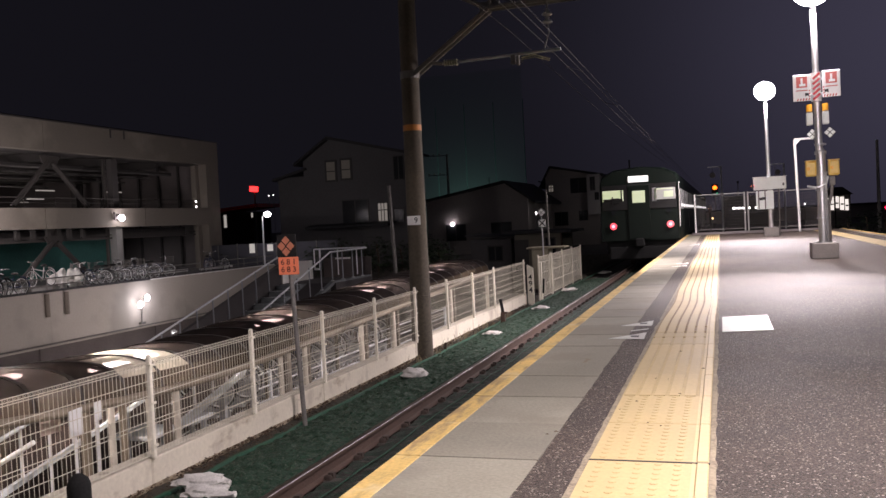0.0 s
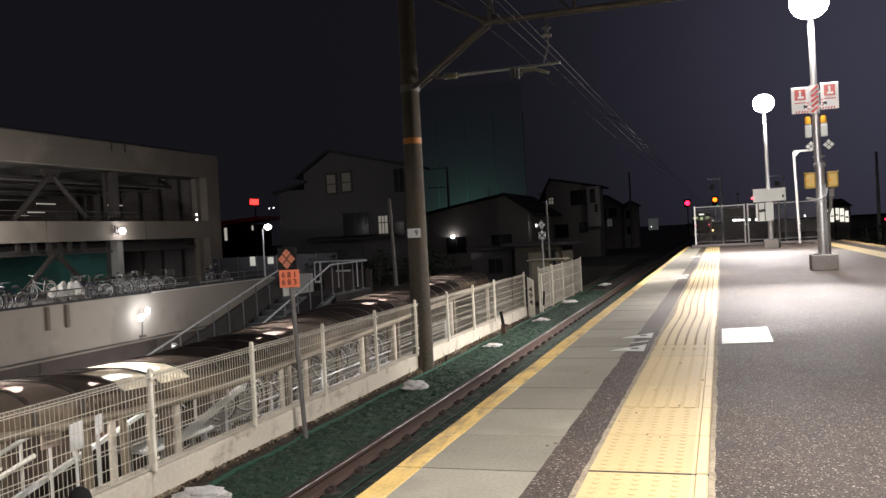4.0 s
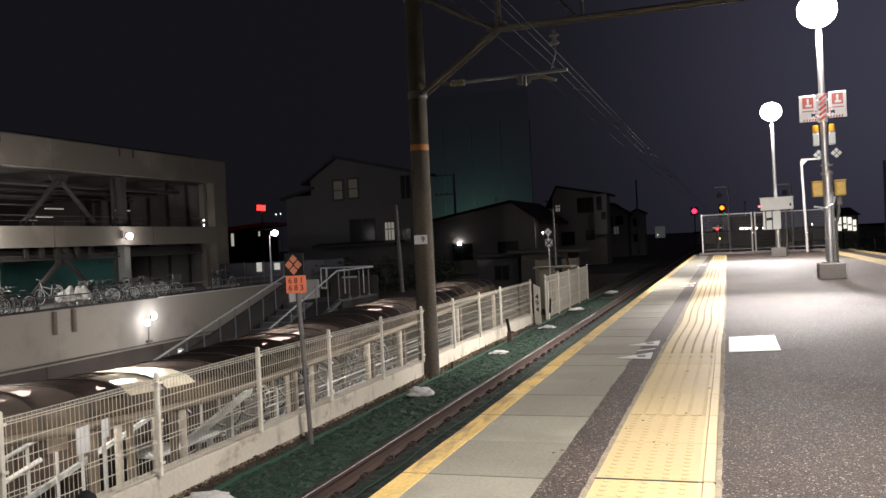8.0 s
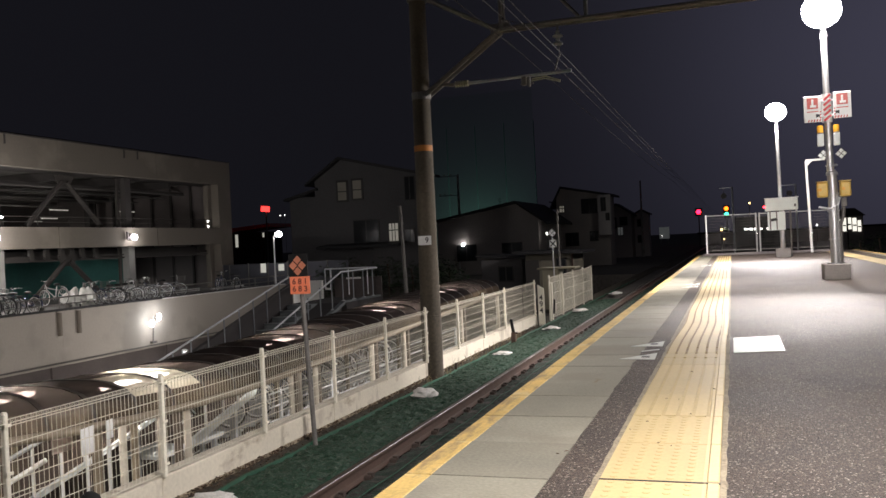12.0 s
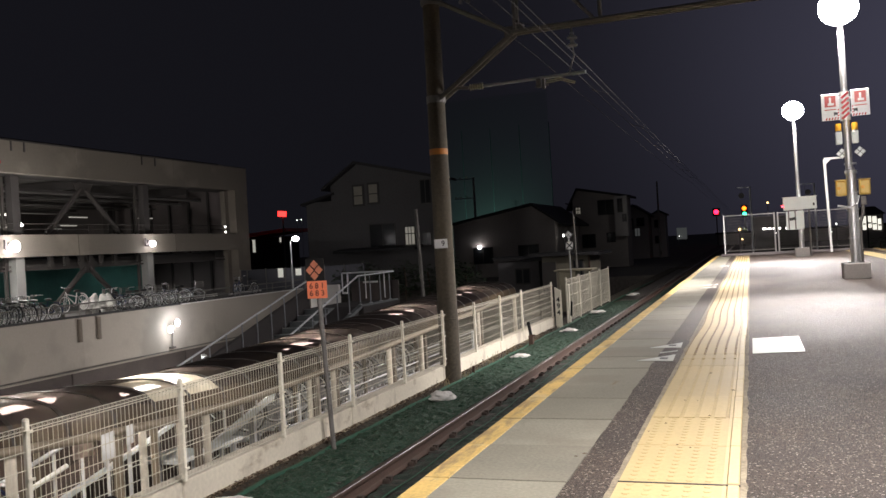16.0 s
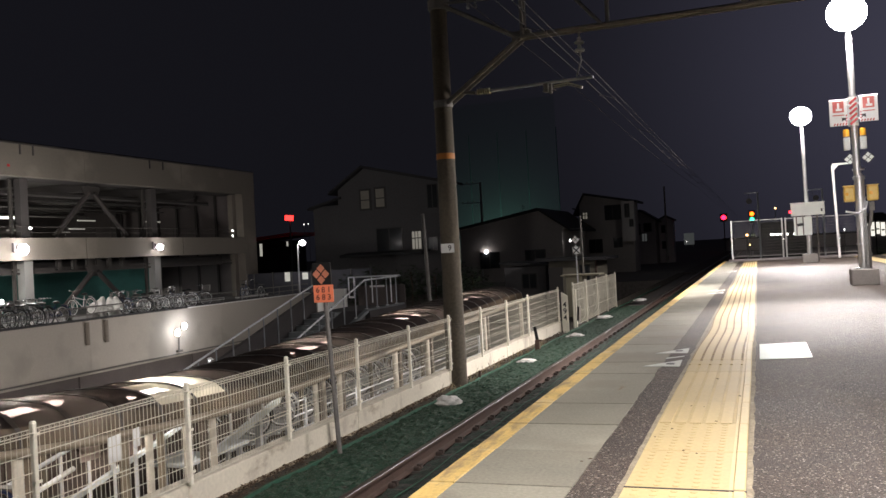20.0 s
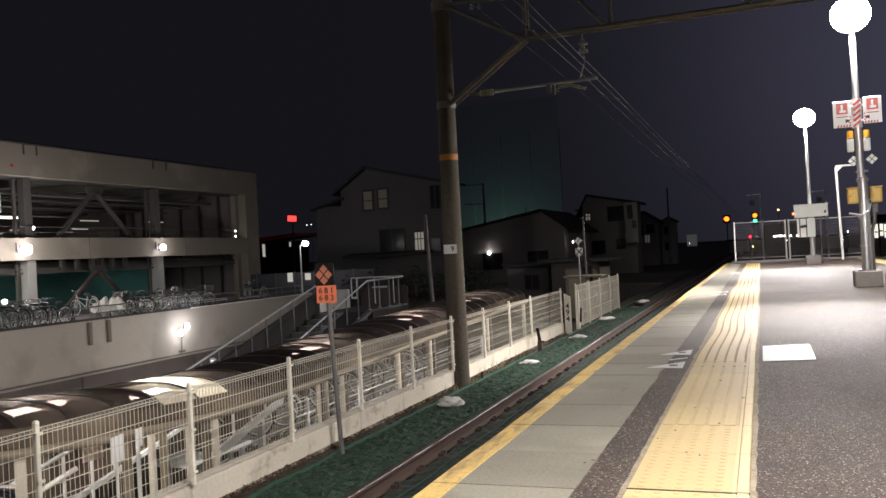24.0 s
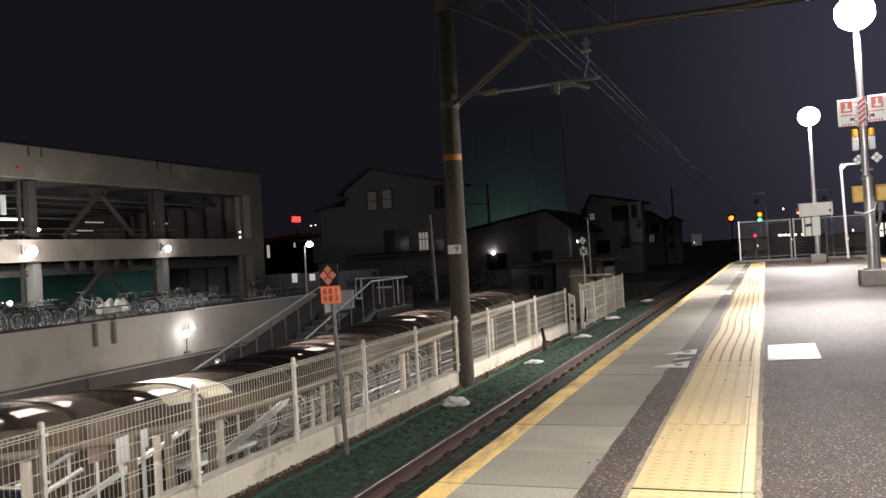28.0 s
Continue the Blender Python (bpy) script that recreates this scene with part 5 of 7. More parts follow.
def build_small_signs():
    g = thing("trackside_sign", (-4.93, 24.6, -1.36), "thin post with two small black and white boards", "sign")
    part("post", S().tube((0, 0, 0), (-0.02, 0, 2.62), 0.02, seg=8), GALV, g)
    b = part("diamond_board", S().box((-0.01, -0.03, 2.49), (0.2, 0.008, 0.2), 0, 0, 45), BLACK, g, "black diamond board with white diamonds")
    for dx, dz in ((0, 0.062), (0, -0.062), (0.062, 0), (-0.062, 0)):
        part("reflector", diamond((dx - 0.01, -0.036, 2.49 + dz), 0.055), WHITE_FACE, b)
    c = part("cross_board", S().box((0, -0.03, 2.18), (0.21, 0.008, 0.21)), WHITE_FACE, g, "white board with a black cross")
    part("cross", S().box((0, -0.036, 2.18), (0.26, 0.004, 0.03), 0, 0, 45).box((0, -0.036, 2.18), (0.26, 0.004, 0.03), 0, 0, -45), BLACK, c)
    # white km plank with upright figures
    k = thing("distance_post", (-4.85, 22.25, -1.36), "white pointed plank with the figures 494 one above the other", "sign")
    part("plank", S().plate([(-0.085, 0, 0.0), (0.085, 0, 0.0), (0.085, 0, 1.02), (-0.085, 0, 1.12)], (0, 0.03, 0)), FENCE_WHITE, k)
    for j, ch in enumerate("494"):
        lettering("figure", ch, 0.20, pose(0.0, -0.004, 0.78 - j * 0.17, *FACE_CAM), INK, k)
    e = thing("trackside_cabinet", (-5.66, 28.0, -1.36), "cream trackside equipment cabinet with a flat roof", "cabinet")
    part("body", S().box((0, 0, 0.67), (0.55, 0.8, 1.32), bevel=0.02), CREAM_BOX, e)
    part("roof", S().box((0.2, 0, 1.36), (1.25, 1.0, 0.05), bevel=0.01), CREAM_BOX, e)
    part("door", S().box((0, -0.405, 0.68), (0.46, 0.012, 1.15), bevel=0.004), CREAM_BOX, e)
    w = thing("marker_post", (-4.90, 23.80, -1.36), "thick short white post with a dark slot beside the fence", "post")
    part("shaft", S().box((0, 0, 0.55), (0.10, 0.10, 1.10), bevel=0.012), FENCE_WHITE, w)
    part("slot_board", S().box((0.085, -0.03, 0.42), (0.05, 0.03, 0.40), 0, 0, 4), TRAIN_GREY, w, "dark slot board")
    st = thing("marker_post", (-4.50, 5.05, -1.34), "rounded dark steel guard post on the ballast", "post")
    r, h = 0.085, 0.62
    part("shaft", S().lathe((0, 0, 0), [(r, 0), (r, h - r), (r * 0.8, h - r * 0.4), (r * 0.3, h)], 14), TRAIN_GREY, st, smooth=True)
    part("collar", S().lathe((0, 0, h * 0.4), [(r * 1.15, 0), (r * 1.15, 0.05)], 14), RUST, st)
    st = thing("marker_post", (-4.65, 18.35, -1.32), "leaning black marker stake in a rusty socket", "post")
    part("socket", S().box((0.0, 0, 0.12), (0.10, 0.09, 0.26), bevel=0.01), RUST, st, "rusty square socket")
    part("lug", S().box((0.03, -0.02, 0.25), (0.14, 0.05, 0.04)), RUST, st)
    part("stake", S().plate([(-0.03, -0.02, 0.24), (0.035, -0.02, 0.24), (-0.015, -0.02, 0.55), (-0.075, -0.02, 0.55)], (0, 0.04, 0)), TRAIN_GREY, st)
    st = thing("marker_post", (-4.74, 14.45, -1.32), "short rusty peg in the dirt beside the pole", "post")
    part("peg", S().box((0, 0, 0.08), (0.045, 0.03, 0.17), 0, 0, 6, bevel=0.006), RUST, st)


def build_bags():
    rnd = random.Random(4)
    for (x, y, sx, sy, sz) in ((-4.42, 6.45, 0.24, 0.13, 0.07), (-4.17, 6.18, 0.22, 0.12, 0.06), (-4.30, 11.62, 0.17, 0.13, 0.08), (-4.31, 16.12, 0.17, 0.20, 0.04),
                                (-4.26, 20.58, 0.19, 0.24, 0.045), (-4.39, 25.58, 0.20, 0.30, 0.05), (-4.3, 33.0, 0.2, 0.4, 0.05)):
        b = thing("sandbag", (x, y, -1.245), "crumpled pale plastic sack weighing down the ballast net", "bag", "sacks along the ballast net")
        part("sack", S().blob((0, 0, sz * 0.7), (sx, sy, sz), rnd.random() * 20, 0.45, 20, 12), BAG, b, smooth=True)
        part("loose_edge", S().blob((-sx * 0.75, -sy * 0.1, sz * 0.45), (sx * 0.5, sy * 0.6, sz * 0.35), rnd.random() * 20, 0.6, 12, 6), BAG, b, smooth=True)
        part("tied_neck", S().blob((sx * 0.95, sy * 0.2, sz * 0.5), (sx * 0.2, sy * 0.25, sz * 0.5), rnd.random() * 20, 0.6, 8, 5), BAG, b)


build_number_sign()
build_small_signs()
build_bags()


# ---- platform lamps and what hangs on them ----
def lamp_post(x, y, slim=False):
    p = thing("platform_lamp", (x, y, 0), "tall stainless platform lamp post on a concrete block, lit", "street lamp", "lamps along the platform")
    part("footing", S().box((0, 0, 0.14), (0.44, 0.40, 0.28), bevel=0.015), BLOCK_CONC, p, "grey concrete footing block")
    part("lower_shaft", S().lathe((0, 0, 0.28), [(0.082, 0), (0.082, 1.58), (0.060, 1.66)], 18), STAINLESS, p, smooth=True)
    part("upper_shaft", S().tube((-0.02, 0, 1.9), (-0.04, 0, 4.5), 0.062, 0.05, 16), STAINLESS, p, smooth=True)
    part("collar", S().lathe((0, 0, 1.84), [(0.1, 0), (0.1, 0.05), (0.07, 0.07)], 16), GALV, p)
    # Head and bowl drawn oversized, so that their shape carries the lamp's glare.
    h = part("lamp_head", S().lathe((-0.05, 0, 4.76), [(0.33, 0), (0.328, 0.06), (0.31, 0.12), (0.275, 0.18), (0.22, 0.235), (0.145, 0.275), (0.055, 0.30)], 24), LAMP_GLOW, p, "round lit lamp head, sized to take in its glare", smooth=True)
    part("bowl", S().lathe((-0.05, 0, 4.60), [(0.055, -0.14), (0.145, -0.115), (0.22, -0.07), (0.275, -0.015), (0.31, 0.05), (0.328, 0.11), (0.33, 0.16)], 24), LAMP_GLOW, h, "white lamp bowl, sized to take in its glare", smooth=True)
    part("base_flange", S().lathe((0, 0, 0.28), [(0.14, 0), (0.14, 0.02)], 16), GALV, p)
    return p


def sos_board(parent, x, z, tilt):
    b = part("warning_board", S().box((x, -0.09, z), (0.29, 0.02, 0.46), tilt, bevel=0.006), WHITE_FACE, parent, "white board with a red panel and an arrow")
    part("red_panel", S().box((x, -0.103, z + 0.10), (0.18, 0.006, 0.19), tilt), PINK_PANEL, b)
    part("figure_mark", S().box((x, -0.108, z + 0.115), (0.035, 0.004, 0.11), tilt).box((x + 0.01, -0.108, z + 0.05), (0.10, 0.004, 0.04), tilt), WHITE_FACE, b)
    part("word_bar", S().box((x, -0.104, z - 0.045), (0.19, 0.004, 0.016), tilt), PINK_PANEL, b)
    for k in range(6):
        part("stripe", S().box((x - 0.115 + k * 0.046, -0.104, z - 0.205), (0.02, 0.004, 0.045), 0, 0, 25), RED, b)
    for k in range(3):
        for e in (-0.125, 0.125):
            part("stripe", S().box((x + e, -0.104, z - 0.155 + k * 0.05), (0.02, 0.004, 0.028), 0, 0, 25), RED, b)
    sg = 1 if x < 0 else -1
    part("arrow", S().plate([(x + 0.05 * sg, -0.104, z - 0.09), (x + 0.115 * sg, -0.104, z - 0.10), (x + 0.11 * sg, -0.104, z - 0.16), (x + 0.09 * sg, -0.104, z - 0.135), (x + 0.05 * sg, -0.104, z - 0.155)], (0, -0.004, 0)), BLACK, b)


def build_lamps():
    near = lamp_post(*LAMPS[1])
    sos_board(near, -0.275, 3.02, 4)
    sos_board(near, 0.205, 3.06, -4)
    sl = part("striped_sleeve", S().lathe((-0.035, 0, 2.78), [(0.085, 0), (0.085, 0.5)], 16), WHITE_FACE, near, "red and white striped sleeve", smooth=True)
    for k in range(5):
        part("stripe", S().box((-0.035, -0.084, 2.85 + k * 0.09), (0.15, 0.014, 0.04), 0, 0, -40), RED, sl)
    part("board_bracket", S().box((0, -0.07, 3.16), (0.5, 0.02, 0.04)).box((0, -0.07, 2.9), (0.5, 0.02, 0.04)), GALV, near)
    for sg in (-1, 1):
        px = -0.035 + sg * 0.13
        bx = part("beacon_box", S().box((px, -0.06, 2.47), (0.105, 0.11, 0.22), bevel=0.012), PALE_BOX, near)
        part("amber_beacon", S().lathe((px, -0.06, 2.58), [(0.052, 0), (0.052, 0.12), (0.042, 0.145)], 14), AMBER, bx, "amber beacon", smooth=True)
        part("beacon_ring", S().lathe((px, -0.06, 2.575), [(0.056, 0), (0.056, 0.02)], 14), GALV_DARK, bx)
        dx0, dy0 = (0.155, -0.08) if sg > 0 else (-0.115, 0.075)
        d = part("diamond_board", S().box((dx0, dy0, 2.21), (0.145, 0.008, 0.145), 0, 0, 40), BLACK, near, "black board with four pale diamonds")
        for dx, dz in ((0, 0.05), (0, -0.05), (0.05, 0), (-0.05, 0)):
            part("reflector", diamond((dx0 + dx, dy0 - 0.01, 2.21 + dz), 0.042), PALE_BOX, d)
        yb = part("emergency_box", S().box((sg * 0.185 + 0.012, -0.05, 1.59), (0.175, 0.16, 0.265), bevel=0.02), YELLOW_BOX, near, "yellow emergency button box")
        part("box_lid", S().box((sg * 0.185 + 0.012, -0.135, 1.595), (0.14, 0.012, 0.21), bevel=0.006), YELLOW_BOX, yb)
        part("button", S().lathe((sg * 0.19 - 0.03, -0.142, 1.59), [(0.03, -0.006), (0.03, 0)], 12, axis="y"), AMBER, yb)
        part("box_visor", S().box((sg * 0.185 + 0.012, -0.06, 1.728), (0.185, 0.2, 0.015)), YELLOW_BOX, yb)
    part("signal_cable", S().path([(0.10, -0.09, 1.45), (0.07, -0.11, 1.32), (-0.06, -0.13, 1.25), (-0.16, -0.13, 1.27), (-0.25, -0.12, 1.29)], 0.018, 8), GALV, near, "curved steel conduit")
    part("cable_pipe", S().path([(0.10, -0.02, 0.28), (0.10, -0.02, 0.95), (0.15, -0.03, 1.12), (0.17, -0.04, 1.42)], 0.032, 8), GALV_DARK, near, "bent conduit")
    part("cable_pipe", S().tube((0.06, -0.09, 0.28), (0.06, -0.09, 1.5), 0.02, seg=8), GALV, near)
    part("junction_box", S().box((0.17, -0.05, 1.36), (0.09, 0.08, 0.16), bevel=0.01), GALV_DARK, near)
    for z in (0.7, 1.2, 1.5, 2.0):
        part("strap", S().lathe((0, 0, z), [(0.1, 0), (0.1, 0.03)], 16), GALV, near)
    far = lamp_post(*LAMPS[2])
    bx = part("control_box", S().box((-0.01, -0.16, 1.73), (1.0, 0.22, 0.40), 0, 0, -1.0, bevel=0.015), PALE_BOX, far, "pale grey wall-type control box")
    part("box_roof", S().box((-0.01, -0.17, 1.94), (1.04, 0.26, 0.02)), PALE_BOX, bx)
    part("latch", S().box((0.40, -0.275, 1.68), (0.05, 0.012, 0.09)), BLACK, bx)
    for x in (-0.36, -0.16, 0.26):
        part("cable_pipe", S().tube((x, -0.12, 0.9 if x < 0 else 0.02), (x, -0.12, 1.55), 0.028, seg=8), GALV_DARK, far)
    part("notice", S().box((-0.24, -0.17, 1.24), (0.2, 0.01, 0.09), 0, 0, -8), BLACK, far, "dark slanting notice")
    part("meter_box", S().box((-0.17, -0.1, 1.19), (0.54, 0.08, 0.60), bevel=0.01), PALE_BOX, far, "pale meter box below the control box")
    lamp_post(*LAMPS[0])


def build_gate_pole():
    g = thing("white_bracket_post", (2.76, 34.3, 0), "thin white post with a short bracket arm at its top", "post")
    part("shaft", S().path([(0, 0, 0), (-0.08, 0, 3.35)], 0.045, 12), WHITE_STEEL, g)
    part("arm", S().box((0.24, 0, 3.40), (0.66, 0.06, 0.07), bevel=0.01), WHITE_STEEL, g)
    part("gusset", S().plate([(-0.12, -0.02, 3.12), (0.14, -0.02, 3.37), (-0.12, -0.02, 3.37)], (0, 0.04, 0)), WHITE_STEEL, g)


END_POST = mat("dull_fence_post", (0.34, 0.33, 0.32), 0.7, 0.1, vary=0.15)
END_WIRE = mat("dull_fence_wire", (0.16, 0.15, 0.145), 0.8, 0.0, vary=0.15)


def build_end_fence():
    f = thing("platform_end_fence", (0, 35.0, 0.09), "grey steel mesh fence closing the platform end", "fence")
    xs = [-0.95, 0.88, 1.0, 3.6]
    for x in xs:
        part("post", S().box((x, 0, 0.75), (0.055, 0.055, 1.5), bevel=0.008), END_POST if x > -0.9 else WHITE_STEEL, f)
    for a, b in ((-0.95, 0.88), (1.0, 2.3), (2.3, 3.6)):
        fr = part("top_rail", S().tube((a, 0, 1.46), (b, 0, 1.46), 0.018, seg=8), END_POST, f)
        part("bottom_rail", S().tube((a, 0, 0.10), (b, 0, 0.10), 0.018, seg=8), END_WIRE, f)
        s = S()
        n = int((b - a) / 0.05)
        for i in range(1, n):
            s.box((a + (b - a) * i / n, 0, 0.78), (0.004, 0.004, 1.36))
        for k in range(13):
            s.box(((a + b) / 2, 0.004, 0.16 + k * 0.108), (b - a, 0.005, 0.0045))
        part("wire_mesh", s, END_WIRE, fr)
    part("kerb", S().box((1.4, 0.1, -0.045), (5.0, 0.5, 0.09), bevel=0.01), PARK_DARK, f, "dark concrete kerb under the fence")


build_lamps()
build_gate_pole()
build_end_fence()


# ---- bicycles ----
def bicycle(paint, basket, rim=None):
    """A city bicycle standing along +y on its wheels, front at +y."""
    b = thing("bicycle", (0, 0, -500), "", "bicycle")
    R = 0.33
    fr = S().path([(0, -0.52, R), (0, -0.08, 0.28), (0, 0.36, 0.62), (0, 0.42, 0.80)], 0.018, 6)
    fr.path([(0, -0.08, 0.28), (0, -0.22, 0.72)], 0.016, 6).path([(0, -0.52, R), (0, -0.20, 0.64)], 0.010, 5).path([(0, -0.19, 0.58), (0, 0.38, 0.70)], 0.016, 6)
    part("frame", fr, paint, b)
    part("fork", S().path([(0.05, 0.54, R), (0.04, 0.40, 0.72)], 0.012, 5).path([(-0.05, 0.54, R), (-0.04, 0.40, 0.72)], 0.012, 5), paint, b)
    for name, y in (("front_wheel", 0.54), ("rear_wheel", -0.52)):
        w = part(name, S().ring((0, y, R), R - 0.018, 0.018, 20, 5), TYRE, b)
        sp = S().ring((0, y, R), R - 0.045, 0.017, 20, 4)
        for k in range(10):
            a = 2 * math.pi * k / 10
            sp.tube((0, y, R), (0, y + (R - 0.05) * math.cos(a), R + (R - 0.05) * math.sin(a)), 0.004, seg=3, caps=False)
        part("rim", sp, rim or PALE_RIM, w, "bright steel rim with spokes")
    part("handlebar", S().path([(-0.27, 0.22, 0.98), (-0.2, 0.36, 0.98), (0, 0.42, 0.93), (0.2, 0.36, 0.98), (0.27, 0.22, 0.98)], 0.013, 6).path([(0, 0.41, 0.8), (0, 0.42, 0.93)], 0.014, 6), CHROME, b)
    part("saddle", S().blob((0, -0.24, 0.80), (0.10, 0.15, 0.05), 1, 0.2, 10, 6), BLACK, b)
    part("mudguard", S().path([(0, -0.52 - 0.36 * math.cos(a), R + 0.36 * math.sin(a)) for a in (-0.1, 0.35, 0.8, 1.25, 1.7)], 0.02, 5), paint, b)
    part("rear_rack", S().box((0, -0.58, 0.72), (0.12, 0.36, 0.014)).path([(0.05, -0.52, R), (0.05, -0.6, 0.72)], 0.007, 4), GALV_DARK, b)
    part("crank", S().lathe((0.04, -0.08, 0.28), [(0.09, 0), (0.09, 0.01)], 12, axis="x"), CHROME, b)
    if basket:
        s = S()
        for z in (0.70, 0.78, 0.86, 0.94):
            k = 0.13 + (z - 0.7) * 0.2
            s.path([(-k, 0.48, z), (k, 0.48, z), (k, 0.76, z), (-k, 0.76, z), (-k, 0.48, z)], 0.006, 4)
        for k in range(6):
            x = -0.13 + 0.052 * k
            s.tube((x, 0.76, 0.70), (x * 1.3, 0.76, 0.94), 0.005, seg=4).tube((x, 0.48, 0.70), (x * 1.3, 0.48, 0.94), 0.005, seg=4)
        part("basket", s, GALV_DARK, b, "wire front basket")
    return b


def build_bicycles():
    rnd = random.Random(11)
    kinds = [("silver city bicycle with a wire basket", BIKE_PAINTS[0], True), ("black city bicycle parked on the deck", BIKE_PAINTS[1], True),
             ("blue bicycle without a basket", BIKE_PAINTS[2], False), ("white city bicycle with a wire basket", BIKE_PAINTS[3], True)]
    protos = []
    for lab, paint, basket in kinds:
        b = bicycle(paint, basket)
        b["label"], b["group"] = lab, "parked bicycles"
        protos.append(b)
    spots = []
    y = 15.0
    while y < 25.1:
        spots.append((-24.95 + rnd.uniform(-0.25, 0.25), y, -0.89, rnd.uniform(-5, 5), rnd.uniform(60, 115)))
        y += rnd.uniform(0.24, 0.40)
    for k in range(8):
        spots.append((-26.5 + rnd.uniform(-0.2, 0.2), 17.5 + k * 1.0 + rnd.uniform(-0.3, 0.3), -0.89, rnd.uniform(-4, 4), rnd.uniform(60, 120)))
    # looser ones past the covered machines, and two at the far end of the deck
    spots += [(-24.55, 28.95, -0.89, 6, 138), (-24.95, 29.5, -0.89, -8, 122), (-24.6, 30.2, -0.89, 10, -46), (-25.15, 30.6, -0.89, -5, 150), (-24.65, 31.1, -0.89, 7, 128), (-25.0, 31.7, -0.89, -9, -58),
              (-24.65, 32.3, -0.89, 5, 142), (-25.1, 32.9, -0.89, 8, 118), (-24.8, 33.6, -0.89, -6, -40), (-25.4, 29.2, -0.89, 4, 80), (-25.0, 38.0, -0.89, 3, 20), (-25.3, 39.5, -0.89, -4, 75)]
    # on the two-tier racks beside the cycle path
    for k in range(20):
        spots.append((-8.95 + rnd.uniform(-0.12, 0.12), 12.35 + k * 0.42, PIT + 0.04 + (1.505 if k % 2 else 0.0), 0, 90 + rnd.uniform(-8, 8)))
    for k in range(4):
        spots.append((-7.75 + rnd.uniform(-0.06, 0.06), 5.4 + k * 0.5, PIT + 0.04 + (0.0 if k % 2 else 1.705), 0, 90 + rnd.uniform(-8, 8)))
    w = bicycle(BIKE_PAINTS[3], False, WHITE_FACE)
    w["label"], w["group"] = "white sports bicycle with pale rims on a low stand", "parked bicycles"
    w.matrix_basis = pose(-24.36, 26.05, -0.66, 0, 4, 186)
    st = thing("bicycle_stand", (-24.36, 26.05, -0.89), "low steel wheel stand on the deck", "stand")
    part("channel", S().box((0, 0, 0.215), (0.10, 1.5, 0.03)), GALV_DARK, st)
    for yy in (-0.7, 0.7):
        part("leg", S().box((0, yy, 0.10), (0.3, 0.05, 0.20)), GALV_DARK, st)
    first = {}
    for x, y, z, lean, turn in spots:
        k = rnd.choice((0, 1, 1, 1, 2, 2, 3) if x < -20 else (0, 0, 1, 2, 3))
        m = pose(x, y, z, 0, lean, turn)
        if k not in first:
            first[k] = 1
            protos[k].matrix_basis = m
        else:
            copy_thing(protos[k], m)
    # two pale crumpled covers added for bright blobs in the row, and a work lamp behind it
    for k, (y, w) in enumerate(((27.35, 0.36), (28.2, 0.34))):
        c = thing("covered_scooter", (-24.75, y, -0.89), "crumpled white plastic cover with a small wheel under it", "scooter", "covered scooters")
        part("cover", S().blob((0, 0, 0.34), (0.30, w, 0.36), 5 + k, 0.8, 22, 16), BAG, c, smooth=True)
        part("wheel", S().ring((0.1, w * 0.6, 0.14), 0.11, 0.03, 14, 6), TYRE, c)
    wl_ = thing("work_lamp", (-30.0, 27.5, -0.89), "small bare work lamp on a stand, lit", "lamp")
    part("stand", S().tube((0, 0, 0), (0, 0, 0.75), 0.02, seg=6), GALV_DARK, wl_)
    part("bulb", S().blob((0, 0, 0.80), (0.12, 0.13, 0.12), 1, 0, 10, 6), WHITE_GLOW, wl_, smooth=True)
    # rack steel under the upper rows
    for rx, ry, n, step, up in ((-8.95, 12.0, 20, 0.42, 1.49), (-7.75, 5.05, 4, 0.5, 1.69)):
        r = thing("bicycle_rack", (rx, ry, PIT + 0.04), "two-tier galvanised bicycle rack under the canopy", "rack", "racks of the cycle path")
        ln = n * step + 0.3
        for k in range(int(ln / 0.95) + 1):
            for sx in (-0.55, 0.55):
                part("upright", S().box((sx, 0.05 + k * 0.95, up / 2 - 0.015), (0.05, 0.05, up - 0.03)), GALV, r)
        for k in range(n):
            part("tray", S().box((0, 0.35 + k * step, up), (1.7, 0.09, 0.03)).box((0, 0.35 + k * step - 0.05, up + 0.025), (1.7, 0.012, 0.05)).box((0, 0.35 + k * step + 0.05, up + 0.025), (1.7, 0.012, 0.05)), GALV, r)
            part("wheel_stop", S().path([(0.72, 0.35 + k * step - 0.06, up + 0.01), (0.78, 0.35 + k * step, up + 0.29), (0.72, 0.35 + k * step + 0.06, up + 0.01)], 0.008, 5), GALV, r)
        for sx in (-0.55, 0.55):
            part("beam", S().box((sx, ln / 2, up - 0.05), (0.06, ln, 0.06)), GALV, r)
    # sloping bicycle ramps: stringer, tread, posts; the upper one starts from a short landing
    z0 = -(PIT + 0.04)
    for x, ya, yb, za, zb, rail in ((-7.40, 10.25, 12.05, -1.70, -1.24, 0.0), (-7.40, 6.7, 9.75, -1.74, -1.08, 0.54)):
        q = thing("bicycle_ramp", (x, ya, PIT + 0.04), "pale steel ramp climbing beside the cycle racks", "ramp", "ramps under the canopy")
        ln = yb - ya
        hi = 0.0 if rail else 0.06
        part("stringer", S().plate([(0, 0, za + z0 - 0.07), (0, ln, zb + z0 - 0.07), (0, ln + 0.10, zb + z0 + hi), (0, 0, za + z0 + hi)], (0.05, 0, 0)), STRINGER, q, "pale sloping stringer")
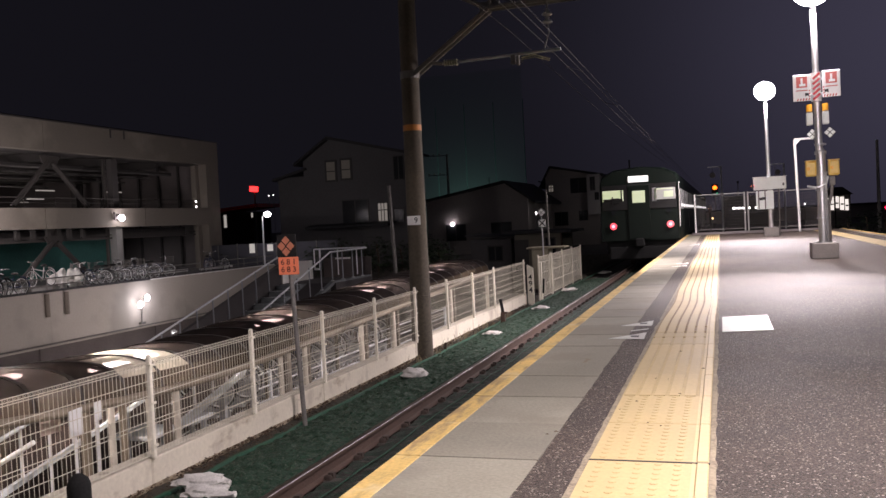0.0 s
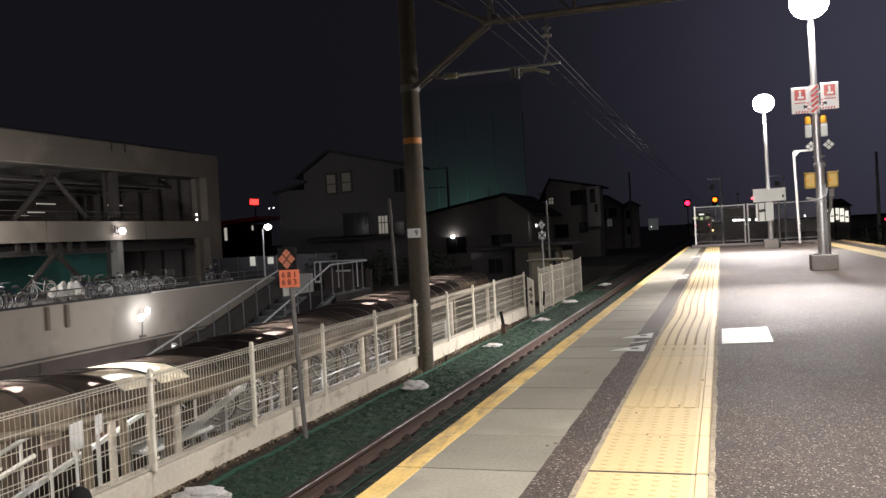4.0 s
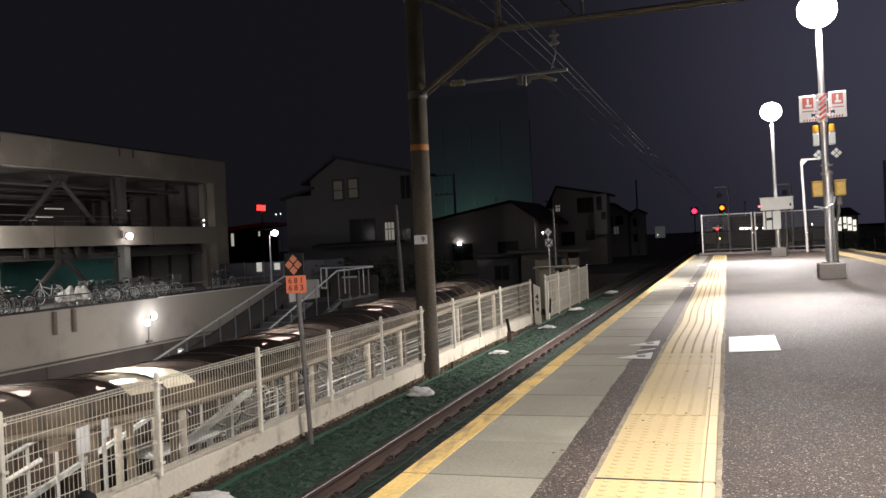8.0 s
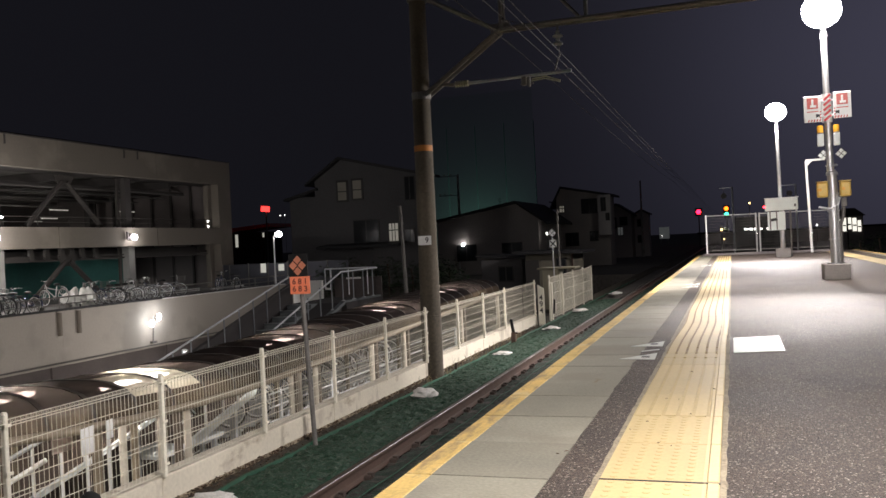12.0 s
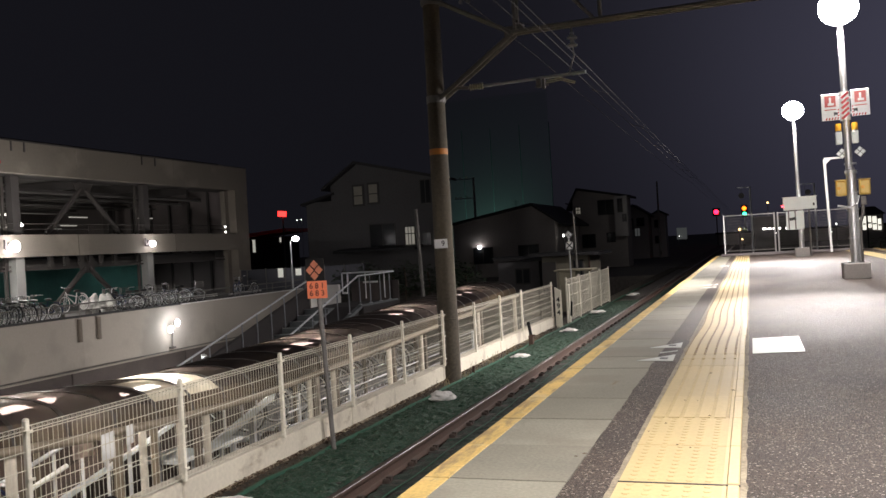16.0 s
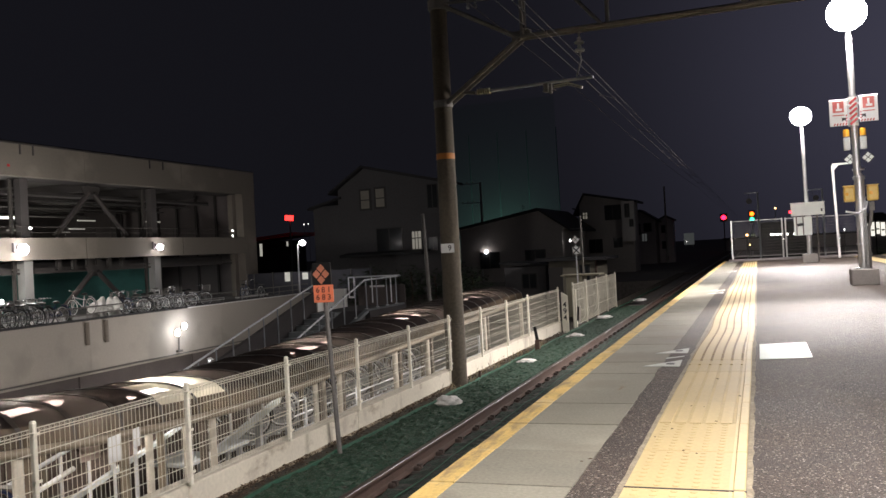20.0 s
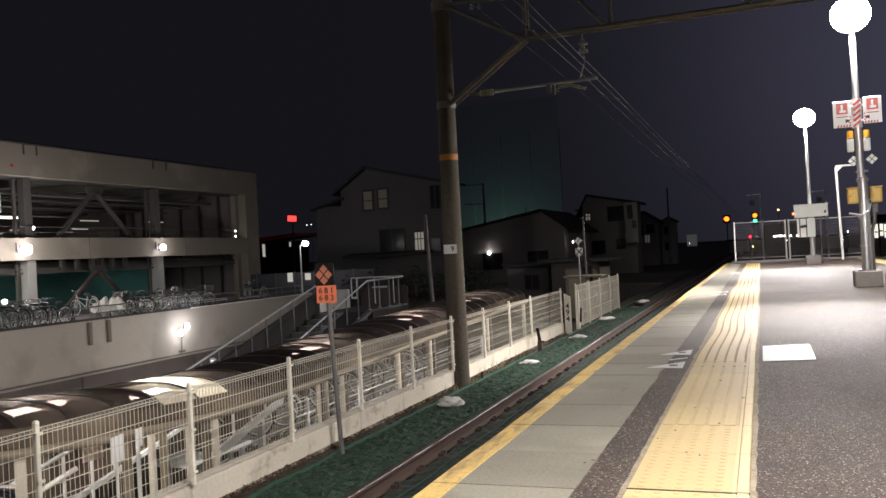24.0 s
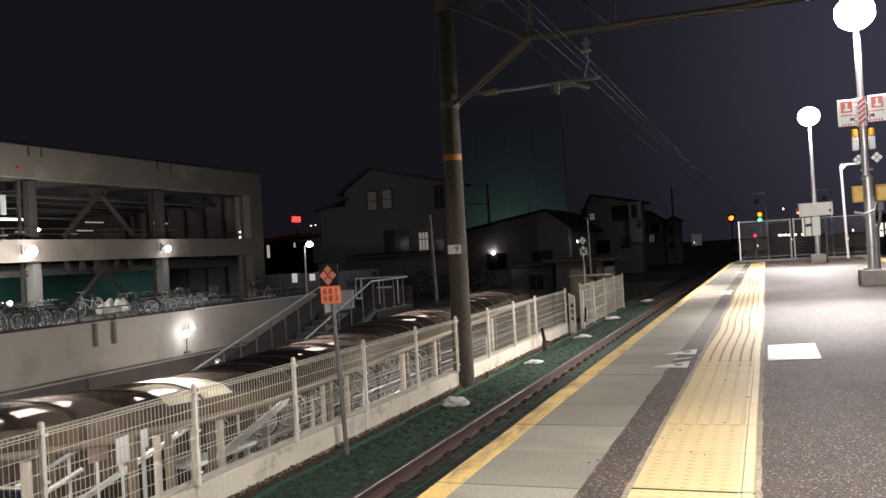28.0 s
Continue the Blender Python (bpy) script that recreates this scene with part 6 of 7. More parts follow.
        part("tread_plate", S().plate([(-0.5, 0, za + z0), (-0.5, ln, zb + z0), (0, ln, zb + z0), (0, 0, za + z0)], (0, 0, -0.04)), BROWN_BOARD, q, "dark brown tread plate")
        for u in (0.08, 0.93):
            h = za + z0 + (zb - za) * u
            part("support", S().box((-0.3, ln * u, h / 2 - 0.02), (0.09, 0.09, h - 0.04)), GALV, q)
        for u in (0.24, 0.5, 0.72):
            h = za + z0 + (zb - za) * u
            part("rail_post", S().tube((0.03, ln * u, h), (0.03, ln * u, h + 0.52), 0.02, seg=6), WHITE_STEEL, q)
        if rail:
            part("handrail", S().tube((0.03, 0, za + z0 + rail), (0.03, ln * 0.42, za + z0 + (zb - za) * 0.42 + rail), 0.026, seg=8), GALV, q)
            part("lower_rail", S().tube((0.03, 0, za + z0 + rail * 0.55), (0.03, ln * 0.3, za + z0 + (zb - za) * 0.3 + rail * 0.55), 0.03, seg=8), WHITE_STEEL, q)
        else:
            part("landing", S().box((-0.25, 0.1, za + z0 - 0.02), (0.6, 1.5, 0.06), bevel=0.01), STRINGER, q, "pale flat landing")
            for y in (-0.55, 0.7):
                part("support", S().box((-0.02, y, (za + z0 - 0.05) / 2), (0.06, 0.06, za + z0 - 0.05)), GALV, q)


build_bicycles()


PINK_BOARD = mat("faded_pink_board", (0.52, 0.41, 0.36), 0.6, vary=0.12, scale=6)
NOTICES = ((-6.02, 6.745, -0.785, 0.225, 0.26, 11), (-6.02, 7.055, -0.74, 0.13, 0.19, 13))


def build_notices():
    for x, y, z, w, h, tilt in NOTICES:
        n = thing("notice_stand", (x, y, PIT), "white notice board on a thin steel stand", "notice", "notices under the canopy")
        part("stand", S().tube((0, 0, 0), (0, 0, z - PIT - h / 2), 0.016, seg=8), WHITE_STEEL, n)
        part("board", S().box((0.02, 0, z - PIT), (0.008, w, h), tilt, 0, 0), WHITE_FACE, n)
    n = thing("notice_stand", (-6.40, 6.82, PIT), "dull pink notice board on a thin white stand", "notice", "notices under the canopy")
    part("stand", S().tube((0, 0, 0), (0, 0, 2.70), 0.016, seg=8), WHITE_STEEL, n)
    part("board", S().box((0.02, 0, 2.77), (0.008, 0.25, 0.19), -6, 0, 0), PINK_BOARD, n)
    w = thing("wall_floodlight", (-23.9, 31.1, -1.95), "twin floodlight on a short arm on the retaining wall, lit", "floodlight")
    part("arm", S().tube((0.0, 0, -0.75), (0.06, 0, 0.06), 0.03, seg=8), GALV_DARK, w)
    part("junction_box", S().box((0.03, 0, -0.72), (0.14, 0.3, 0.09)), GALV_DARK, w)
    for sg, z in ((-1, 0.10), (1, 0.34)):
        h = part("lamp_head", S().box((0.10, sg * 0.15, z + 0.0), (0.10, 0.16, 0.2), 0, sg * -20, 0, bevel=0.03), GALV_DARK, w)
        part("lens", S().blob((0.16, sg * 0.24, z + 0.0), (0.10, 0.14, 0.15), 1, 0.1, 12, 8), FLOOD_GLOW, h, "glaring lens", smooth=True)


build_notices()


# ---- street side: houses, lamps, fences, trees ----
def window(parent, x, z, w, h, y, pane, name="window"):
    rim = 0.26 if pane is BLIND else 0.12
    f = part(name, S().box((x, y - 0.03, z), (w + rim, 0.06, h + rim), bevel=0.01), FRAME, parent)
    part("pane", S().box((x, y - 0.065, z), (w, 0.012, h)), pane, f)
    # the lit ones have three narrow panes, those with blinds a transom
    for u in ((-1 / 6, 1 / 6) if pane is DIM_WINDOW else () if pane is BLIND else (0,)):
        part("mullion", S().box((x + u * w, y - 0.075, z), (0.05, 0.014, h)), FRAME, f)
    if pane in (BLIND, DIM_WINDOW):
        part("transom", S().box((x, y - 0.077, z - (0.02 if pane is BLIND else -0.12) * h), (w, 0.014, 0.06)), FRAME, f)
    return f


def house(loc, w, d, eave, ridge, ridge_x, wall, label, windows, over=0.45):
    """A gabled house whose gable faces -y; ridge_x: where the ridge stands across the gable (0 to 1)."""
    h = thing("house", loc, label, "house")
    rx = w * ridge_x
    part("wall", S().plate([(0, 0, 0), (w, 0, 0), (w, 0, eave), (rx, 0, ridge), (0, 0, eave)], (0, d, 0)), wall, h)
    for (xa, za), (xb, zb) in (((0 - over, eave - over * (ridge - eave) / rx), (rx, ridge)), ((rx, ridge), (w + over, eave - over * (ridge - eave) / (w - rx)))):
        part("roof_slope", S().plate([(xa, -over, za), (xb, -over, zb), (xb, -over, zb + 0.18), (xa, -over, za + 0.18)], (0, d + 2 * over, 0)), ROOF, h, "dark roof slope")
    for x, z, ww, hh, pane in windows:
        window(h, x, z, ww, hh, 0, pane)
    part("gutter", S().tube((-over, -over, eave - 0.25), (-over, d + over, eave - 0.25), 0.06, seg=6), FRAME, h)
    return h


HUT_WALL = mat("dull_hut_wall", (0.17, 0.155, 0.12), 0.85, vary=0.2, scale=1.2)


def build_houses():
    g = -1.36
    a = house((-25.4, 50, g), 7.1, 2.6, 6.75, 8.0, 0.27, HOUSE_A, "two-storey grey gabled house, unlit",
              [(1.95, 6.0, 0.58, 1.14, BLIND), (3.0, 6.05, 0.58, 1.14, BLIND), (3.5, 3.35, 1.7, 1.4, GLASS), (5.36, 3.22, 0.60, 1.1, DIM_WINDOW), (6.45, 2.95, 0.55, 0.75, GLASS), (6.55, 5.9, 0.6, 1.4, GLASS)])
    part("porch_roof", S().box((3.4, -0.7, 2.5), (5.6, 1.4, 0.16), 0, 6), ROOF, a)
    part("annex", S().box((-0.98, 2.2, 2.9), (1.95, 4.0, 5.8)), HOUSE_A, a)
    part("annex_roof", S().box((-0.98, 2.1, 5.95), (2.5, 4.6, 0.16), 0, 0, -14), ROOF, a)
    b = house((-13.6, 70, g), 4.3, 3.0, 5.6, 6.4, 0.10, HOUSE_B, "two-storey beige house with a white side bay",
              [(2.7, 4.85, 1.2, 1.1, GLASS), (0.45, 4.72, 0.34, 0.5, DIM_WINDOW), (1.2, 2.2, 1.0, 1.0, GLASS), (3.0, 2.4, 0.6, 0.7, GLASS)])
    part("white_bay", S().box((4.0, -0.35, 4.05), (1.0, 0.9, 3.2)), HOUSE_C, b, "white bay")
    window(b, 3.95, 4.9, 0.3, 1.0, -0.80, GLASS)
    window(b, 4.25, 3.9, 0.22, 0.5, -0.80, GLASS)
    c = house((-20.6, 60, g), 7.6, 9.0, 3.9, 4.98, 0.80, HOUSE_B, "single-storey house with a wide dark roof", [(2.2, 1.6, 1.4, 1.1, GLASS), (5.6, 1.6, 1.4, 1.1, GLASS)], 0.7)
    part("aerial", S().tube((4.6, 1.0, 4.6), (4.6, 1.0, 5.55), 0.02, seg=5).box((4.6, 1.0, 5.4), (0.5, 0.02, 0.02)).box((4.6, 1.0, 5.25), (0.36, 0.02, 0.02)), GALV_DARK, c, "thin aerial on the roof")
    house((-13.0, 92, g), 3.0, 3.0, 4.6, 5.6, 0.5, HOUSE_B, "narrow two-storey house by the line", [(1.0, 3.7, 0.7, 0.9, BLIND), (2.2, 3.85, 0.7, 0.8, GLASS), (1.84, 2.8, 0.5, 0.8, DIM_PANEL_GLOW)])
    house((-9.9, 94, g), 1.5, 2.0, 4.5, 4.9, 0.5, HOUSE_C, "pale narrow building by the line", [(0.5, 3.6, 0.3, 0.7, GLASS), (0.5, 1.9, 0.3, 0.7, GLASS)], 0.2)
    # low cream hut by the fence end
    h = thing("trackside_hut", (-8.4, 36.0, g), "low cream hut with a flat dark roof beside the line", "hut")
    part("wall", S().box((0.95, 1.5, 0.85), (2.0, 3.0, 1.7), bevel=0.02), HUT_WALL, h)
    part("roof", S().box((0.95, 1.4, 1.76), (3.0, 3.6, 0.12), 0, 0, 1), ROOF, h)
    window(h, 1.5, 1.1, 0.35, 0.7, 0, GLASS)
    part("door", S().box((0.25, -0.03, 0.75), (0.6, 0.05, 1.4)), FRAME, h)
    part("pipe", S().tube((1.98, -0.05, 0.0), (1.98, -0.05, 1.7), 0.04, seg=8), RUST, h)
    i = thing("garden_shed", (-10.9, 37.5, g), "small grey shed with a lean-to roof", "shed")
    part("wall", S().box((1.0, 1.2, 0.75), (1.9, 2.4, 1.5)), HOUSE_A, i)
    part("roof", S().box((1.0, 1.2, 1.62), (2.3, 2.8, 0.1), 0, 0, 4), ROOF, i)
    window(i, 1.2, 0.85, 0.6, 0.6, 0, GLASS)
    # far practice net on tall masts
    n = thing("practice_net", (-58, 160, g), "huge dim teal practice net on tall masts", "net")
    part("net", S().box((11.6, 0, 15.5), (23.2, 0.1, 31)), GOLF_NET, n)
    for k in range(5):
        part("mast", S().tube((k * 5.8, 0.3, 0), (k * 5.8, 0.3, 25), 0.07, seg=8), GREEN_MESH, n)


def utility_pole(x, y, h, label, arms=True):
    p = thing("utility_pole", (x, y, -1.36), label, "utility pole", "poles in the streets")
    part("shaft", S().tube((0, 0, 0), (0, 0, h), 0.13, 0.08, 12), CONCRETE, p, smooth=True)
    if arms:
        for k in range(2):
            a = part("crossarm", S().box((-0.75, 0, h - 0.1 - k * 1.5), (1.7, 0.06, 0.06)), GALV, p)
            for j in (-1.5, -1.1, -0.6):
                part("insulator", S().lathe((j, 0, h - 0.06 - k * 1.5), [(0.04, 0), (0.06, 0.05), (0.04, 0.12)], 8), PORCELAIN, a)


def street_lamp(x, y, zh, label, head_r):
    p = thing("street_lamp", (x, y, -0.89 if y < 45 else -1.36), label, "street lamp")
    h = zh - (-0.89 if y < 45 else -1.36)
    part("shaft", S().tube((0, 0, 0), (0, 0, h), 0.05, 0.04, 10), GALV, p)
    part("arm", S().path([(0, 0, h), (0.25, -0.05, h + 0.12)], 0.03, 6), GALV, p)
    part("lamp_head", S().blob((0.36, -0.08, h + 0.10), (head_r, head_r, head_r * 0.8), 1, 0.05, 12, 8), LAMP_GLOW, p, "glaring lamp head", smooth=True)


SITE_PANEL = mat("blue_grey_site_panel", (0.062, 0.062, 0.078), 0.7, vary=0.2, scale=1.5)


def build_street():
    build_houses()
    sp = thing("steel_pole", (-11.08, 28.6, -1.36), "slim leaning grey steel pole beside the landing", "pole")
    part("shaft", S().tube((0, 0, 0), (-0.12, 0, 3.72), 0.075, 0.06, 12), GALV_DARK, sp, smooth=True)
    part("cap", S().lathe((-0.12, 0, 3.72), [(0.07, 0), (0.05, 0.04)], 12), GALV_DARK, sp)
    part("strap", S().lathe((-0.09, 0, 3.1), [(0.08, 0), (0.08, 0.05)], 12), GALV_DARK, sp)
    p = thing("utility_pole", (-5.41, 28.0, -1.36), "slim pale steel pole behind the close-meshed fence", "utility pole")
    part("shaft", S().tube((0, 0, 0), (-0.02, 0, 3.3), 0.032, 0.03, 10), GALV_DARK, p, smooth=True)
    utility_pole(-20.1, 64.0, 7.7, "utility pole with crossarms behind the houses")
    utility_pole(-8.9, 92.0, 8.0, "plain utility pole beside the line", False)
    utility_pole(9.5, 60.0, 6.2, "utility pole beyond the far platform side", False)
    street_lamp(-24.0, 42.0, 1.85, "slim street lamp at the deck end, lit", 0.19)
    street_lamp(-19.0, 60.0, 0.75, "small garden lamp between the houses, lit", 0.13)
    r = thing("red_sign", (-70.5, 120.0, -1.36), "glowing red rectangular sign on a mast", "sign")
    part("mast", S().tube((0.7, 0.2, 0), (0.7, 0.2, 9), 0.12, seg=8), GALV_DARK, r)
    part("panel", S().box((0.7, 0, 9.25), (1.45, 0.15, 0.85), 0, 0, 6), REDSIGN_GLOW, r, "glowing red panel")
    q = thing("red_roofed_shop", (-92, 130, -1.36), "low shop with a red-lit roof edge", "shop")
    part("wall", S().box((8, 3, 3.0), (16, 6, 6.0)), TRAIN_GREY, q)
    part("roof", S().box((8, 3, 6.35), (19, 8, 0.6), 0, 0, -4), RED, q)
    part("window", S().box((10.5, -0.05, 4.6), (0.5, 0.1, 2.2)), NOTICE_WINDOW_GLOW, q, "narrow lit window")
    part("window", S().box((15.8, -0.05, 5.4), (0.3, 0.1, 0.8)), NOTICE_WINDOW_GLOW, q, "small lit window")
    # dark site fence with two pale notices at the deck end
    s = thing("site_fence", (-28.2, 38.5, -0.89), "dark panel fence at the end of the deck", "fence")
    for k in range(7):
        part("panel", S().box((k * 1.25, 4.6, 0.62), (1.22, 0.06, 1.24)), SITE_PANEL, s)
        part("post", S().tube((k * 1.25 - 0.62, 4.55, 0), (k * 1.25 - 0.62, 4.55, 1.3), 0.03, seg=6), GALV_DARK, s)
    # The notices get a glow in place of light falling on them.
    for x in (2.85, 4.0):
        part("notice", S().box((x, 4.54, 0.98), (0.34 if x < 4 else 0.36, 0.02, 0.52 if x < 4 else 0.38)), NOTICE_WINDOW_GLOW, s, "pale notice")
    # pale board far off by the line
    w = thing("notice_board", (-14.5, 200.0, -1.36), "pale square board on two legs beside the line", "notice")
    # The board's weak glow stands in for light on its pale face.
    part("board", S().box((0, 0, 2.5), (2.2, 0.1, 2.6)), DIM_PANEL_GLOW, w)
    for x in (-0.8, 0.8):
        part("leg", S().tube((x, 0.1, 0), (x, 0.1, 1.5), 0.08, seg=6), GALV_DARK, w)
    part("lamp", S().blob((-0.5, -0.2, 1.9), (0.06, 0.06, 0.06), 1, 0.0, 8, 6), WHITE_GLOW, w)


def shrub(loc, size, count, label, seed):
    rnd = random.Random(seed)
    t = thing("shrub", loc, label, "shrub")
    part("stem", S().path([(0, 0, 0), (0.05, 0.02, size[2] * 0.5), (0.0, 0.0, size[2] * 0.8)], 0.04, 6), BARK, t)
    s = S()
    for _ in range(count):
        u = Vector((rnd.gauss(0, 1), rnd.gauss(0, 1), rnd.gauss(0, 1))).normalized() * rnd.uniform(0.4, 1.0)
        c = Vector((u.x * size[0], u.y * size[1], size[2] * (0.55 + 0.45 * u.z)))
        a = rnd.uniform(0, 6.28)
        d1 = Vector((math.cos(a), math.sin(a), rnd.uniform(-0.5, 0.5))) * rnd.uniform(0.06, 0.13)
        d2 = Vector((-math.sin(a), math.cos(a), rnd.uniform(-0.5, 0.5))) * rnd.uniform(0.03, 0.07)
        s.add([c - d1, c + d2, c + d1, c - d2], [(0, 1, 2, 3)])
    part("leaves", s, LEAF, t)


build_street()
for k in range(7):
    shrub((-16.5 + k * 0.9, 33.5 + 0.4 * (k % 3), -1.36), (0.8, 0.8, 1.7 + 0.3 * (k % 2)), 420, "dark garden shrub behind the landing", k)
for k in range(10):
    shrub((5.6 + k * 1.1, 44 + (k % 3) * 2.0, -1.36), (0.9, 0.9, 1.8 + 0.2 * (k % 3)), 260, "dark hedge shrub beyond the far track", 40 + k)


# ---- signals beyond the platform ----
def lens_drum(parent, name, loc, r, faces):
    """A three-faced drum in a signal head: the face turned to -y shows its lens."""
    corner = [(1.24 * r * math.cos(radians(a)), 1.24 * r * math.sin(radians(a)), -1.1 * r) for a in (-30, 90, 210)]
    d = part(name, S().plate(corner, (0, 0, 2.2 * r)), BLACK, parent)
    d.location = loc
    for k, glow_mat in enumerate(faces):
        if glow_mat is None:
            continue
        a = radians(-90 + 120 * k)
        n = Vector((math.cos(a), math.sin(a), 0))
        e = Vector((-n.y, n.x, 0))
        c = n * r * 0.62
        s = S()
        ring = [c + e * (r * math.cos(t)) + Vector((0, 0, r * math.sin(t))) for t in [2 * math.pi * i / 16 for i in range(16)]]
        s.plate(ring, n * r * 0.12)
        part("lens", s, glow_mat, d, "lit coloured lens")
    return d


def signal(x, y, z, label, heads, post=True):
    """heads: (height above z, radius, faces) of each drum."""
    g = thing("railway_signal", (x, y, -1.36), label, "railway signal")
    h = z + 1.36
    top = max(a for a, _, _ in heads)
    low = min(a for a, _, _ in heads)
    if post:
        part("post", S().tube((0, 0.5, 0), (0, 0.5, h + top + 0.4), 0.10, seg=10), GALV_DARK, g)
    rr = heads[0][1]
    part("backboard", S().box((0, 0.42, h + (top + low) / 2), (rr * 3.0, 0.05, top - low + rr * 3.4), bevel=0.02), BLACK, g)
    drums = []
    for dz, r, faces in heads:
        d = lens_drum(g, "lens_drum", (0, 0, h + dz), r, faces)
        drums.append(d)
        part("visor", S().plate([(r * 1.25 * math.cos(t), -r * 0.9, h + dz + r * 1.25 * math.sin(t)) for t in [math.pi * k / 8 for k in range(9)]] +
                                [(r * 1.15 * math.cos(t), -r * 0.9, h + dz + r * 1.15 * math.sin(t)) for t in [math.pi * k / 8 for k in range(8, -1, -1)]], (0, r * 1.6, 0)), BLACK, g)
    return g, drums


# Lens radii are oversized, so that the discs carry the lights' glare.
signal_a, (drum_a,) = signal(-5.51, 160.0, 4.54, "home signal beside the line showing red, later amber", [(0.0, 0.42, (None, RED_GLOW, AMBER_GLOW))])
signal_b, (drum_b1, drum_b2) = signal(-0.99, 200.0, 5.85, "two-light signal showing amber, later amber over green", [(0.0, 0.46, (AMBER_GLOW, None, None)), (-1.2, 0.40, (None, GREEN_GLOW, None))])
signal_c, (drum_c,) = signal(-0.99, 90.0, 1.10, "low road signal beyond the fence, dark, then red, then pale amber", [(0.0, 0.12, (RED_GLOW, PALE_GLOW, None))])
# small repeater lamp beside the control box on the far lamp post
repeater = thing("repeater_lamp", (1.02, 30.0, 1.66), "tiny repeater lamp at the side of the control box", "signal lamp")
part("housing", S().box((0.0, 0.06, 0), (0.11, 0.04, 0.13), bevel=0.01), BLACK, repeater)
part("bracket", S().box((0.03, 0.12, 0), (0.05, 0.12, 0.04)), GALV, repeater)
drum_r = lens_drum(repeater, "lens_drum", (0, 0, 0), 0.035, (None, RED_GLOW, AMBER_GLOW))
arrow = thing("route_indicator", (3.86, 200.0, 6.75), "tiny slanting amber route indicator lamp on a mast", "signal lamp")
part("mast", S().tube((0, 0.5, -8.1), (0, 0.5, 0.3), 0.08, seg=8), GALV_DARK, arrow)
drum_t = lens_drum(arrow, "lens_drum", (0, 0, 0), 0.20, (None, PALE_GLOW, None))


def build_far_lights():
    for x0, z0, board in ((0.12, 3.82, 0.0), (4.0, 3.75, 0.17)):
        f = thing("bracket_mast", (x0, 60.0, -1.36), "grey bracket mast with a short arm and a hanging board", "mast", "bracket masts beyond the platform")
        part("post", S().tube((0, 0, 0), (0, 0, z0 + 1.36), 0.055, seg=8), GALV, f)
        part("arm", S().box((-0.40, 0, z0 + 1.33), (0.86, 0.06, 0.06)), GALV, f)
        part("hanger", S().tube((-0.55, 0, z0 + 1.30), (-0.55, 0, z0 + 0.95), 0.015, seg=6), GALV_DARK, f)
        part("board", S().lathe((-0.55 + board, 0.02, z0 + 0.80), [(0.20, -0.01), (0.20, 0.01)], 6, axis="y"), GALV_DARK, f, "dark six-sided board")
    # a row of lit shop windows and lamps across the road
    sh = thing("roadside_shop", (0.6, 90.6, -1.36), "low roadside shop with a row of lit white windows", "shop")
    part("wall", S().box((1.9, 2, 1.8), (4.4, 4, 3.6)), TRAIN_GREY, sh)
    for k, (x, w) in enumerate(((0.75, 0.35), (1.2, 0.3), (1.6, 0.2), (2.1, 0.24), (2.75, 0.16))):
        part("window", S().box((x, -0.03, 2.38 - k * 0.015), (w, 0.06, 0.17)), WHITE_GLOW, sh, "lit white window")
    # bright shop across the far track
    b = thing("bright_shop", (10.2, 90.0, -1.36), "brightly lit white shop front across the tracks", "shop")
    part("wall", S().box((0.42, 2, 1.45), (2.4, 4, 3.5)), PARK_SLAB, b)
    part("roof", S().plate([(-1.0, -0.3, 3.15), (1.85, -0.3, 3.15), (0.9, -0.3, 3.9), (-0.2, -0.3, 3.9)], (0, 4.4, 0)), ROOF, b, "dark hipped roof")
    for k, (x, w, za, zb) in enumerate(((-0.45, 0.34, 1.75, 2.9), (-0.02, 0.30, 1.72, 3.0), (0.40, 0.36, 1.9, 3.0), (0.86, 0.34, 1.7, 2.95), (1.28, 0.28, 1.65, 2.7))):
        f = part("lit_front", S().box((x, -0.03, (za + zb) / 2), (w, 0.06, zb - za)), SHOP_GLOW, b, "glaring white shop window")
        part("sign_bar", S().box((x, -0.075, za + 0.45 + 0.1 * (k % 2)), (w * 0.8, 0.02, 0.16)), GREY_BAR, f)
    part("fascia", S().box((0.42, -0.06, 3.10), (2.4, 0.1, 0.12)), GALV_DARK, b)
    part("sign_post", S().tube((0.2, -0.5, 0), (0.2, -0.5, 3.4), 0.06, seg=8), TRAIN_GREY, b)
    for x, y, z, glow_mat in ((2.3, 90, 0.55, WHITE_GLOW), (7.6, 95, 1.4, WHITE_GLOW), (7.7, 95, 0.3, WHITE_GLOW), (-0.8, 92, 0.1, PALE_GLOW), (1.6, 95, 2.2, PALE_GLOW),
                              (12.5, 70, 0.9, WHITE_GLOW), (15.4, 80, 2.6, WHITE_GLOW), (8.2, 95, 1.1, WHITE_GLOW), (0.4, 95, 1.5, WHITE_GLOW), (14.0, 85, 0.4, RED_GLOW), (-12.42, 60, 1.36, WHITE_GLOW), (-67.2, 120, 6.7, WHITE_GLOW), (-66.4, 120, 6.75, WHITE_GLOW)):
        p = thing("distant_lamp", (x, y, -1.36), "tiny distant lamp on a thin post", "lamp", "distant lamps")
        part("post", S().tube((0, 0.1, 0), (0, 0.1, z + 1.36), 0.03, seg=6), GALV_DARK, p)
        part("bulb", S().blob((0, 0, z + 1.36), (0.07, 0.07, 0.09 if y > 75 else 0.10), 1, 0, 8, 6), glow_mat, p, smooth=True)
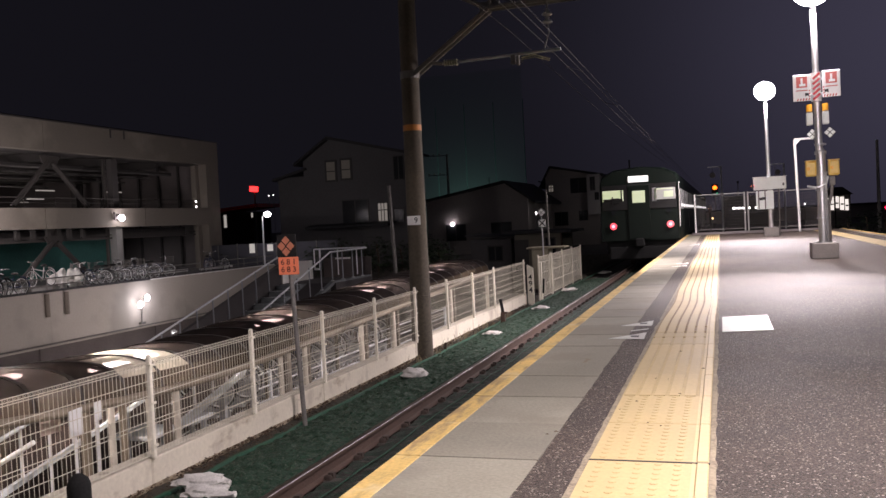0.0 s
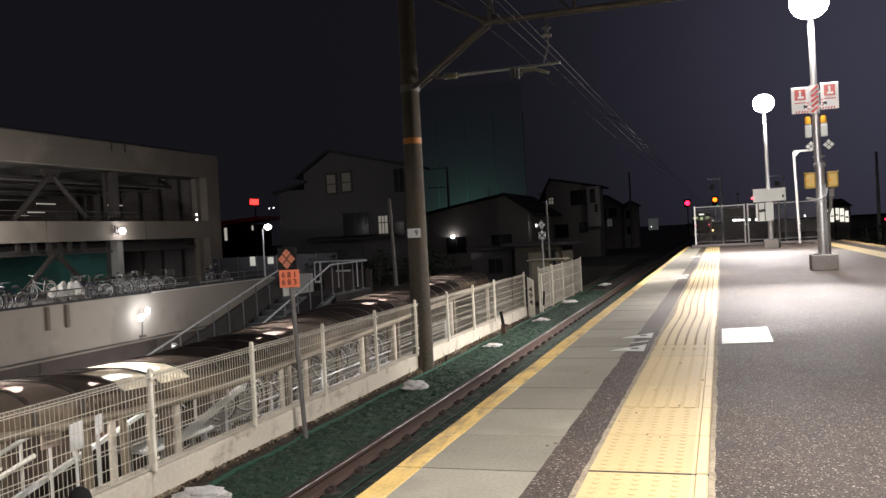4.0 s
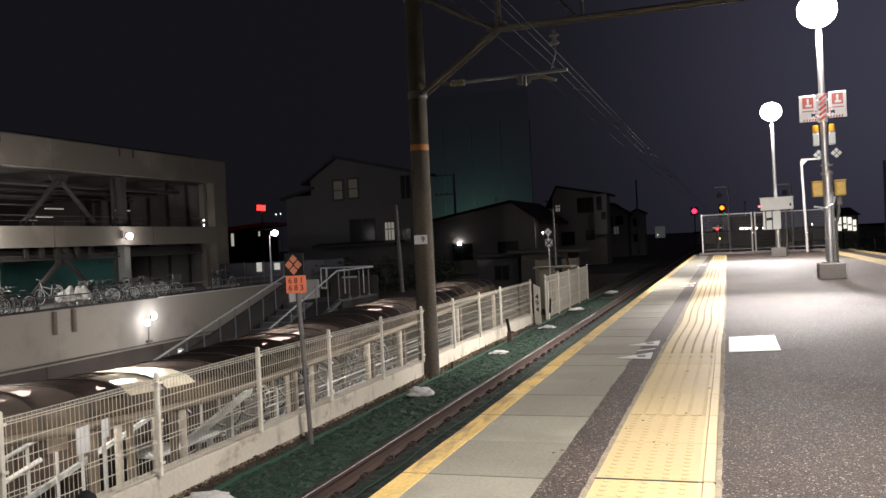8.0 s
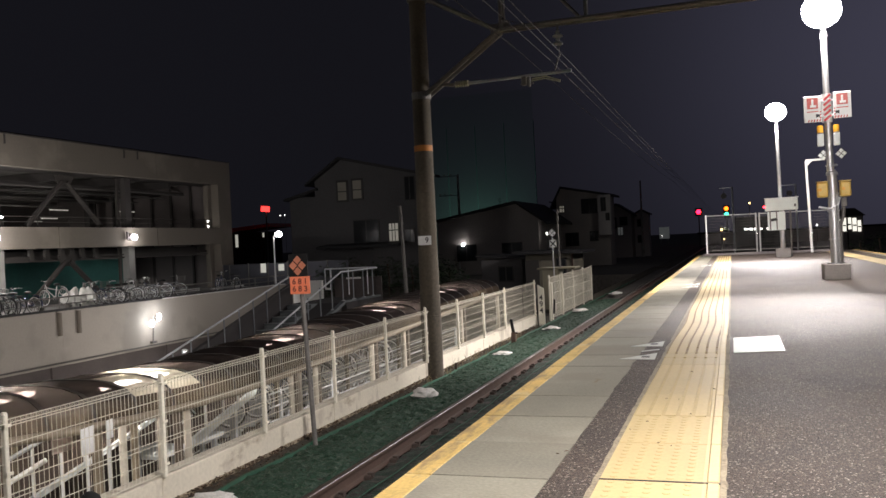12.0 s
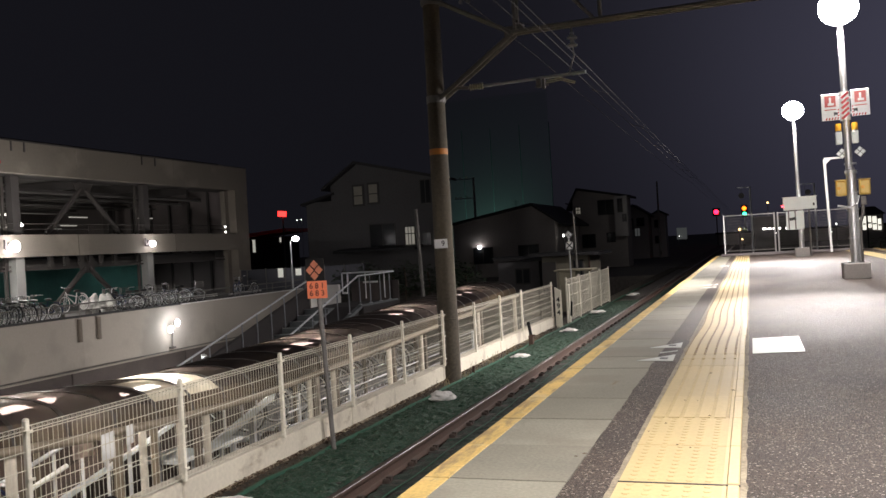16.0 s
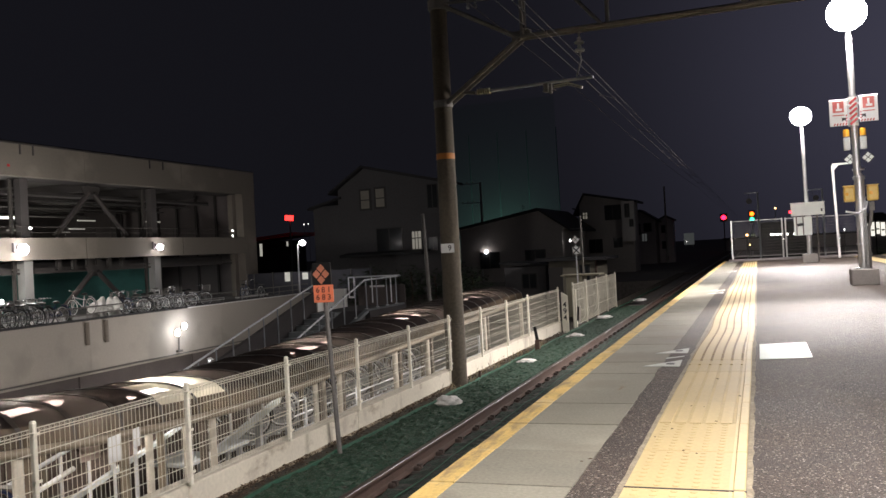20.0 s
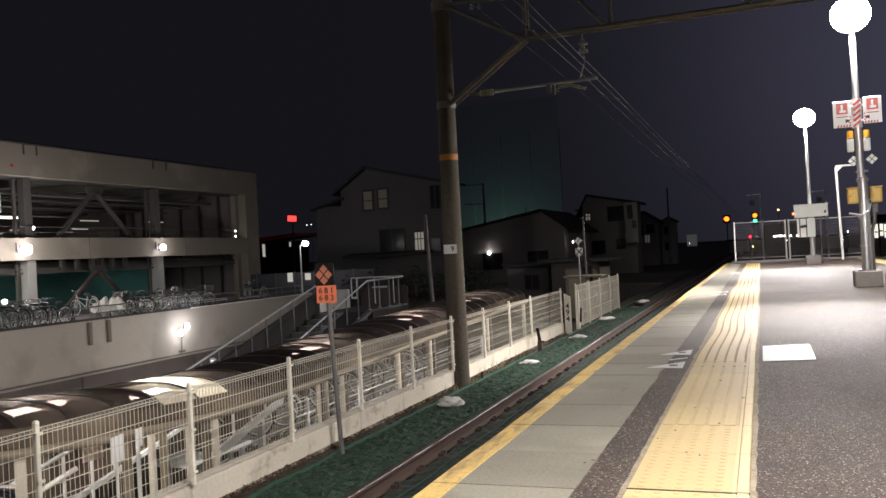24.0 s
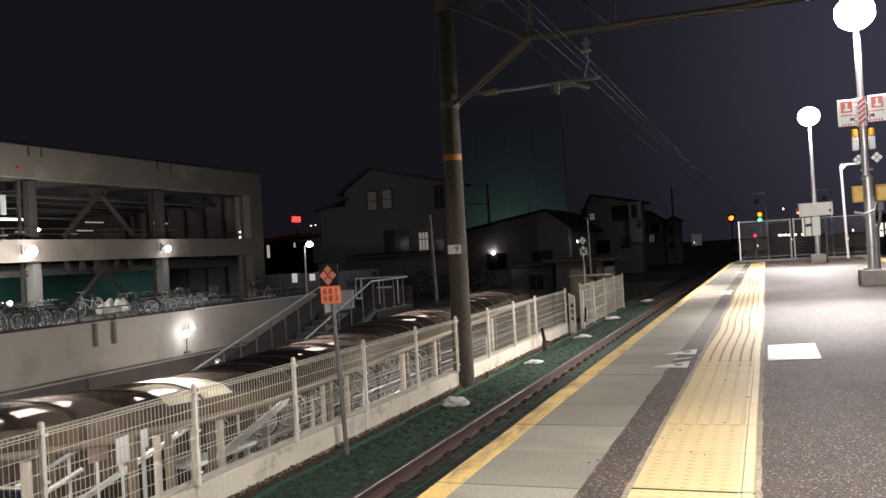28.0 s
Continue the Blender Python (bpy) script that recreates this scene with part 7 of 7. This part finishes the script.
    d = thing("distant_building", (18.0, 150.0, -1.36), "dark low building beyond the station", "building")
    part("wall", S().box((0, 5, 1.0), (46, 10, 2.0)), HOUSE_B, d)
    part("roof", S().box((0, 5, 2.1), (47, 11, 0.3)), ROOF, d)


build_far_lights()


# ---- train running away ----
def build_car(lead):
    """One railcar; its rear face at y = 0, running towards +y; z = 0 at the rail head."""
    W, Hh, L = 2.88, 3.66, 19.5
    c = thing("train_car", (TRACK_X, 40, RAIL_TOP_Z), "dark green commuter train car with lit windows and red tail lights" if lead else "dark green commuter train car with lit windows", "train", "cars of the train")
    def section(y, k=1.0, drop=0.0):
        w = W / 2 * k
        return [(-w, y, 0.95), (w, y, 0.95), (w, y, 3.05), (w * 0.93, y, 3.36 - drop), (w * 0.62, y, 3.58 - drop), (0, y, Hh - drop), (-w * 0.62, y, 3.58 - drop), (-w * 0.93, y, 3.36 - drop), (-w, y, 3.05)]
    a, m, b = section(0.0, 0.96, 0.06), section(0.28), section(L)
    n = len(a)
    s = S().add(a + m + b, [tuple(range(n - 1, -1, -1)), tuple(range(2 * n, 3 * n))] +
                [(j * n + i, j * n + (i + 1) % n, (j + 1) * n + (i + 1) % n, (j + 1) * n + i) for j in (0, 1) for i in range(n)])
    part("body", s, TRAIN_GREEN, c)
    part("underframe", S().box((0, L / 2, 0.72), (2.5, L - 0.6, 0.5)), TRAIN_GREY, c)
    part("snowplough", S().box((0, 0.2, 0.5), (2.3, 0.25, 0.5), bevel=0.05), TRAIN_GREY, c)
    part("coupler", S().box((0, -0.15, 0.88), (0.3, 0.5, 0.3), bevel=0.04), TRAIN_GREY, c)
    for y in (2.8, 5.0, 14.5, 16.7):
        part("wheelset", S().tube((-0.62, y, 0.43), (-0.50, y, 0.43), 0.43, seg=18).tube((0.50, y, 0.43), (0.62, y, 0.43), 0.43, seg=18).tube((-0.5, y, 0.43), (0.5, y, 0.43), 0.08, seg=8), RUST, c)
    # end face: three windows, door, destination box, tail lights
    def face_box(name, x, z, w, h, material, parent, y=-0.02, d=0.05, label="", bev=0.012):
        return part(name, S().box((x, y, z), (w, d, h), bevel=bev), material, parent, label)
    band = face_box("window_band", 0, 2.55, 2.66, 0.92, BLACK, c, 0.0, 0.06, "black window surround")
    if lead:
        face_box("cab_window", -0.93, 2.62, 0.76, 0.40, TRAIN_GLOW, band, -0.035, 0.02, "lit cab window")
        cw = face_box("cab_window", 0.93, 2.62, 0.74, 0.42, TRAIN_DIM, band, -0.035, 0.02, "dim cab window")
        face_box("lit_partition", 1.06, 2.60, 0.34, 0.22, TRAIN_GLOW, cw, -0.048, 0.01, "lit inner window")
        face_box("ceiling_light", 0.93, 2.79, 0.6, 0.04, TRAIN_GLOW, cw, -0.048, 0.01)
        face_box("partition_post", -0.62, 2.62, 0.05, 0.40, TRAIN_GREY, band, -0.05, 0.02)
        face_box("cab_desk", -0.93, 2.46, 0.7, 0.10, TRAIN_GREY, band, -0.052, 0.02)
        face_box("blind", 0.55, 2.6, 0.16, 0.5, GREY_BAR, band, -0.035, 0.02)
        face_box("wiper", -0.95, 2.42, 0.04, 0.34, BLACK, band, -0.05, 0.02)
        face_box("seat_back", -0.85, 2.43, 0.3, 0.2, TRAIN_GREY, band, -0.05, 0.02)
    door = face_box("end_door", 0, 2.0, 0.78, 1.95, TRAIN_GREEN, c, -0.03, 0.05)
    face_box("door_window", 0, 2.55, 0.46, 0.44, TRAIN_GLOW, door, -0.062, 0.02, "lit door window")
    if lead:
        face_box("destination_box", 0, 3.20, 0.72, 0.22, TRAIN_SIGN, c, -0.02, 0.06, "lit destination box")
        for x in (-0.95, 1.09):
            tl = part("tail_light", S().lathe((x, -0.06, 1.50), [(0.14, 0.05), (0.14, 0)], 16, axis="y"), BLACK, c)
            # The wide red disc paints the halo around the small bright core.
            part("lens", S().lathe((x, -0.085, 1.50), [(0.125, 0.02), (0.115, 0)], 16, axis="y"), TAIL_HALO, tl, "red tail disc with the lamp's halo in its glow")
            part("lens_core", S().lathe((x, -0.09, 1.50), [(0.06, 0.02), (0.05, 0)], 12, axis="y"), TAIL_CORE, tl, "glaring core of the tail light")
            part("head_lamp", S().lathe((x * 0.97, -0.05, 2.02), [(0.09, 0.05), (0.09, 0)], 14, axis="y"), GLASS, c)
        part("grab_rail", S().tube((1.43, -0.04, 1.4), (1.43, -0.04, 3.0), 0.02, seg=6), WHITE_STEEL, c, "white grab rail")
    for sg in (-1, 1):
        for k in range(9):
            y = 1.6 + k * 2.05
            sw = part("side_window", S().box((sg * 1.442, y, 2.42), (0.02, 1.35, 0.74)), TRAIN_SIDE, c)
            part("lit_strip", S().box((sg * 1.456, y, 2.18), (0.012, 1.0, 0.10)), TRAIN_STRIP, sw, "lit lower strip of the side window")
        for k in range(3):
            part("side_door", S().box((sg * 1.441, 3.6 + k * 6.1, 1.95), (0.02, 1.2, 1.8)), TRAIN_GREEN, c)
    part("air_conditioner", S().box((0, 9.5, 3.62), (1.7, 4.0, 0.22), bevel=0.06), TRAIN_GREY, c)
    for p in c.children:
        if not p.name.startswith("wheelset"):
            p.location.z += 0.11
    return c


cars = [build_car(True), build_car(False), build_car(False)]

# ---- platform pieces: slabs, tiles, marks ----
def build_platform_pieces():
    slab = S().box((-0.985, 0, -0.04), (0.49, 0.593, 0.08), bevel=0.002).mesh("edge_slab", CONC_SLAB)
    edge = S().box((-1.288, 0, -0.04), (0.112, 0.593, 0.08), bevel=0.003).mesh("edge_block", YELLOW_PAINT)
    y = -8.06
    k = 0
    while y < 36.2:
        for name, me in (("edge_slab", slab), ("edge_block", edge)):
            o = part(name, me, None, platform)
            o.location = (0, y + 0.3, 0.0015 * math.sin(k * 2.1))
        y += 0.6
        k += 1
    tile = S().box((-0.3435, 0, 0.0), (0.389, 0.5985, 0.014), bevel=0.002)
    for i in range(5):
        for j in range(10):
            tile.lathe((-0.345 + (i - 2) * 0.072, (j - 4.5) * 0.0596, 0.007), [(0.016, 0), (0.013, 0.0028), (0.005, 0.0034)], 6)
    def sway(y):
        """The strip was laid with a slight swerve."""
        return 0.026 * math.exp(-((y - 9.4) / 1.0) ** 2) - 0.010 * math.exp(-((y - 7.4) / 0.8) ** 2) + 0.004 * math.sin(y * 1.1)
    def ribbed(y0):
        """One tile with five broad flat bars, its length cut in four so that it can follow the swerve."""
        def slab(xa, xb, za, zb, a, b):
            s_, m_ = S(), 4
            pts = []
            for i_ in range(m_ + 1):
                yy = a + (b - a) * i_ / m_
                d = sway(y0 + yy)
                pts += [(xa + d, yy, za), (xb + d, yy, za), (xb + d - 0.002, yy, zb), (xa + d + 0.002, yy, zb)]
            fs = [(4 * i_ + q, 4 * i_ + (q + 1) % 4, 4 * i_ + 4 + (q + 1) % 4, 4 * i_ + 4 + q) for i_ in range(m_) for q in range(4)]
            return s_.add(pts, fs + [(3, 2, 1, 0), (4 * m_, 4 * m_ + 1, 4 * m_ + 2, 4 * m_ + 3)])
        base_, bars_ = slab(-0.538, -0.149, -0.008, 0.004, -0.299, 0.299), S()
        for i_ in range(5):
            q = slab(-0.345 + (i_ - 2) * 0.0755 - 0.0295, -0.345 + (i_ - 2) * 0.0755 + 0.0295, 0.003, 0.0095, -0.2985, 0.2985)
            bars_.add(q.v, q.f)
        return base_, bars_
    line = S().box((-0.143, 0, 0.000), (0.014, 0.5985, 0.013)).box((-0.112, 0, 0.001), (0.046, 0.5985, 0.018), bevel=0.005)
    tm, lm = tile.mesh("tactile_tile", TACTILE), line.mesh("inner_line_tile", TACTILE_LINE)
    y, k = -8.05, 0
    while y < 33.6:
        if abs(y - 3.36) < 0.05:
            y = 3.365
        if y < 4.0:
            me = tm
        else:
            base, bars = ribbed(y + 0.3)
            me = two_tone("tactile_tile", base, TACTILE_FAINT if y < 6.6 else GROOVE_SHADE, bars, TACTILE)
        o = part("tactile_tile", me, None, platform)
        o.location = (0, y + 0.3, 0.001 * math.sin(k * 1.3))
        o = part("inner_line_tile", lm, None, platform)
        o.location = (0.5 * sway(y + 0.3), y + 0.3, 0)
        y += 0.6
        k += 1
    for yj in (6.72, 7.02, 7.32):
        part("cross_joint", S().box((-0.345, yj, 0.0055), (0.385, 0.008, 0.009)), TACTILE_FAINT, platform)
    part("joint_filler", S().box((-0.313, 3.359, 0.004), (0.452, 0.010, 0.006)), INK, platform)
    for x_in, x_out, seed in ((-0.088, -0.066, 2.0), (-0.536, -0.562, 5.0)):
        n = 520
        rim = []
        for k in range(n):
            yy = -6 + k * 0.08
            rim.append((x_out + 0.010 * noise.noise(Vector((k * 0.23, seed, 0))) + 0.009 * noise.noise(Vector((k * 0.9, seed + 4, 0))), yy))
        s = S().add([(x_in, q[1], 0.0045) for q in rim] + [(q[0], q[1], 0.0035) for q in rim] + [(q[0] + (0.004 if x_out > x_in else -0.004), q[1], -0.004) for q in rim],
                    [((k, n + k, n + k + 1, k + 1) if x_out > x_in else (k + 1, n + k + 1, n + k, k)) for k in range(n - 1)]
                    + [((n + k, 2 * n + k, 2 * n + k + 1, n + k + 1) if x_out > x_in else (n + k + 1, 2 * n + k + 1, 2 * n + k, n + k)) for k in range(n - 1)])
        part("mortar_edge", s, GROUT, platform, "ragged mortar edge")
    # the asphalt strip laps over the slabs with a ragged edge
    n = 420
    left = [(-0.735 + 0.016 * noise.noise(Vector((k * 0.31, 3.0, 0))) + 0.010 * noise.noise(Vector((k * 1.7, 8.0, 0))), -6 + k * 0.1, -0.0005) for k in range(n)]
    s = S().add(left + [(-0.70, q[1], -0.0005) for q in left] + [(q[0] - 0.004, q[1], -0.006) for q in left],
                [(k, n + k, n + k + 1, k + 1) for k in range(n - 1)] + [(2 * n + k, k, k + 1, 2 * n + k + 1) for k in range(n - 1)])
    for q in range(len(s.v)):
        s.v[q] = (s.v[q][0], s.v[q][1], s.v[q][2] + 0.004)
    part("ragged_asphalt_edge", s, ASPHALT, platform, "crumbling asphalt edge")
    # painted door marks and the white sticker
    for y0, sc in ((6.64, 1.0), (15.4, 1.0), (24.7, 0.9)):
        s = S().plate([(-0.87, y0 + 0.03, 0.004), (-0.6, y0, 0.004), (-0.61, y0 + 0.37 * sc, 0.004)], (0, 0, 0.002))
        part("door_mark", s, WHITE_MARK, platform, "white painted triangle")
        s = S().plate([(-0.86, y0 + 0.79, 0.004), (-0.6, y0 + 0.79, 0.004), (-0.61, y0 + 1.14 * sc, 0.004)], (0, 0, 0.002))
        part("door_mark", s, WHITE_MARK, platform, "white painted triangle")
        s = S().plate([(-0.74, y0 + 0.44, 0.004), (-0.61, y0 + 0.57, 0.004), (-0.61, y0 + 0.61, 0.004), (-0.74, y0 + 0.5, 0.004)], (0, 0, 0.002))
        part("door_mark", s, WHITE_MARK, platform, "white painted line")
        part("mark_figure", S().box((-0.68, y0 + 0.14, 0.0075), (0.06, 0.07, 0.002)).box((-0.68, y0 + 0.93, 0.0075), (0.06, 0.07, 0.002)), INK, platform)
    part("floor_sticker", S().plate([(-0.035, 7.0, 0.003), (0.345, 7.1, 0.003), (0.345, 8.08, 0.003), (-0.035, 7.98, 0.003)], (0, 0, 0.003)), PLATE_WHITE, platform, "pale green-white floor sticker")


def build_track_pieces():
    track = thing("track", (TRACK_X, 0, RAIL_TOP_Z - 0.153), "dark sleepers with rail clips in brown ballast", "track", kind="structure")
    sl = S().box((0, 0, -0.055), (2.0, 0.22, 0.13), bevel=0.015).mesh("sleeper", SLEEPER)
    cl = S().box((0, 0, 0.022), (0.07, 0.11, 0.06), bevel=0.012).box((0.02, 0, 0.05), (0.05, 0.05, 0.04)).mesh("rail_clip", CLIP)
    y = -4.0
    while y < 62:
        o = part("sleeper", sl, None, track)
        o.location = (0, y, 0)
        for side in (-0.566, 0.566):
            for d in (-0.095, 0.095):
                q = part("rail_clip", cl, None, o)
                q.location = (side + d, 0, 0)
        y += 0.635
    rnd = random.Random(21)
    s = S()
    for _ in range(4000):
        x, y = rnd.uniform(-2.24, -1.42), rnd.uniform(2.5, 26)
        r, z = rnd.uniform(0.008, 0.024), -1.24
        a = rnd.uniform(0, 6.28)
        p = [Vector((math.cos(a + k * 2.1), math.sin(a + k * 2.1), rnd.uniform(-0.5, 0.5))) * r for k in range(3)]
        c = Vector((x, y, z))
        s.add([c + p[0], c + p[1], c + p[2], c + Vector((0, 0, r * 1.1)), c - Vector((0, 0, r))], [(0, 1, 3), (1, 2, 3), (2, 0, 3), (1, 0, 4), (2, 1, 4), (0, 2, 4)])
    solid("loose_stones", s, STONE, "loose brown ballast stones below the platform edge", "stones", kind="stuff")
    # curled leaves blown against the foot of the fence wall
    s = S()
    for _ in range(5200):
        u = rnd.random()
        x, y = -4.94 + 0.17 * u * u, rnd.uniform(4.0, 23.0)
        if noise.noise(Vector((y * 1.3, 2.0, 0))) < -0.15 and rnd.random() < 0.7:
            continue
        r, a = rnd.uniform(0.008, 0.022), rnd.uniform(0, 6.28)
        c = Vector((x, y, -1.325 + 0.35 * max(0.0, -x - 4.80) + rnd.uniform(0, 0.03) * (1 - u)))
        p = Vector((math.cos(a), math.sin(a), rnd.uniform(-0.7, 0.7))) * r
        q = Vector((-math.sin(a), math.cos(a), rnd.uniform(-0.7, 0.7))) * r * 0.6
        s.add([c - p, c + q + Vector((0, 0, 0.3 * r)), c + p, c - q + Vector((0, 0, 0.3 * r))], [(0, 1, 2, 3)])
    solid("leaf_litter", s, LITTER, "dark brown dead leaves along the fence wall", "leaves", kind="stuff")


LITTER = mat("dark_dead_leaf", (0.070, 0.044, 0.027), 0.85, vary=0.5, scale=18)


def build_litter():
    """Dead leaves and grit on the platform, dry grass along the foot of the fence wall."""
    rnd = random.Random(33)
    s = S()
    spots = [(-0.30, 3.9), (-0.36, 3.95), (-0.45, 4.4), (-0.33, 5.0), (-0.40, 5.02), (-0.25, 4.6), (-0.74, 3.75), (-0.71, 3.82), (-0.77, 3.7), (0.1, 4.1), (0.4, 5.5), (0.9, 4.6)]
    spots += [(rnd.uniform(-1.2, 2.5), rnd.uniform(3, 14)) for _ in range(24)]
    for x, y in spots:
        a, r = rnd.uniform(0, 6.28), rnd.uniform(0.006, 0.015)
        u, v = Vector((math.cos(a), math.sin(a), 0)), Vector((-math.sin(a), math.cos(a), 0))
        c = Vector((x, y, 0.012))
        s.add([c - u * r, c + v * r * 0.5 + Vector((0, 0, 0.004)), c + u * r, c - v * r * 0.5 + Vector((0, 0, 0.003))], [(0, 1, 2, 3)])
    solid("leaf_litter", s, DEAD_LEAF, "small dead leaves scattered on the platform", "leaves", kind="stuff")
    s = S()
    for _ in range(110):
        y = rnd.choice((rnd.uniform(12.8, 14.4), rnd.uniform(14.6, 20.0), rnd.uniform(15.5, 18.0)))
        x, h = rnd.uniform(-4.99, -4.72), rnd.uniform(0.05, 0.20)
        c, d = Vector((x, y, -1.31)), Vector((rnd.uniform(-0.08, 0.1), rnd.uniform(-0.12, 0.12), h))
        w = Vector((0.003, 0.004, 0))
        s.add([c - w, c + w, c + d * 0.6 + w * 0.7, c + d + Vector((0.02, rnd.uniform(-0.04, 0.04), -0.02)), c + d * 0.6 - w * 0.7], [(0, 1, 2, 3, 4)])
    solid("dry_grass", s, DRY_GRASS, "thin dry grass along the foot of the fence wall", "grass", kind="stuff")


DEAD_LEAF = mat("dead_leaf", (0.10, 0.055, 0.03), 0.8, vary=0.4, scale=20)
DRY_GRASS = mat("dry_grass_blade", (0.20, 0.16, 0.085), 0.8, vary=0.3, scale=5)
build_litter()
build_platform_pieces()
build_track_pieces()


# ---- what moves ----
def motions():
    # the train runs away at about 27 m/s
    for k, c in enumerate(cars):
        rows = []
        for t, y in ((0.0, 32.2), (0.5, 46.6), (1.0, 60.4), (2.0, 87.0), (3.0, 113.5), (4.0, 142.0), (6.0, 203.0), (8.0, 265.0), (10.0, 327.0), (16.0, 500.0), (22.0, 660.0), (28.0, 800.0)):
            rows.append((t, pose(TRACK_X + 0.05, y + k * 19.9, RAIL_TOP_Z)))
        walk(c, rows)
    def turning(drum, steps):
        """steps: (seconds, face) from the start; a turn takes a tenth of a second."""
        base = drum.location.copy()
        rows, face = [], steps[0][1]
        rows.append((0.0, pose(*base, 0, 0, -120 * face)))
        for t, f2 in steps[1:]:
            a, b = -120 * face, -120 * f2
            for u in (0.0, 0.25, 0.5, 0.75, 1.0):
                rows.append((t - 0.1 + 0.1 * u, pose(*base, 0, 0, a + (b - a) * u)))
            face = f2
        rows.append((28.0, pose(*base, 0, 0, -120 * face)))
        walk(drum, rows)
    turning(drum_a, [(0, 0), (1.8, 1), (24.0, 2)])
    turning(drum_r, [(0, 0), (1.8, 1), (24.0, 2)])
    turning(drum_b2, [(0, 0), (10.7, 1)])
    turning(drum_t, [(0, 0), (10.7, 1)])
    turning(drum_c, [(0, 2), (4.5, 0), (10.8, 1), (22.6, 0)])


motions()
